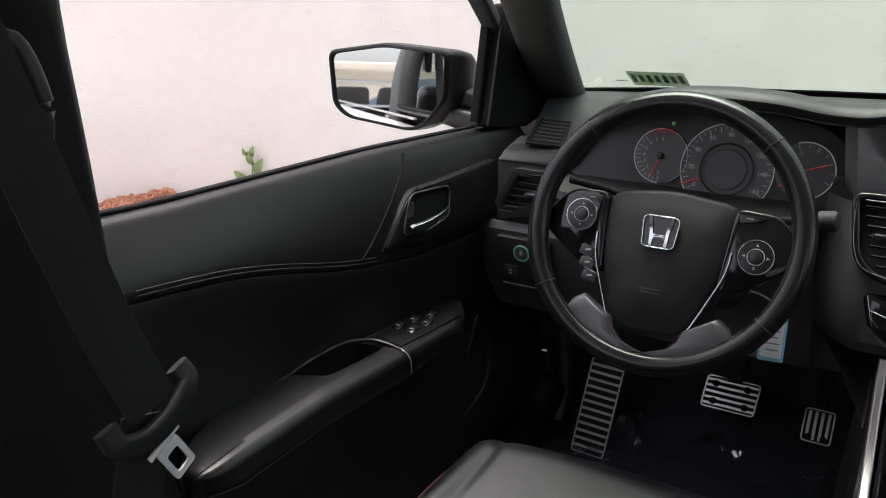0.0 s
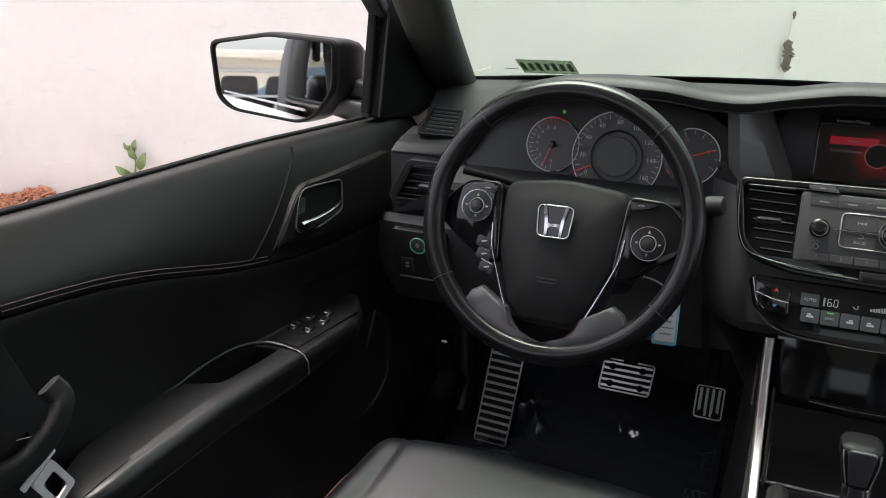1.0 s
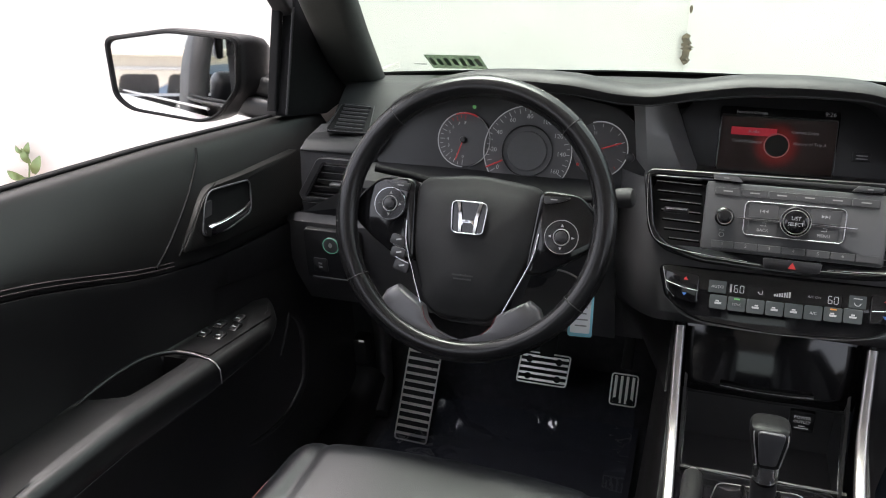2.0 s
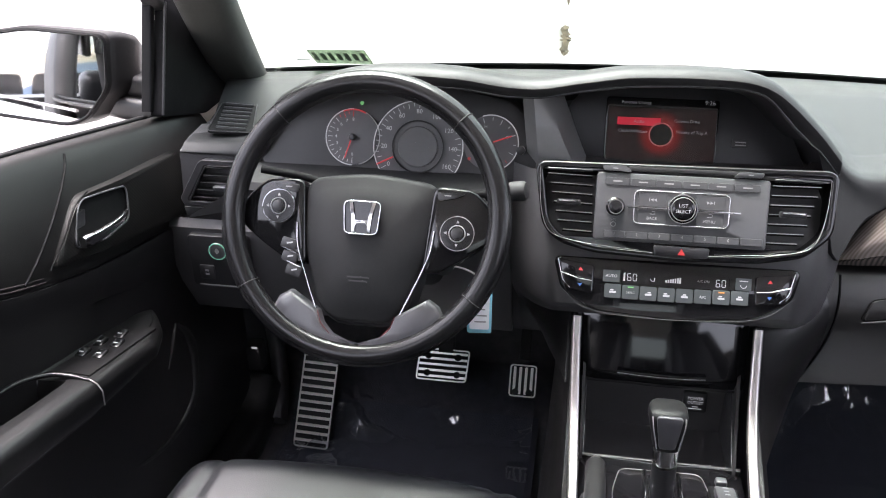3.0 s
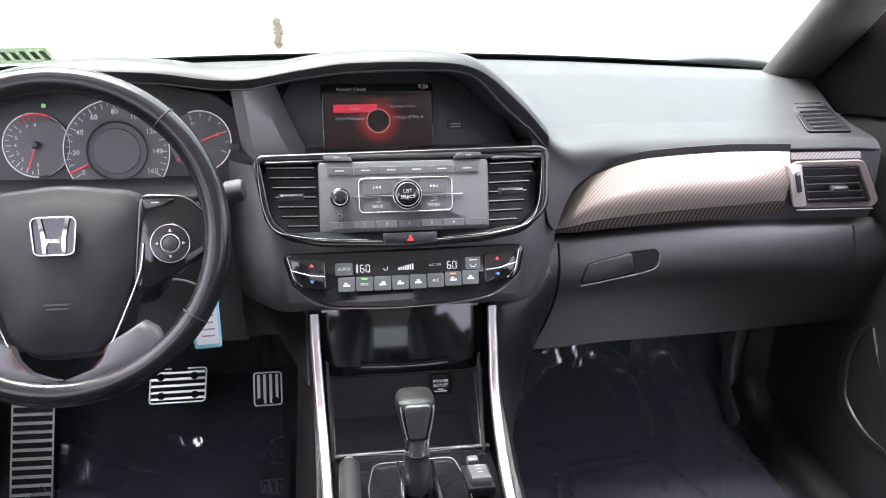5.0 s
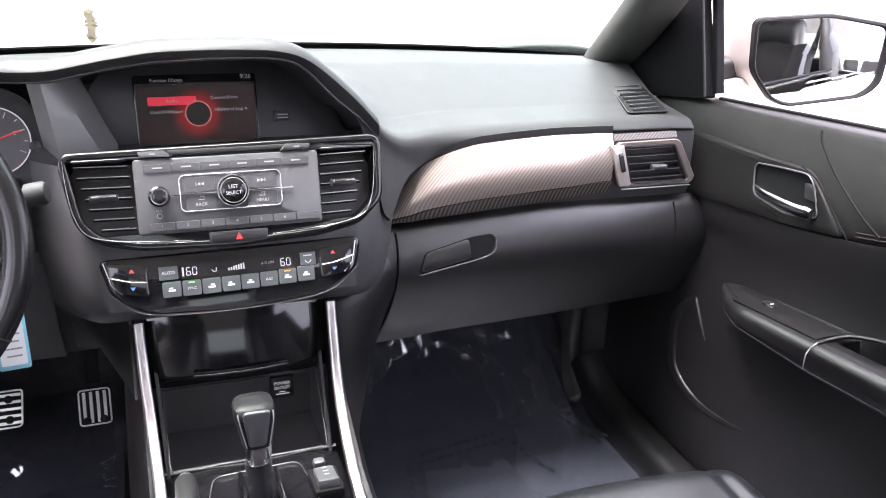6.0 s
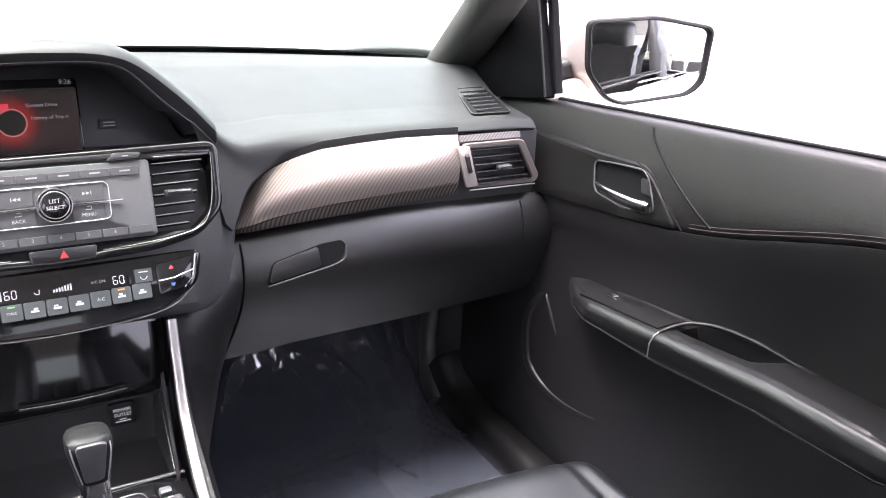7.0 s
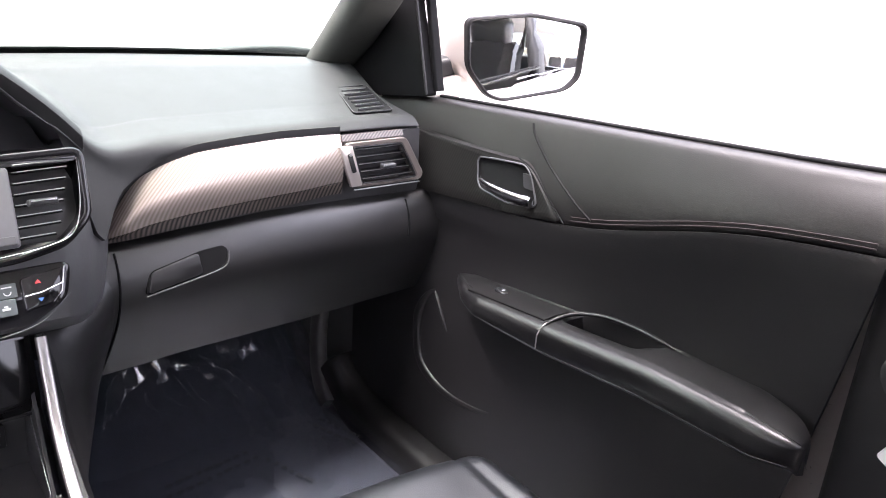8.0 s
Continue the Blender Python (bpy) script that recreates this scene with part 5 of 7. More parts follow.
for s in (-1, 1):
    rk = part("temperature_rocker", plate(rounded([(s * 0.0975, 0.024), (s * 0.143, 0.030), (s * 0.134, -0.002), (s * 0.125, -0.007), (s * 0.0975, -0.012)][::-s], 0.004), 0.006, at(MCF, 0, 0, 0.004), 0.002), GLOSS, clim, "gloss temperature rocker")
    part("rocker_edge", sweep([(s * 0.099, 0.0045, 0.006), (s * 0.115, 0.0060, 0.007), (s * 0.139, 0.013, 0.005)], rrect(0.0016, 0.002, 0.0005), MCF), CHROME, rk)
    part("rocker_edge", sweep([(s * 0.143, 0.030, 0.003), (s * 0.136, 0.004, 0.003), (s * 0.126, -0.006, 0.003)], rrect(0.0016, 0.002, 0.0005), MCF), CHROME, rk)
    part("up_mark", plate([(s * 0.114 - 0.003, 0.0165), (s * 0.114 + 0.003, 0.0165), (s * 0.114, 0.0208)], 0.0003, at(MCF, 0, 0, 0.0046)), RED_LAMP, rk)
    part("down_mark", plate([(s * 0.114 - 0.003, 0.0005), (s * 0.114, -0.0035), (s * 0.114 + 0.003, 0.0005)][::-1], 0.0003, at(MCF, 0, 0, 0.0046)), BLUE_LAMP, rk)
part("lower_line", sweep(smooth_path([(-0.139, -0.005, 0), (-0.10, -0.0315, 0), (0.0, -0.0368, 0), (0.10, -0.0285, 0), (0.145, 0.0, 0)], 6), rrect(0.0008, 0.0015, 0.0003), MCF), BUTTON, clim)

# ---- display picture ----
glass_ = part("screen", plate(rrect(0.146, 0.076, 0.003, -0.001, -0.0003), 0.001, at(MD, 0, 0, 0.0015)), GLOSS, disp, "dark screen glass")
RED_MENU = glow("red_menu", (0.7, 0.03, 0.06), 0.05)
RED_HALO = bpy.data.materials.new("red_halo")
RED_HALO.use_nodes = True
hn = RED_HALO.node_tree
hb = hn.nodes["Principled BSDF"]
hb.inputs["Base Color"].default_value = (0.01, 0.005, 0.005, 1)
hb.inputs["Emission Color"].default_value = (0.7, 0.03, 0.03, 1)
hb.inputs["Roughness"].default_value = 0.15
hc = hn.nodes.new("ShaderNodeTexCoord")
hm = hn.nodes.new("ShaderNodeMapping")
hm.inputs["Location"].default_value = tuple(-c for c in (MD @ Vector((-0.001, -0.001, 0.0022))))
hm.vector_type = "POINT"
hg = hn.nodes.new("ShaderNodeVectorMath")
hg.operation = "LENGTH"
hr_ = hn.nodes.new("ShaderNodeMapRange")
hr_.inputs["From Min"].default_value, hr_.inputs["From Max"].default_value = 0.014, 0.036
hr_.inputs["To Min"].default_value, hr_.inputs["To Max"].default_value = 0.020, 0.0005
hr_.interpolation_type = "SMOOTHERSTEP"
hn.links.new(hc.outputs["Object"], hm.inputs["Vector"])
hn.links.new(hm.outputs[0], hg.inputs[0])
hn.links.new(hg.outputs["Value"], hr_.inputs["Value"])
hn.links.new(hr_.outputs[0], hb.inputs["Emission Strength"])
part("menu_glow", plate(rrect(0.142, 0.068, 0.002, -0.001, -0.001), 0.0004, at(MD, 0, 0, 0.0024)), RED_HALO, glass_, "lit red menu ground")
MM = at(MD, 0, 0, 0.0028)
part("menu_bar", block((0.058, 0.0105, 0.0003), at(MM, -0.0312, 0.0155)), RED_MENU, glass_)
part("menu_ring", ring(0.0155, 0.0008, at(MM, -0.0008, -0.0012), 36, 6), glow("ring_grey", (0.25, 0.1, 0.1), 0.08), glass_)
part("menu_disc", plate(circle(0.0142, 32), 0.0003, at(MM, -0.0008, -0.0012, 0.0003)), GLOSS, glass_)
SCREEN_TEXT = glow("screen_text", (0.5, 0.5, 0.52), 0.018)
writing("Function Change", 0.0058, at(MM, -0.036, 0.0408), SCREEN_TEXT, glass_)
writing("9:26", 0.0080, at(MM, 0.0610, 0.0435), SCREEN_TEXT, glass_)
writing("Audio", 0.0060, at(MM, -0.0312, 0.0155, 0.0004), SCREEN_TEXT, glass_)
writing("Current Drive", 0.0058, at(MM, 0.0325, 0.0178), SCREEN_TEXT, glass_)
writing("Clock/Wallpaper", 0.0058, at(MM, -0.0385, 0.0022), SCREEN_TEXT, glass_)
writing("History of Trip A", 0.0058, at(MM, 0.0400, 0.0030), SCREEN_TEXT, glass_)
part("screen_edge", sweep([(x, y, 0.0022) for x, y in rrect(0.145, 0.074, 0.002, -0.001, -0.001)], rrect(0.0008, 0.0008, 0.0002), MD, True), SMOOTH, disp)
part("side_button", plate(rrect(0.022, 0.012, 0.001, 0.105, -0.008), 0.02, at(MD, 0, 0, -0.002), 0.0005), SMOOTH, disp)
for dy in (0.0015, -0.0025):
    part("side_mark", block((0.014, 0.0016, 0.0003), at(MD, 0.105, -0.008 + dy, -0.0016)), DIM_MARK, disp)

# ---- instrument cluster ----
MG = plane((-0.35, 0.20, 0.92), 15)
clu = thing("instrument_cluster", (-0.35, 0.2, 0.92), "dark instrument cluster with three round gauges and red needles", "instrument cluster")
face = rounded([(-0.222, -0.045), (0.165, -0.045), (0.170, 0.02), (0.13, 0.062), (0.0, 0.088), (-0.10, 0.082), (-0.175, 0.058), (-0.218, 0.015)], 0.02)
part("face", plate(face, 0.006, at(MG, 0, 0, -0.006)), SMOOTH, clu, "black cluster face")
def gauge(name, u, v, r, a0, a1, ticks, figures, needle, hub, label, figsize=0.0085):
    gobj = part(name, plate(circle(r, 48, u, v), 0.003, at(MG, 0, 0, -0.002), 0.001, 1), DIAL, clu, label)
    part("gauge_ring", ring(r, 0.0007, at(MG, u, v, -0.0012), 48, 6, None, a1, a0), WHITE_MARK, gobj, "bright gauge ring")
    for k in range(ticks + 1):
        a = radians(a0 + (a1 - a0) * k / ticks)
        L = 0.007 if k % 2 == 0 else 0.004
        part("tick", block((L, 0.0009, 0.0003), at(MG, u + (r - 0.003 - L / 2) * math.cos(a), v + (r - 0.003 - L / 2) * math.sin(a), -0.0014, math.degrees(a))), WHITE_MARK if k < ticks * 0.8 or r > 0.05 else RED_MARK, gobj)
    for k, txt in enumerate(figures):
        a = radians(a0 + (a1 - a0) * k / (len(figures) - 1))
        rr = r - 0.0145
        writing(txt, figsize, at(MG, u + rr * math.cos(a), v + rr * math.sin(a), -0.0014), WHITE_MARK, gobj, "figure")
    if needle is not None:
        a = radians(needle)
        part("needle", block((r * 0.78, 0.0018, 0.0012), at(MG, u + r * 0.42 * math.cos(a), v + r * 0.42 * math.sin(a), 0.003, needle), 0.0005, 1), RED_MARK, gobj, "red needle")
        if hub:
            part("needle_hub", lathe([(hub, -0.001), (hub, 0.004), (hub * 0.8, 0.006), (hub * 0.3, 0.0065)], at(MG, u, v, 0.0), 24), SMOOTH, gobj)
    return gobj
gauge("rev_counter", -0.0885, 0.005, 0.0385, 270, 90, 16, "012345678", 252, 0.0048, "grey rev counter with a red needle", 0.0062)
part("gauge_ring", ring(0.0385, 0.0007, at(MG, -0.0885, 0.005, -0.0012), 40, 6, None, -75, 62), DIM_MARK, clu, "bright gauge ring")
part("red_band", ring(0.0378, 0.0011, at(MG, -0.0885, 0.005, -0.0010), 24, 6, None, 62, 112), RED_MARK, clu, "red band of the rev counter")
sp = gauge("speedometer", 0.0045, -0.004, 0.0625, 212, -32, 32, ("0", "20", "40", "60", "80", "100", "120", "140", "160"), None, 0, "round speedometer with white figures", 0.0088)
part("inner_ring", ring(0.0355, 0.0012, at(MG, 0.0045, -0.004, 0.0005), 48, 8), SMOOTH, sp)
part("trip_display", plate(circle(0.028, 40, 0.0045, -0.004), 0.003, at(MG, 0, 0, 0.0008), 0.001, 1), DIAL, sp, "dim round trip display")
for dy in (0.006, 0.0, -0.006):
    part("trip_mark", block((0.03 - abs(dy), 0.0016, 0.0002), at(MG, 0.0045, -0.004 + dy, 0.0011)), RADIO, sp)
a = radians(206)
part("needle", block((0.026, 0.0022, 0.0012), at(MG, 0.0045 + 0.050 * math.cos(a), -0.004 + 0.048 * math.sin(a), 0.003, 206), 0.0005, 1), RED_MARK, sp, "red needle")
gauge("fuel_gauge", 0.1045, 0.006, 0.0375, 110, -70, 8, ("H", "", "C", "", "F"), 20, 0.0, "small fuel and temperature gauge", 0.0062)
part("eco_lamp", plate(circle(0.0026, 12, -0.0765, 0.0520), 0.0006, at(MG, 0, 0, 0.0006)), GREEN_LAMP, clu, "lit green lamp")
part("warning_lamp", plate(circle(0.0022, 12, 0.0765, -0.0165), 0.0006, at(MG, 0, 0, 0.0006)), RED_LAMP, clu, "lit red lamp")
part("trip_stem", lathe([(0.006, -0.004), (0.006, 0.006), (0.004, 0.007)], at(MG, 0.146, -0.002), 16), SMOOTH, clu)
FIN = surface("grey_fin", (0.22, 0.22, 0.224), 0.36, 0.25, var=0.05)
# shelf under the cluster and the fin beside it
rows = [[(x, y, z) for y, z in ((0.205, 0.884), (0.165, 0.880), (0.135, 0.872), (0.130, 0.862), (0.15, 0.845))] for x in np.linspace(-0.575, -0.225, 12)]
part("cluster_shelf", skin(rows, 0.004), RUBBER, dash, "satin black shelf under the gauges")
part("dimmer_knob", lathe([(0.006, 0), (0.006, 0.012), (0.004, 0.013)], plane((-0.515, 0.132, 0.878), 20), 16), SMOOTH, dash)
rows = []
for k in range(9):
    t = k / 8
    z = 0.990 - 0.10 * t
    rows.append([(-0.205 + 0.012 * t, 0.205, z), (-0.19 + 0.012 * t, 0.20, z), (-0.172 + 0.03 * t + 0.014 * t * t, 0.215, z), (-0.160 + 0.035 * t + 0.012 * t * t, 0.245, z), (-0.156 + 0.037 * t + 0.012 * t * t, 0.27, z)])
part("cluster_fin", skin(rows, 0.004), FIN, dash, "grey curved fin beside the gauges")

# ---- steering wheel details ----
for ang in (47, 133, 213, 327):
    a = radians(ang)
    ax = Vector((-math.sin(a), math.cos(a), 0))
    c = Vector((0.1612 * math.cos(a), 0.1612 * math.sin(a), 0))
    fr = Matrix.Translation(c) @ ax.to_track_quat("Z", "Y").to_matrix().to_4x4()
    part("rim_seam", ring(0.0140, 0.0008, MW @ fr, 24, 5), RUBBER, wheel)
def emblem_parts(parent):
    fr = rounded([(-0.0235, 0.019), (0.0215, 0.019), (0.0185, -0.017), (0.013, -0.0195), (-0.0155, -0.0195), (-0.0205, -0.017)], 0.008)
    ME = at(MW, 0.0, 0.0, 0.003)
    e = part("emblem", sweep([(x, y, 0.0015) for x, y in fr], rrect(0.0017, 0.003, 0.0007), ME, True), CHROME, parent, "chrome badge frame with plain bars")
    part("badge_ground", plate(fr, 0.004, ME), GLOSS, e)
    for s in (-1, 1):
        bar = [(s * 0.0160 - 0.001, 0.0182), (s * 0.0118 - 0.001, 0.0182), (s * 0.0080 - 0.001, 0.0), (s * 0.0072 - 0.001, -0.0185), (s * 0.0108 - 0.001, -0.0185), (s * 0.0122 - 0.001, 0.0)]
        part("badge_bar", plate(bar[::-s], 0.002, at(ME, 0, 0, 0.0026), 0.0008), CHROME, e)
    web = [(-0.0092, -0.0030), (0.0072, -0.0030), (0.0074, -0.0100), (0.0040, -0.0064), (-0.0060, -0.0064), (-0.0094, -0.0100)]
    part("badge_bridge", plate(web[::-1], 0.002, at(ME, 0, 0, 0.0024), 0.0006), CHROME, e)
emblem_parts(wheel)
for s in (-1, 1):
    cu, cv = (-0.1080, 0.0085) if s < 0 else (0.1110, -0.0110)
    kp = part("keypad", lathe([(0.0205, -0.006), (0.0205, 0.001), (0.0190, 0.0025), (0.010, 0.0030), (0.004, 0.0028)], at(MW, cu, cv, -0.010), 40), KEY, wheel, "round thumb keypad")
    part("keypad_ring", ring(0.0200, 0.0009, at(MW, cu, cv, -0.008), 40, 6), CHROME, kp)
    part("keypad_centre", lathe([(0.0075, 0), (0.0070, 0.003), (0.003, 0.0042)], at(MW, cu, cv, -0.0075), 24), SMOOTH, kp)
    part("keypad_groove", ring(0.0095, 0.0007, at(MW, cu, cv, -0.0070), 28, 6), DIM_MARK, kp)
    for a in (0, 90, 180, 270):
        part("mark", plate([(0.0022, 0), (-0.0014, 0.0018), (-0.0014, -0.0018)], 0.0002, at(MW, cu + 0.0135 * math.cos(radians(a)), cv + 0.0135 * math.sin(radians(a)), -0.0068, a)), DIM_MARK, kp)
    # bright seam lines down the sides of the cover
    pts = [(s * 0.0835, -0.010, -0.010), (s * 0.0795, -0.040, -0.008), (s * 0.0640, -0.080, -0.006), (s * 0.0480, -0.117, -0.004)]
    part("bright_line", sweep(smooth_path(pts, 5), rrect(0.0018, 0.003, 0.0006), MW), CHROME, wheel)
    tri = rounded([(s * 0.084, 0.036), (s * 0.118, 0.036), (s * 0.105, 0.030), (s * 0.086, 0.026)][:: -s], 0.003)
    b = part("pod_button", plate(tri, 0.003, at(MW, 0, 0, -0.0085), 0.001), SMOOTH, wheel)
    part("mark", block((0.008, 0.0014, 0.0003), at(MW, s * 0.097, 0.0325, -0.0082)), DIM_MARK, b)
    # red stitches at the tops of the lower spokes
    part("red_stitch", sweep([(s * 0.030, -0.1385, 0.003), (s * 0.0415, -0.1265, 0.003), (s * 0.0465, -0.1125, 0.003)], circle(0.0005, 5), MW), STITCH, wheel)
for k, (u, v) in enumerate(((-0.092, -0.036), (-0.090, -0.052), (-0.084, -0.068))):
    b = part("call_button", plate(rrect(0.020, 0.013, 0.003), 0.006, at(MW, u, v, -0.009, -14), 0.001), SMOOTH, wheel)
    part("mark", block((0.007, 0.0018, 0.0003), at(MW, u + 0.001, v + 0.001, -0.0086, 12)), WHITE_MARK, b)
    if k:
        part("mark", block((0.018, 0.0012, 0.0006), at(MW, u, v + 0.008, -0.0084, -20)), CHROME, b)
part("airbag_mark", block((0.026, 0.0020, 0.0003), at(MW, -0.002, -0.070, -0.0015)), SMOOTH, wheel)
part("airbag_mark", block((0.022, 0.0020, 0.0003), at(MW, -0.002, -0.0745, -0.0019)), SMOOTH, wheel)

# ---- column, stalks, key ----
part("lever", sweep(smooth_path([(-0.32, 0.10, 0.875), (-0.25, 0.088, 0.888), (-0.20, 0.08, 0.898)], 4), circle(0.0050, 10)), DEEP, col, "wiper lever")
part("lever_knob", lathe([(0.006, -0.004), (0.012, 0.0), (0.0125, 0.016), (0.010, 0.020), (0.004, 0.021)], look((-0.205, 0.081, 0.897), (-0.30, 0.10, 0.88)), 24), RUBBER, col, "dark lever end")
part("lever_collar", lathe([(0.009, 0.0), (0.010, 0.006), (0.009, 0.022)], look((-0.235, 0.086, 0.890), (-0.30, 0.10, 0.88)), 20), DEEP, col)
part("lever", sweep(smooth_path([(-0.42, 0.10, 0.88), (-0.47, 0.088, 0.898), (-0.525, 0.08, 0.908)], 4), circle(0.0050, 10)), DEEP, col, "indicator lever")
part("ignition_lock", lathe([(0.014, 0.0), (0.014, 0.015), (0.010, 0.018)], plane((-0.285, 0.075, 0.80), 10), 24), SMOOTH, col)
tag = thing("key_tag", (-0.232, 0.03, 0.79), "white paper key tag with a pale blue edge", "key tag")
TM = pose(-0.2325, 0.02, 0.764, 84, 0, 6)
PAPER = surface("white_card", (0.8, 0.81, 0.82), 0.6, var=0.04)
BLUE_CARD = surface("pale_blue_card", (0.25, 0.6, 0.72), 0.5, var=0.05)
part("card", plate(rrect(0.030, 0.062, 0.003), 0.0012, TM, 0.0003), BLUE_CARD, tag, "pale blue card")
part("paper", plate(rrect(0.024, 0.054, 0.002, 0, 0.001), 0.0004, at(TM, 0, 0, 0.0008)), PAPER, tag, "white paper insert")
for k in range(5):
    part("ink_line", block((0.016 - 0.002 * (k % 3), 0.0018, 0.0002), at(TM, 0.001, 0.016 - 0.008 * k, 0.0010)), DIM_MARK, tag)
part("loop", sweep(smooth_path([(-0.232, 0.022, 0.795), (-0.24, 0.04, 0.80), (-0.262, 0.06, 0.80), (-0.283, 0.062, 0.80)], 5), circle(0.0012, 6)), SATIN, tag)


# ---- console details ----
part("lid_handle", sweep([(-0.057, 0.0990, 0.6535), (-0.028, 0.0962, 0.6533), (0.0, 0.0952, 0.6533), (0.028, 0.0962, 0.6535), (0.056, 0.0990, 0.6540)], rrect(0.009, 0.0062, 0.002), up=Vector((0, 0, 1))), GLOSS, con, "gloss black lid pull")
part("pull_line", sweep([(-0.057, 0.0952, 0.6520), (-0.028, 0.0924, 0.6518), (0.0, 0.0914, 0.6518), (0.028, 0.0924, 0.6520), (0.056, 0.0952, 0.6525)], rrect(0.0028, 0.0024, 0.0008), up=Vector((0, 0, 1))), CHROME, con, "bright line along the lid pull")
part("lid_gap", block((0.19, 0.002, 0.003), pose(0, 0.103, 0.634)), RUBBER, con)
part("tray_edge", sweep([(-0.095, 0.118, 0.625), (-0.094, 0.050, 0.559), (-0.092, 0.040, 0.5575), (0, 0.034, 0.5575), (0.092, 0.040, 0.5575), (0.094, 0.050, 0.559), (0.095, 0.118, 0.625)], circle(0.0007, 6)), BUTTON, con, "bright edge of the storage tray")
pw = part("outlet_cover", plate(rrect(0.032, 0.030, 0.003), 0.01, plane((0.056, 0.150, 0.585), 4), 0.001), SMOOTH, con, "power outlet cover")
for txt, v, sz in (("POWER", 0.006, 0.0062), ("OUTLET", -0.0005, 0.0058)):
    writing(txt, sz, at(plane((0.056, 0.150, 0.585), 4), 0, v, 0.0004), WHITE_MARK, pw)
for v, w in ((-0.0065, 0.008), (-0.0095, 0.018)):
    part("mark", block((w, 0.0012, 0.0003), at(plane((0.056, 0.150, 0.585), 4), 0, v, 0.0003)), WHITE_MARK, pw)
# gear lever on its plate
KNOB = surface("knob_leather", (0.012, 0.012, 0.0125), 0.36, var=0.1, spec=0.14)
gl = thing("gear_lever", (-0.002, -0.03, 0.56), "black leather and chrome gear lever on a gloss plate", "gear lever")
gp = rounded([(-0.048, 0.030), (0.052, 0.034), (0.060, -0.02), (0.060, -0.20), (-0.058, -0.20), (-0.058, -0.02)], 0.012)
part("gate_plate", plate(gp, 0.006, pose(0, -0.014, 0.5605, -4), 0.0015), GLOSS, gl, "gloss black gate plate")
part("gate_line", sweep([(x, y, 0.0005) for x, y in gp], rrect(0.0012, 0.0012, 0.0003), pose(0, -0.014, 0.5605, -4), True), SATIN, gl)
def ell(c, rx, ry, n=24):
    return [c + Vector((rx * math.cos(2 * math.pi * k / n), ry * math.sin(2 * math.pi * k / n) * 0.98, 0.12 * ry * math.sin(2 * math.pi * k / n))) for k in range(n)]
def tower(name, rings, mat, label=""):
    bm = bmesh.new()
    vs = [[bm.verts.new(p) for p in ell(Vector(c), rx, ry)] for c, rx, ry in rings]
    for a, b in zip(vs, vs[1:]):
        for i in range(24):
            bm.faces.new((a[i], a[(i + 1) % 24], b[(i + 1) % 24], b[i]))
    bm.faces.new(vs[-1])
    bm.faces.new(vs[0][::-1])
    return part(name, bm, mat, gl, label)
tower("shaft", (((-0.001, -0.046, 0.556), 0.013, 0.014), ((-0.002, -0.045, 0.60), 0.0145, 0.015), ((-0.002, -0.044, 0.617), 0.0145, 0.016)), SMOOTH, "black lever shaft")
def slab(name, rings, mat, label=""):
    """Rounded-square rings stacked into a grip: centre, half width, half depth."""
    bm = bmesh.new()
    vs = []
    for c, rx, ry in rings:
        row = []
        for k in range(28):
            a = 2 * math.pi * k / 28
            ca, sa = math.cos(a), math.sin(a)
            row.append(bm.verts.new((c[0] + rx * math.copysign(abs(ca) ** 0.62, ca), c[1] + ry * math.copysign(abs(sa) ** 0.62, sa), c[2] + 0.10 * ry * sa)))
        vs.append(row)
    for a, b in zip(vs, vs[1:]):
        for i in range(28):
            bm.faces.new((a[i], a[(i + 1) % 28], b[(i + 1) % 28], b[i]))
    bm.faces.new(vs[-1])
    bm.faces.new(vs[0][::-1])
    return part(name, bm, mat, gl, label)
slab("chrome_collar", (((-0.003, -0.044, 0.619), 0.0110, 0.015), ((-0.003, -0.044, 0.622), 0.0135, 0.017), ((-0.003, -0.0435, 0.633), 0.0150, 0.0182), ((-0.003, -0.043, 0.644), 0.0163, 0.0190)), CHROME, "chrome lever collar")
slab("knob", (((-0.003, -0.043, 0.643), 0.0161, 0.0188), ((-0.003, -0.042, 0.654), 0.0178, 0.0200), ((-0.0035, -0.041, 0.666), 0.0200, 0.0210), ((-0.004, -0.040, 0.676), 0.0218, 0.0212), ((-0.004, -0.0395, 0.682), 0.0222, 0.0206), ((-0.004, -0.039, 0.6862), 0.0206, 0.0185), ((-0.004, -0.0385, 0.6885), 0.0160, 0.0135), ((-0.004, -0.038, 0.6892), 0.008, 0.006)), KNOB, "leather lever knob")
part("knob_face", plate(rounded([(-0.0150, 0.024), (0.0150, 0.024), (0.0090, -0.021), (-0.0090, -0.021)][::-1], 0.006), 0.004, pose(-0.0035, -0.0622, 0.664, 92), 0.0018, 3, 0.0025), SPOKE, gl, "dark satin knob face")
for s in (-1, 1):
    part("knob_seam", sweep(smooth_path([(s * 0.0185 - 0.004, -0.0570, 0.685), (s * 0.0175 - 0.0035, -0.0605, 0.674), (s * 0.0120 - 0.003, -0.0612, 0.645)], 5), circle(0.0008, 5)), DIM_MARK, gl)
    part("gate_guard", sweep([(s * 0.020, -0.012, 0.571), (s * 0.019, -0.05, 0.575), (s * 0.022, -0.09, 0.568)], rrect(0.006, 0.018, 0.003)), CHROME, gl, "chrome gate guard")
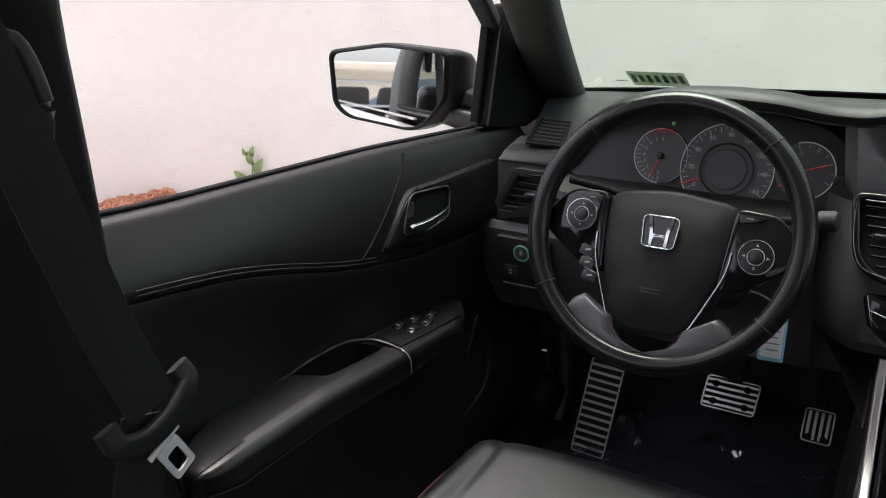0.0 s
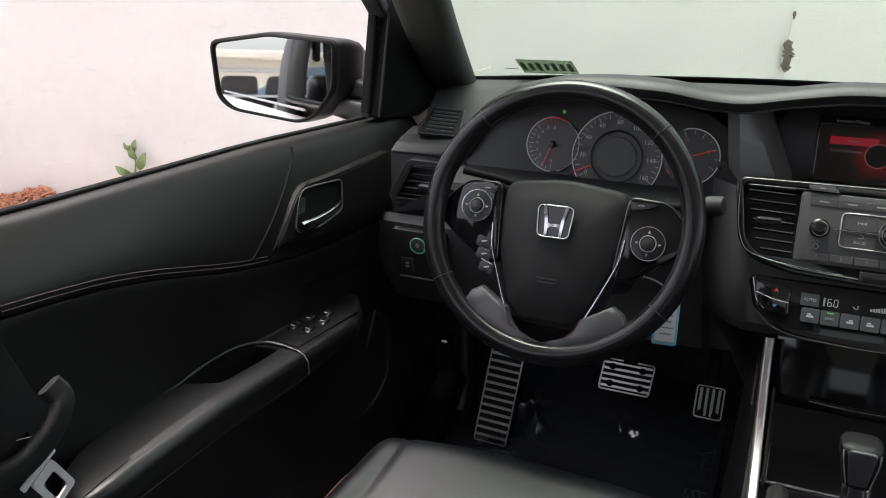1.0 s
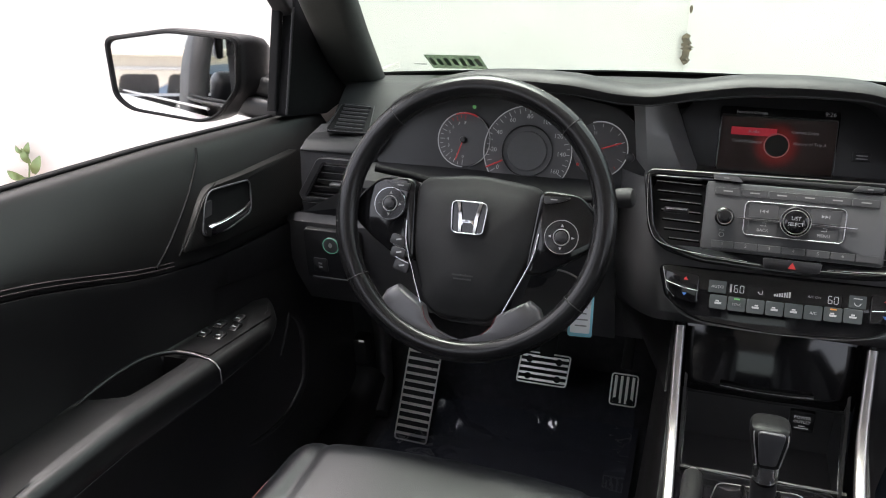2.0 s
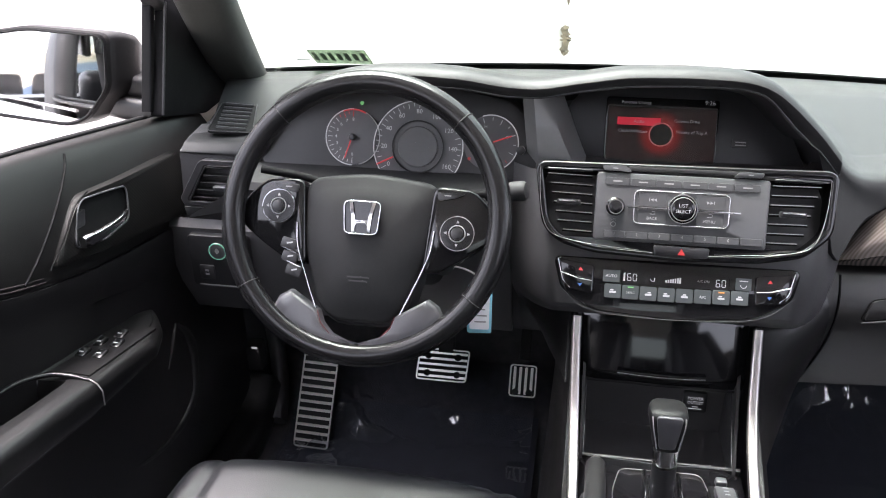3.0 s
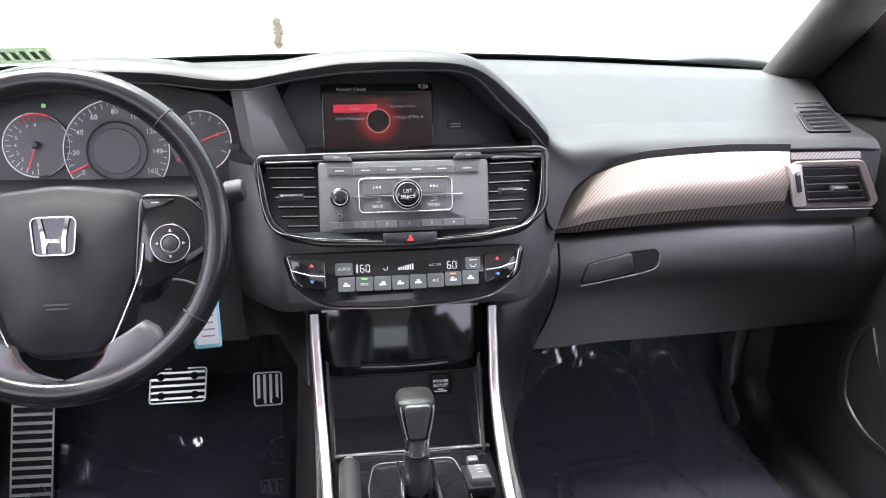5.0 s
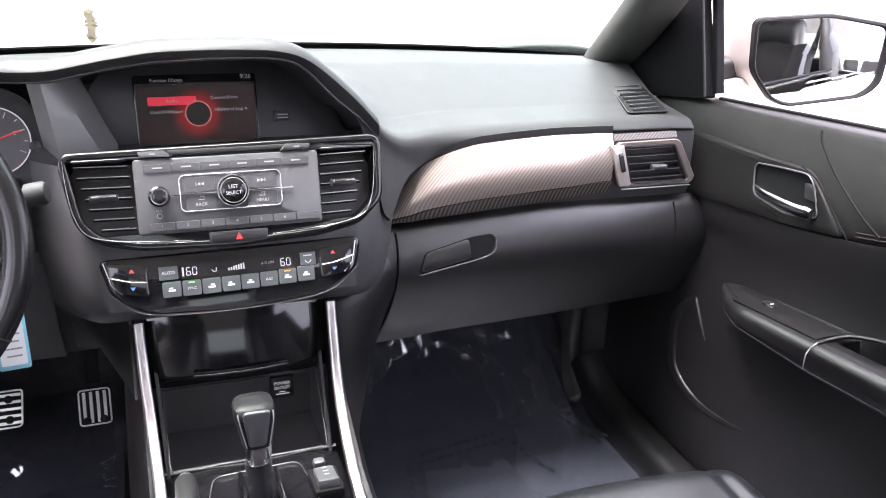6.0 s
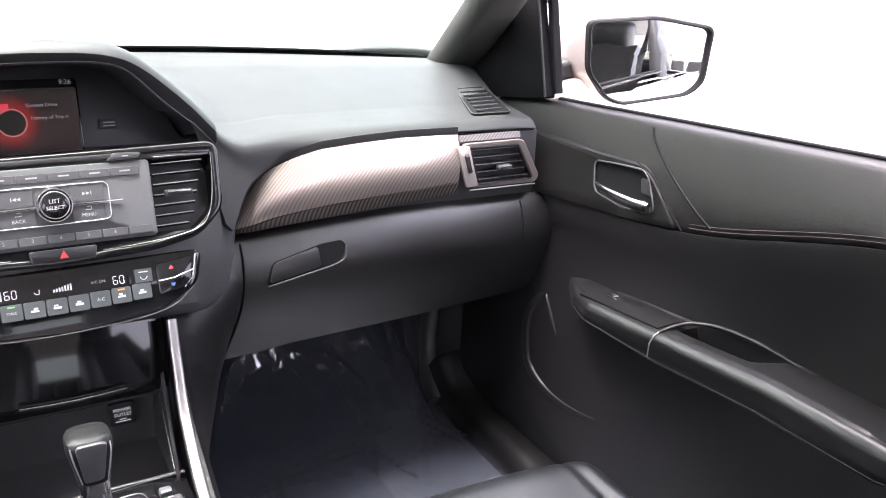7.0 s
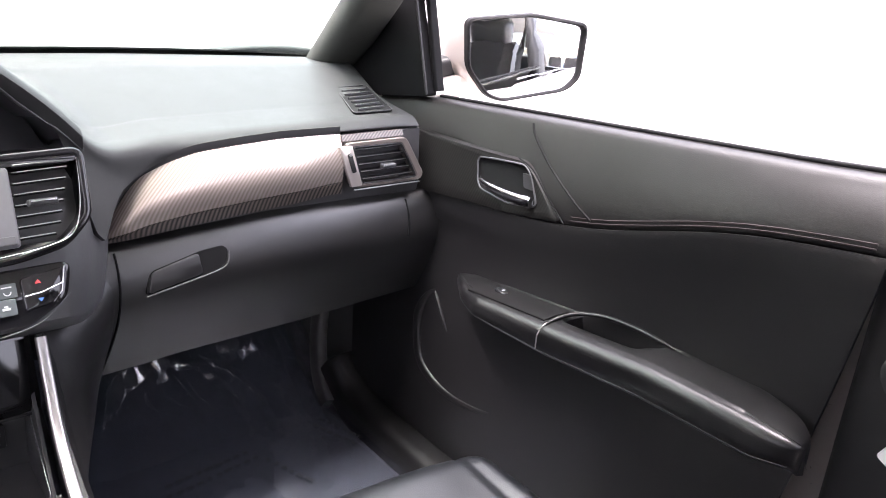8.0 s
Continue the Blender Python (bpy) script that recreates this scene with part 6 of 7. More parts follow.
hb_ = thing("parking_brake", (-0.076, -0.15, 0.56), "dark grey leather parking brake lever beside the gear gate", "parking brake")
grip = [(-0.0790, -0.012, 0.578), (-0.0793, -0.03, 0.580), (-0.0805, -0.08, 0.583), (-0.083, -0.15, 0.586), (-0.088, -0.24, 0.590)]
part("grip", sweep(smooth_path(grip, 6), rrect(0.025, 0.030, 0.011, n=5), scale=[0.80, 0.92, 0.98] + [1.0] * 22), LIP, hb_, "dark grey grip")
part("release_button", lathe([(0.0075, -0.004), (0.0080, 0.005), (0.0060, 0.0085), (0.002, 0.0095)], pose(-0.0790, -0.010, 0.580, -82), 20), SATIN, hb_, "bright release button")
part("boot", block((0.034, 0.20, 0.024), pose(-0.081, -0.15, 0.560), 0.01), RUBBER, hb_)
for nm, x, y, cat_label in (("seat_heater_switch", 0.0735, -0.038, "grey seat heater switch beside the gear gate"),):
    h = thing(nm, (x, y, 0.56), cat_label, "switch", "console switches")
    part("base", block((0.034, 0.05, 0.014), pose(x, y, 0.563, -4), 0.003), DEEP, h)
    tp = part("rocker", block((0.024, 0.036, 0.012), pose(x, y - 0.002, 0.573, -10), 0.003), RADIO, h, "dark grey rocker")
    if x > 0:
        for k in range(3):
            part("mark", block((0.006, 0.0022, 0.0003), pose(x, y + 0.008 - 0.008 * k, 0.5812 - 0.0014 * (0 - k) - 0.0018, -10)), WHITE_MARK, tp)
    part("glint_button", block((0.014, 0.012, 0.010), pose(x - 0.002, y + 0.028, 0.572), 0.003), BUTTON, h)
cupl = thing("cup_holder", (0.0, -0.27, 0.54), "round black cup holders in the console", "cup holder")
for x in (-0.045, 0.045):
    part("well", lathe([(0.030, 0.0), (0.036, 0.002), (0.040, 0.006), (0.036, 0.008), (0.033, 0.004)], pose(x, -0.30, 0.538), 28), SMOOTH, cupl)

# ---- kick panels and sills ----
for s, nm in ((-1, "kick_panel_left"), (1, "kick_panel_right")):
    rows = []
    for z in np.linspace(0.26, 0.80, 10):
        rows.append([(s * (0.742 - 0.018 * math.sin(math.pi * t) + 0.01 * math.sin(9 * t) * (1 - (z - 0.26) / 0.6)), 0.30 + 0.50 * t + 0.02 * math.sin(z * 7), z) for t in np.linspace(0, 1, 16)])
    solid(nm, skin(rows, 0.01), HARD, "black moulded kick panel beside the footwell", "trim", "structure")
    path = [(s * 0.715, y, z) for y, z in ((0.44, 0.37), (0.36, 0.315), (0.2, 0.30), (-0.2, 0.30), (-0.7, 0.30))]
    solid("sill_trim_left" if s < 0 else "sill_trim_right", sweep(smooth_path(path, 4), rrect(0.09, 0.085, 0.025)), DOOR_SKIN, "black plastic door sill trim", "trim", "structure")
    path = [(s * 0.665, 0.405, 0.305), (s * 0.675, 0.455, 0.345), (s * 0.690, 0.49, 0.40), (s * 0.702, 0.50, 0.47), (s * 0.712, 0.49, 0.56)]
    solid("kick_fold_left" if s < 0 else "kick_fold_right", sweep(smooth_path(path, 5), rrect(0.024, 0.040, 0.010), up=Vector((0, 1, 0))), HARD, "rounded fold in the black kick panel", "trim", "structure")
hr = thing("bonnet_release", (-0.70, 0.40, 0.46), "black bonnet release lever on the kick panel", "release lever")
part("lever", block((0.03, 0.035, 0.055), pose(-0.700, 0.41, 0.445, 8), 0.006), RUBBER, hr)
part("mark", block((0.010, 0.002, 0.004), pose(-0.695, 0.391, 0.468, 8)), WHITE_MARK, hr)

# ---- switches on the knee panel ----
kp_ = thing("knee_switches", (-0.66, 0.20, 0.74), "small black switch panel with a green eco button", "switch panel")
MK = plane((-0.66, 0.190, 0.725), -6)
part("switch_panel", plate(rrect(0.095, 0.085, 0.006, 0.012, 0.0), 0.012, MK, 0.002), SMOOTH, kp_)
eb = part("eco_button", lathe([(0.0135, 0.0), (0.0135, 0.003), (0.011, 0.004), (0.005, 0.0042)], at(MK, 0.0115, 0.019), 28), RADIO, kp_, "round eco button")
part("button_ring", ring(0.0130, 0.0009, at(MK, 0.0115, 0.019, 0.003), 28, 6), glow("green_ring", (0.25, 0.7, 0.5), 0.06), eb)
part("leaf_mark", plate(rounded([(0, 0.006), (0.004, 0), (0, -0.005), (-0.004, 0)][::-1], 0.002), 0.0003, at(MK, 0.0115, 0.020, 0.0046)), DIM_MARK, eb)
sb = button(kp_, MK, -0.010, -0.018, 0.024, 0.024, SMOOTH, "button", 0.002, 0.003)
for dy in (0.003, -0.003):
    part("mark", block((0.006, 0.0032, 0.0003), at(MK, -0.010, -0.018 + dy, 0.0023)), DIM_MARK, sb)
part("coin_slot", block((0.075, 0.003, 0.004), at(MK, 0.012, -0.041, 0.0005), 0.001), RADIO, kp_)

# ---- glovebox latch ----
ML_ = plane((-0.003, 0.1835, 0.7435), 14)
# Near-flush plate, coloured almost black for the shade inside the recess.
part("latch_recess", plate(rounded([(0.268, 0.000), (0.340, 0.0165), (0.370, 0.0185), (0.376, 0.012), (0.372, -0.006), (0.356, -0.0135), (0.258, -0.030)][::-1], 0.008), 0.012, at(ML_, 0, 0, -0.001), 0.002), DEEP, glove, "latch recess with its shade put into the colour")
part("latch_paddle", plate(rounded([(0.270, -0.001), (0.334, 0.0142), (0.337, -0.0140), (0.262, -0.0275)][::-1], 0.006), 0.005, at(ML_, 0, 0, 0.0012), 0.001), LID_SKIN, glove, "glovebox latch paddle")
part("latch_edge", sweep(smooth_path([(0.259, -0.0305, 0.002), (0.31, -0.0222, 0.002), (0.356, -0.0140, 0.002), (0.372, -0.0060, 0.002), (0.376, 0.010, 0.001)], 4), circle(0.0009, 6), ML_), HARD, glove)
for run in (((0.227, 0.96), (0.2268, 0.85), (0.2255, 0.7), (0.2215, 0.5), (0.214, 0.3), (0.205, 0.1)), ((0.675, 0.96), (0.673, 0.8), (0.670, 0.65))):
    pts = []
    for x, k in run:
        lo, t = lid_span(x)
        pts.append((x, lid_y(k) - 0.0008, lo + (t - lo) * k))
    part("glovebox_gap", sweep(smooth_path(pts, 4), rrect(0.0024, 0.004, 0.0008), up=Vector((0, 1, 0))), DEEP, dash, "gap beside the glovebox lid")

# ---- pedals ----
def pedal(name, M, w, h, bars, across, studs, label, taper=0.0):
    p = thing(name, M.translation, label, "pedal", "pedals")
    o = rounded([(-w / 2, -h / 2), (w / 2 - taper, -h / 2), (w / 2, h / 2), (-w / 2 + taper, h / 2)], 0.006)
    part("pad", plate(o, 0.010, M, 0.002), RUBBER, p, "black rubber pad")
    part("steel_frame", sweep([(x * 0.97, y * 0.97, 0.001) for x, y in o], rrect(0.0028, 0.003, 0.0008), M, True), BRUSHED, p, "brushed steel frame")
    for k in range(bars):
        t = (k + 0.5) / bars - 0.5
        if across:
            part("steel_bar", block((w * 0.90, h / bars * (0.34 if bars > 8 else 0.40), 0.003), at(M, taper * t * 0.5, t * h * 0.92, 0.001), 0.0008, 1), BRUSHED, p)
        else:
            part("steel_bar", block((w / bars * 0.42, h * 0.86, 0.003), at(M, t * w * 0.86, 0, 0.001), 0.0008, 1), BRUSHED, p)
    for x, y in studs:
        part("stud", lathe([(0.0062, 0.0), (0.0062, 0.004), (0.004, 0.0055)], at(M, x * w, y * h, 0.001), 14), RUBBER, p, "rubber stud")
    return p
pb = pedal("brake_pedal", plane((-0.348, 0.430, 0.447), 29), 0.098, 0.058, 5, True, ((-0.28, 0.26), (0.28, 0.26), (-0.28, -0.28), (0.28, -0.28)), "brushed steel and rubber brake pedal", 0.004)
part("arm", sweep([(-0.345, 0.442, 0.46), (-0.34, 0.50, 0.60), (-0.33, 0.52, 0.74)], rrect(0.012, 0.03, 0.004), up=Vector((1, 0, 0))), RUBBER, pb, "pedal arm")
pg = pedal("accelerator_pedal", plane((-0.203, 0.468, 0.407), 31), 0.049, 0.059, 4, False, ((-0.26, -0.36), (0.26, -0.36)), "brushed steel and rubber accelerator pedal")
part("arm", sweep([(-0.203, 0.49, 0.44), (-0.20, 0.54, 0.56), (-0.20, 0.55, 0.70)], rrect(0.010, 0.02, 0.004), up=Vector((1, 0, 0))), RUBBER, pg, "pedal arm")
pedal("foot_rest", plane((-0.578, 0.385, 0.378), 24) @ pose(0, 0, 0, 0, 0, -1.5), 0.070, 0.188, 12, True, (), "brushed steel foot rest beside the pedals", 0.004)

# ---- floor mats and plastic film ----
def floor_z(y):
    """The carpet's height, its bends eased."""
    return sum(float(np.interp(y + o, [-0.6, 0.42, 0.52, 0.66, 0.78], [0.270, 0.275, 0.32, 0.45, 0.62])) for o in (-0.02, -0.01, 0.0, 0.01, 0.02)) / 5
MAT = surface("dark_blue_grey_mat", (0.066, 0.070, 0.083), 0.9, var=0.2, scale=40, bump=0.6, bscale=900)
for nm, x0, x1 in (("passenger_mat", 0.19, 0.66), ("driver_mat", -0.64, -0.17)):
    rows = [[(x, y, floor_z(y) + 0.014) for x in np.linspace(x0, x1, 8)] for y in np.linspace(-0.05, 0.62 if x0 > 0 else 0.485, 14)]
    tagged(finish(nm, skin(rows, 0.008), MAT), "dark blue-grey carpet floor mat", "floor mat", "floor mats")
def film_sheet(name, x0, x1, y0, y1, swells, creases, seed, label, nx=230, ny=230):
    """Clear protective film: nearly flat, with broad swells (x, y, reach, height) and sharp creases along curved runs (height, run)."""
    runs = [(high, [Vector((a, b)) for a, b in smooth2(run, 3)]) for high, run in creases]
    rows = []
    for j in range(ny + 1):
        y = y0 + (y1 - y0) * j / ny
        row = []
        for i in range(nx + 1):
            x = x0 + (x1 - x0) * i / nx
            h = 0.0005 * noise.noise(Vector((x * 14, y * 9, seed))) + 0.00015 * noise.noise(Vector((x * 55, y * 30, seed)))
            for cx, cy, reach, high in swells:
                w = math.exp(-((x - cx) ** 2 + (y - cy) ** 2) / reach ** 2)
                h += high * w * (1 + 0.4 * (1 - abs(noise.noise(Vector((x * 24 + y * 9, y * 15 - x * 6, seed + 3))))) ** 7)
            far = max(0.0, min(1.0, (y - y0 - 0.58 * (y1 - y0)) / (0.22 * (y1 - y0))))
            h += 0.0050 * far * (1 - abs(noise.noise(Vector((x * 5 + y * 2, y * 14 - x * 4, seed + 7))))) ** 6 + 0.0007 * far * (1 - abs(noise.noise(Vector((x * 14, y * 34 + x * 7, seed + 11))))) ** 6
            p = Vector((x, y))
            for high, run in runs:
                if not (min(q.x for q in (run[0], run[-1], run[len(run) // 2])) - 0.08 < x < max(q.x for q in (run[0], run[-1], run[len(run) // 2])) + 0.08):
                    continue
                best, along = 9.0, 0.0
                for k in range(len(run) - 1):
                    a, d = run[k], run[k + 1] - run[k]
                    t = max(0.0, min(1.0, (p - a).dot(d) / max(1e-9, d.length_squared)))
                    e = (p - a - d * t).length
                    if e < best:
                        best, along = e, (k + t) / (len(run) - 1)
                if best < 0.05:
                    h += high * (0.25 + 0.75 * math.sin(math.pi * min(1.0, along + 0.12))) * (math.exp(-best / 0.0075) - 0.22 * math.exp(-((best - 0.022) / 0.010) ** 2)) * (0.75 + 0.5 * noise.noise(Vector((x * 60, y * 60, seed)))) + 0.12 * high * math.exp(-best / 0.016) * (1 - 2 * abs(noise.noise(Vector((x * 36, y * 42, seed + 2)))))
            slack = 0.035 * abs(noise.noise(Vector((x * 6, 0.3, seed)))) + 0.015 * abs(noise.noise(Vector((x * 21, y * 8, seed + 1))))
            row.append((x, y, max(floor_z(y), 0.4 * floor_z(y) + 0.6 * floor_z(y + slack)) + 0.028 + h))
        rows.append(row)
    return tagged(finish(name, skin(rows), FILM), label, "protective film", "floor films")
film_r = film_sheet("floor_film", 0.175, 0.70, 0.02, 0.66, ((0.42, 0.52, 0.10, 0.007), (0.30, 0.53, 0.06, 0.005), (0.60, 0.47, 0.06, 0.005)), (
    (0.028, ((0.268, 0.485), (0.300, 0.533), (0.345, 0.552), (0.395, 0.555), (0.440, 0.550))), (0.012, ((0.390, 0.552), (0.412, 0.530), (0.426, 0.500), (0.430, 0.465))),
    (0.020, ((0.470, 0.548), (0.510, 0.516), (0.533, 0.477), (0.537, 0.437), (0.528, 0.385))), (0.011, ((0.452, 0.545), (0.484, 0.518), (0.497, 0.485), (0.492, 0.44))),
    (0.022, ((0.650, 0.510), (0.642, 0.445), (0.634, 0.375), (0.630, 0.325))), (0.010, ((0.365, 0.535), (0.346, 0.505), (0.340, 0.455))),
    (0.014, ((0.490, 0.565), (0.555, 0.556), (0.620, 0.535))), (0.010, ((0.215, 0.545), (0.265, 0.565), (0.320, 0.575)))), 4.0, "clear wrinkled plastic film over the passenger floor mat")
film_sheet("floor_film", -0.64, -0.18, 0.10, 0.56, ((-0.53, 0.42, 0.06, 0.012), (-0.34, 0.45, 0.05, 0.006)), (
    (0.018, ((-0.590, 0.310), (-0.563, 0.363), (-0.553, 0.43))), (0.026, ((-0.556, 0.425), (-0.530, 0.432), (-0.500, 0.398), (-0.462, 0.393))),
    (0.016, ((-0.545, 0.392), (-0.537, 0.352), (-0.552, 0.330))), (0.024, ((-0.570, 0.495), (-0.558, 0.473), (-0.550, 0.445))),
    (0.014, ((-0.630, 0.432), (-0.596, 0.416), (-0.572, 0.400))), (0.012, ((-0.372, 0.468), (-0.350, 0.436))), (0.012, ((-0.346, 0.458), (-0.318, 0.444), (-0.305, 0.446)))), 9.0, "clear crumpled plastic film over the driver's floor mat", 200, 200)
PRINT = surface("dark_print", (0.026, 0.027, 0.033), 0.7)
rng = random.Random(5)
for cx, cy, rz, n in ((0.40, 0.335, 8, 9), (0.40, 0.310, 8, 10), (0.28, 0.27, 80, 5), (0.30, 0.26, 80, 5), (0.50, 0.27, 110, 6), (0.64, 0.33, 110, 6), (0.62, 0.32, 110, 6)):
    for k in range(n):
        w = rng.uniform(0.008, 0.016)
        part("print_bar", block((w, 0.007, 0.0002), pose(cx, cy, floor_z(cy) + 0.0302, 0, 0, rz) @ pose((k - n / 2) * 0.018, rng.uniform(-0.001, 0.001), 0)), PRINT, film_r, "dark blurred print")

# ---- seat details ----
def seat_trim(seat_ob, cx, front, dz):
    for s in (-1, 1):
        for a, r, mat, nm, lift in ((0.68, 0.0020, DEEP, "seam", -0.006), (0.875, 0.0008, STITCH, "red_stitching", 0.0006), (0.90, 0.0008, STITCH, "red_stitching", 0.0006)):
            pts = []
            for t in (0.0, 0.03, 0.07, 0.12, 0.2, 0.35, 0.6, 0.9):
                z = seat_z(a, t)
                pts.append((cx + s * 0.250 * a * (1 - 0.12 * (1 - min(1, t / 0.15)) ** 2), front - 0.55 * t + 0.01 * (1 - a), z + dz + lift))
            part(nm, sweep(smooth_path(pts, 4), circle(r, 6)), mat, seat_ob)
seat_trim(SEAT_L, -0.360, -0.047, -0.008)
seat_trim(SEAT_R, 0.354, -0.097, -0.036)

# ---- seat belts ----
def seat_belt(name, s, label, dy=0.0):
    b = thing(name, (s * 0.66, -0.6 + dy, 0.5), label, "seat belt", "seat belts")
    strap = [(s * 0.655, -0.66 + dy, 1.26), (s * 0.655, -0.625 + dy, 1.12), (s * 0.652, -0.575 + dy, 0.93), (s * 0.648, -0.545 + dy, 0.835)]
    part("strap", sweep(smooth_path(strap, 6), rrect(0.047, 0.0016, 0.0006), up=Vector((s, 0.25, 0))), BELT, b, "black woven strap")
    part("lap_strap", sweep(smooth_path([(s * 0.652, -0.548 + dy, 0.83), (s * 0.675, -0.58 + dy, 0.65), (s * 0.70, -0.60 + dy, 0.42)], 6), rrect(0.047, 0.0016, 0.0006), up=Vector((s, 0.25, 0))), BELT, b)
    part("anchor_loop", sweep(smooth_path([(s * 0.668, -0.635 + dy, 1.15), (s * 0.664, -0.602 + dy, 1.155), (s * 0.662, -0.588 + dy, 1.11), (s * 0.664, -0.592 + dy, 1.075)], 5), rrect(0.016, 0.014, 0.005)), SMOOTH, b, "black anchor loop")
    part("anchor_cover", block((0.02, 0.07, 0.10), pose(s * 0.685, -0.635 + dy, 1.12, -8), 0.008), SMOOTH, b)
    # tongue: a curved plastic grip with a plated blade
    grip = [(s * 0.650, -0.592 + dy, 0.838), (s * 0.643, -0.586 + dy, 0.820), (s * 0.640, -0.560 + dy, 0.815), (s * 0.640, -0.530 + dy, 0.826), (s * 0.643, -0.508 + dy, 0.845), (s * 0.650, -0.512 + dy, 0.862)]
    t = part("tongue_grip", sweep(smooth_path(grip, 5), rrect(0.022, 0.012, 0.005), up=Vector((s, 0, 0))), RUBBER, b, "black tongue grip")
    X = Matrix(((0, 0, -s, s * 0.640), (1, 0, 0, -0.541 + dy), (0, 1, 0, 0.796), (0, 0, 0, 1))) @ pose(0, 0, 0, 0, 0, 28)
    o, h = rrect(0.026, 0.040, 0.004, 0, -0.016), rrect(0.0145, 0.024, 0.003, 0, -0.018)
    bm = bmesh.new()
    L = [[bm.verts.new(X @ Vector((x, y, z))) for x, y in q] for q, z in ((o, 0.0012), (h, 0.0012), (h, -0.0012), (o, -0.0012))]
    n = len(o)
    for a_, b_ in ((0, 1), (1, 2), (2, 3), (3, 0)):
        for i in range(n):
            bm.faces.new((L[a_][i], L[a_][(i + 1) % n], L[b_][(i + 1) % n], L[b_][i]))
    part("tongue_blade", bm, PLATED, t, "plated tongue blade with a slot")
    part("blade_shoulder", block((0.040, 0.006, 0.003), X @ pose(0, 0.008, 0), 0.001), PLATED, t)
    return b
seat_belt("driver_belt", -1, "black seat belt with a plated tongue on the centre pillar")
seat_belt("passenger_belt", 1, "black seat belt with a plated tongue on the centre pillar", -0.055)

# ---- windscreen sticker, wiper ----
st = thing("window_sticker", (-0.57, 0.60, 0.96), "grey-green sticker strip at the foot of the windscreen", "sticker")
MT = plane((-0.570, 0.592, 0.972), -58) @ pose(0, 0, 0, 0, 0, 3)
STICK = clear("sticker_film", (0.47, 0.54, 0.45), 0.3, 0.1)
STICK_MARK = surface("faded_green_print", (0.11, 0.13, 0.10), 0.6)
part("strip", plate(rrect(0.110, 0.060, 0.002), 0.0006, MT), STICK, st)
for k in range(7):
    part("mark", block((0.0085, 0.034 - 0.005 * (k % 2), 0.0004), at(MT, -0.046 + 0.0152 * k, 0.002, 0.0004)), STICK_MARK, st)
    if k < 6:
        part("edge_dot", block((0.003, 0.004, 0.0004), at(MT, -0.064 - 0.0045 * k, -0.012, 0.0002)), RUBBER, st)
wp = thing("wiper", (0.62, 0.74, 0.94), "black windscreen wiper resting at the cowl", "wiper")
part("arm", sweep(smooth_path([(0.54, 0.75, 0.920), (0.62, 0.76, 0.929), (0.70, 0.76, 0.932), (0.77, 0.75, 0.930), (0.83, 0.74, 0.922)], 6), rrect(0.034, 0.014, 0.005)), RUBBER, wp, "dark wiper arm")
part("blade", sweep(smooth_path([(0.50, 0.73, 0.916), (0.62, 0.735, 0.921), (0.82, 0.72, 0.917)], 6), rrect(0.012, 0.012, 0.004)), RUBBER, wp, "rubber blade")
rows = [[(x, 0.715 + dy - 0.10 * (x / 0.8) ** 2, 0.945 - dz - 0.02 * (x / 0.8) ** 2) for x in np.linspace(-0.84, 0.84, 15)] for dy, dz in ((0.0, 0.0), (0.05, 0.02), (0.2, 0.03))]
solid("cowl", skin(rows, 0.006), DEEP, "black plastic cowl ahead of the windscreen", "trim", "structure")

# ---- outside, by the wall ----
WN = Vector((-WALL_DIR.y, WALL_DIR.x))
def on_wall(s_, z, off=0.0):
    p = CORNER + WALL_DIR * s_ + WN * off
    return Vector((p.x, p.y, z))
rows = []
for i in range(60):
    s_ = 2.6 + 2.6 * i / 59
    hgt = 0.015 + 0.11 * math.exp(-((s_ - 3.29) / 0.13) ** 2) + 0.085 * math.exp(-((s_ - 3.52) / 0.18) ** 2)
    rows.append([on_wall(s_, max(0.001, hgt * (1 - t) ** 0.8 * (1 + 0.35 * noise.noise(Vector((s_ * 9, t * 4, 1))))), 0.005 + 0.45 * t) for t in (0, 0.1, 0.2, 0.35, 0.5, 0.7, 1.0)])
tagged(finish("mulch_bed", skin(rows, 0.004), MULCH), "reddish wood mulch heaped against the wall", "mulch", "", "stuff")
bm = bmesh.new()
rng = random.Random(3)
for k in range(700):
    s_ = rng.gauss(3.40, 0.26)
    t = abs(rng.gauss(0, 0.22))
    hgt = 0.015 + 0.11 * math.exp(-((s_ - 3.29) / 0.13) ** 2) + 0.085 * math.exp(-((s_ - 3.52) / 0.18) ** 2)
    p = on_wall(s_, hgt * (1 - min(1, t)) ** 0.8 + 0.006, 0.01 + 0.45 * min(1, t))
    block((rng.uniform(0.02, 0.06), rng.uniform(0.006, 0.014), 0.006), Matrix.Translation(p) @ Euler((rng.uniform(-0.6, 0.6), rng.uniform(-0.6, 0.6), rng.uniform(0, 6.3))).to_matrix().to_4x4(), bm=bm)
tagged(finish("mulch_chips", bm, MULCH), "loose reddish wood chips on the mulch bed", "mulch", "", "stuff")
weed = thing("weed", on_wall(2.876, 0.0, 0.03), "small green weed growing at the foot of the wall", "plant")
part("stem", sweep(smooth_path([on_wall(2.88, 0.0, 0.04), on_wall(2.875, 0.16, 0.03), on_wall(2.86, 0.26, 0.02), on_wall(2.858, 0.345, 0.02)], 5), circle(0.004, 6)), LEAF, weed)
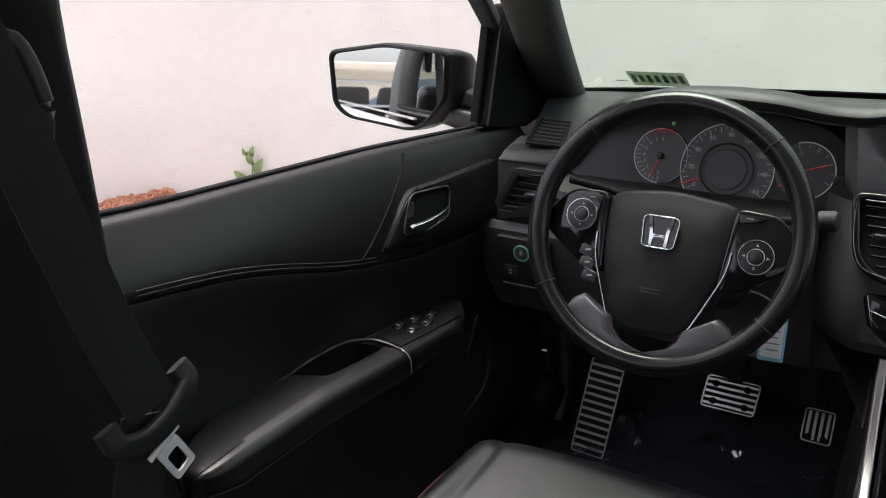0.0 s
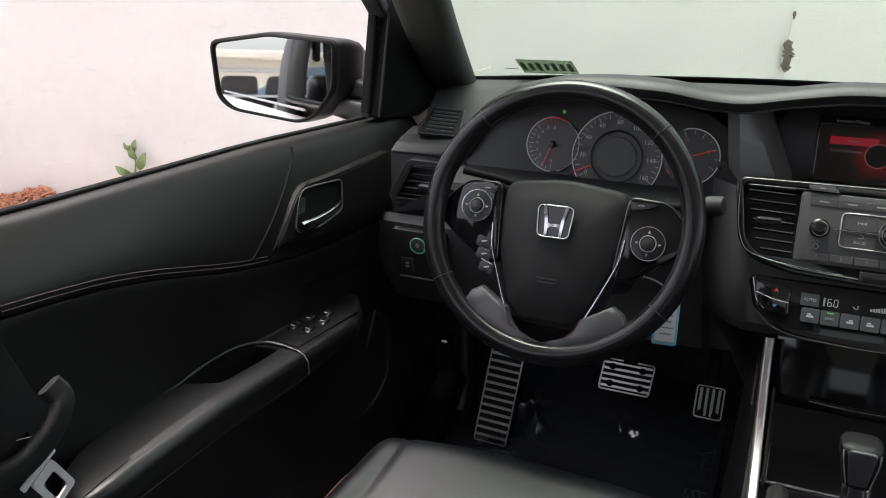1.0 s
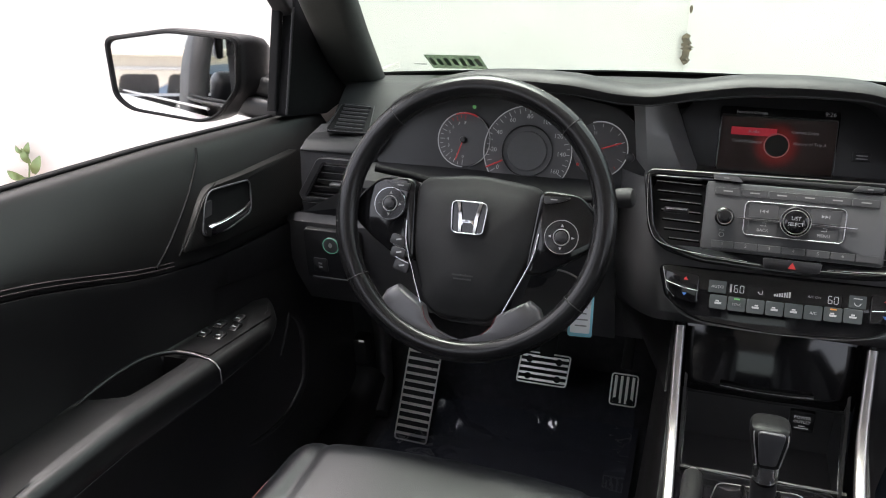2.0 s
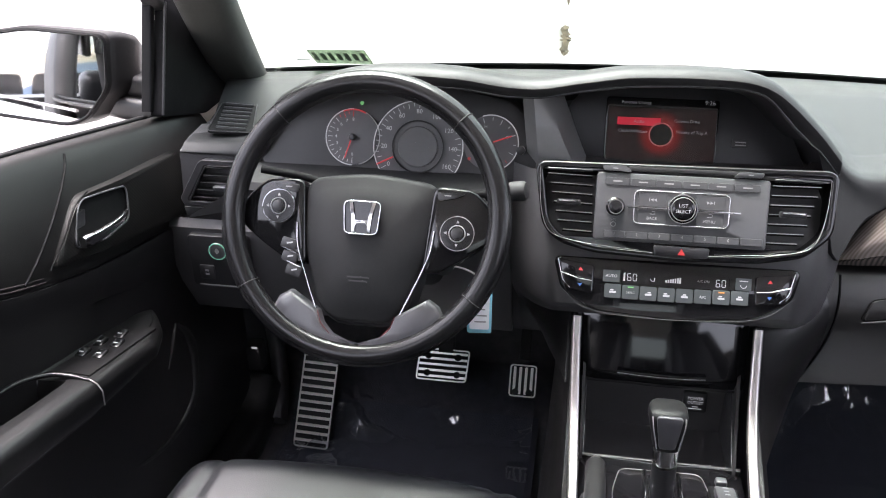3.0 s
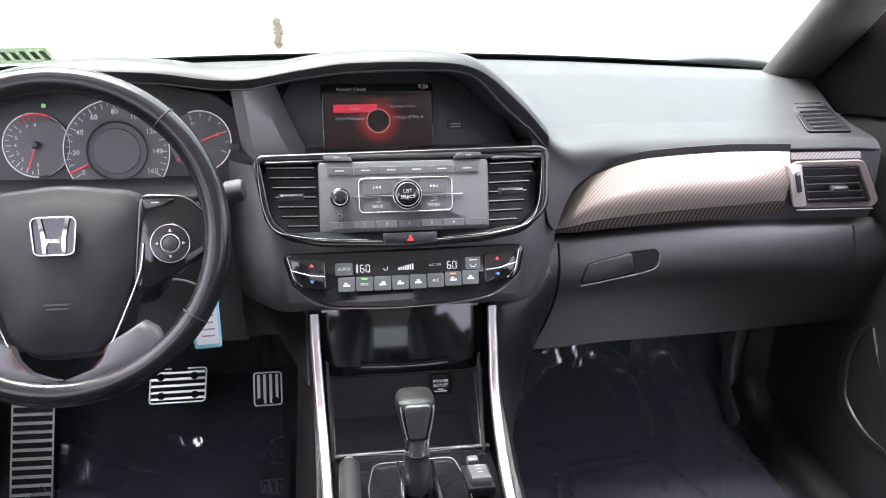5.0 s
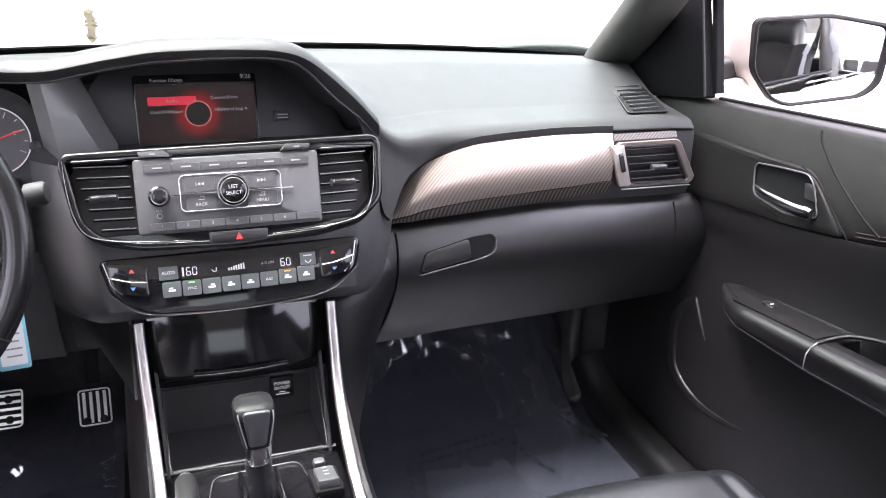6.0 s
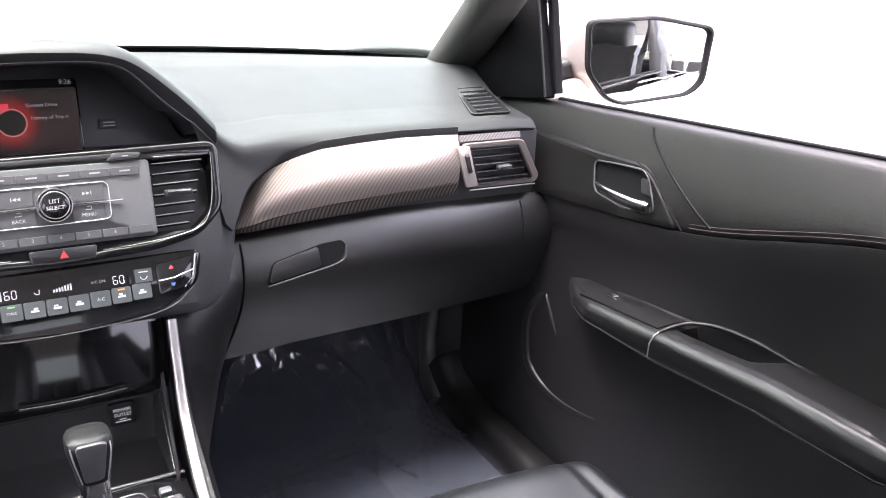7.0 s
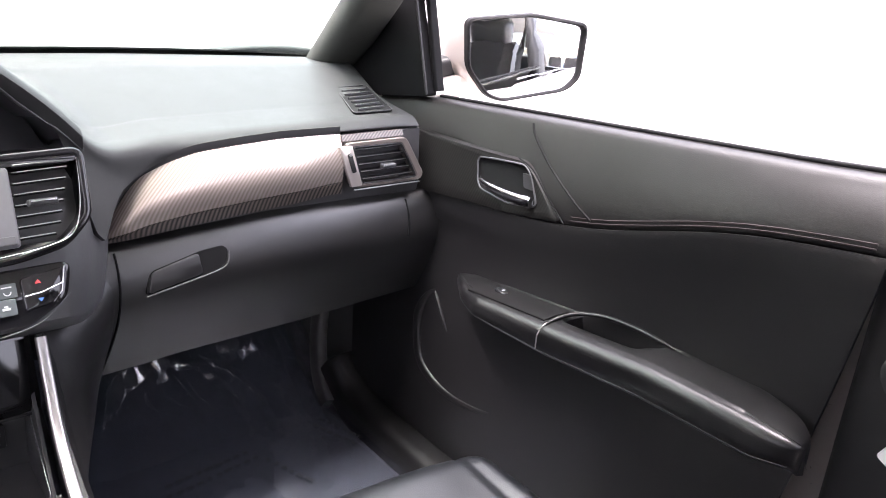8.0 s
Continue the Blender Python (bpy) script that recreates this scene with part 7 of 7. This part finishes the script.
for s_, z, tilt, L, wd in ((2.915, 0.232, 150, 0.075, 0.035), (2.825, 0.272, 65, 0.085, 0.04), (2.862, 0.312, 110, 0.07, 0.032), (2.848, 0.345, 80, 0.05, 0.026), (2.882, 0.34, 130, 0.045, 0.02), (2.89, 0.21, 20, 0.05, 0.025)):
    o = on_wall(s_, z, 0.03)
    ax = -WALL_DIR * math.cos(radians(tilt))
    d = Vector((ax.x, ax.y, math.sin(radians(tilt))))
    sd = d.cross(Vector((WN.x, WN.y, 0)))
    rows = []
    for t in np.linspace(0, 1, 8):
        w = wd * math.sin(math.pi * min(0.98, t * 0.9 + 0.08)) ** 0.8 * 0.5
        c = o + d * L * (t - 0.5) + Vector((WN.x, WN.y, 0)) * 0.02 * math.sin(math.pi * t)
        rows.append([c - sd * w, c + Vector((WN.x, WN.y, 0)) * -0.004, c + sd * w])
    part("leaf", skin(rows, 0.0008), LEAF, weed)
RUST = surface("bare_brown_render", (0.13, 0.10, 0.07), 0.9, var=0.4, scale=30)
bm = bmesh.new()
rng = random.Random(8)
pts = []
for k in range(22):
    t = k / 21
    z = 0.760 - 0.125 * t
    pts.append((z, 0.005 + 0.011 * math.sin(math.pi * min(1, t * 1.1)) * rng.uniform(0.6, 1.2), rng.uniform(-0.008, 0.012)))
rows = []
for z, w, o in pts:
    rows.append([(CORNER.x + o - w, CORNER.y - w * 0.97 * 0.9 - 0.012, z), (CORNER.x + o - w * 0.4, CORNER.y - 0.020 - w * 0.4, z), (CORNER.x + o, CORNER.y - 0.024, z), (CORNER.x + o + w * 0.6, CORNER.y - 0.012, z)])
tagged(finish("chipped_corner", skin(rows, 0.01), RUST), "brown chipped patch in the wall corner", "wall damage", "", "structure")
rows = [[(CORNER.x + 0.01 + dx, CORNER.y - 0.016, z) for dx in (-0.010 * w, 0.0, 0.010 * w)] for z, w in ((0.885, 0.2), (0.875, 0.8), (0.86, 0.5), (0.85, 0.1))]
tagged(finish("chipped_spot", skin(rows, 0.008), RUST), "small brown chip in the wall corner", "wall damage", "", "structure")

# ---- behind the car: seen in the mirrors ----
def parked_car(name, x, y, rz, paint, label, L=4.6, H=1.7):
    c = thing(name, (x, y, 0.0), label, "car", "parked cars")
    M = pose(x, y, 0, 0, 0, rz)
    prof = rounded([(-L / 2, 0.35), (-L / 2, 0.95), (-L / 2 + 0.95, 1.08), (-L / 2 + 1.6, H), (L / 2 - 0.7, H), (L / 2 - 0.1, 1.05), (L / 2, 0.9), (L / 2, 0.35)], 0.18)
    part("body", plate(prof[::-1], 1.76, M @ pose(0, -0.88, 0, 90, 0, 0), 0.12, 3), paint, c, "painted body")
    for sy in (-1, 1):
        for a, b in ((-L / 2 + 1.35, -0.15), (-0.08, 1.1), (1.16, L / 2 - 0.75)):
            part("side_window", plate(rounded([(a, 1.10), (b, 1.10), (b - 0.04, H - 0.1), (a + 0.28 * (a < -0.5), H - 0.1)], 0.06), 0.02, M @ (pose(0, -0.885, 0, 90) if sy < 0 else pose(0, 0.885, 0, 90, 0, 180))), GLOSS, c, "dark side window")
        for wx in (-L / 2 + 0.85, L / 2 - 0.85):
            ty = part("wheel", lathe([(0.20, 0.0), (0.33, 0.02), (0.345, 0.10), (0.33, 0.20), (0.20, 0.21)], M @ pose(wx, sy * 0.90, 0.345, 90 * sy) @ pose(0, 0, -0.02), 28), RUBBER, c, "black tyre")
            part("rim", lathe([(0.02, -0.012), (0.19, -0.006), (0.215, 0.02), (0.2, 0.05)], M @ pose(wx, sy * 0.90, 0.345, 90 * sy) @ pose(0, 0, 0.19), 24), SATIN, ty)
    return c
BLUEGREY = surface("blue_grey_paint", (0.10, 0.14, 0.20), 0.3, 0.4, var=0.03, coat=0.8)
PALE = surface("silver_paint", (0.6, 0.61, 0.62), 0.3, 0.4, var=0.03, coat=0.8)
parked_car("parked_wagon", 1.2, -7.9, 3, BLUEGREY, "blue-grey parked wagon behind the car", 4.6, 1.42)
parked_car("parked_suv", -4.2, -7.9, 2, PALE, "silver parked sport utility vehicle")
parked_car("parked_sedan", 4.4, -15.0, 96, PALE, "silver parked sedan far behind the car", 4.5, 1.45)
bl = thing("low_building", (4, -30, 0), "beige low building with a flat roof and cornice", "building")
BEIGE = surface("beige_render", (0.42, 0.385, 0.33), 0.9, var=0.06, scale=2)
part("wall", block((60, 6, 3.1), pose(4, -33, 1.55), 0.02, 1), BEIGE, bl, "beige rendered wall")
part("cornice", block((60.4, 0.5, 0.3), pose(4, -29.9, 3.1), 0.05, 1), BEIGE, bl)
part("fascia_band", block((60.2, 0.1, 0.12), pose(4, -29.97, 2.55), 0.02, 1), DIM_MARK, bl)
for k in range(5):
    part("window", plate(rrect(2.0, 1.0, 0.02), 0.05, pose(-20 + 10.4 * k, -29.97, 1.2, 90, 0, 180)), GLOSS, bl, "dark window")
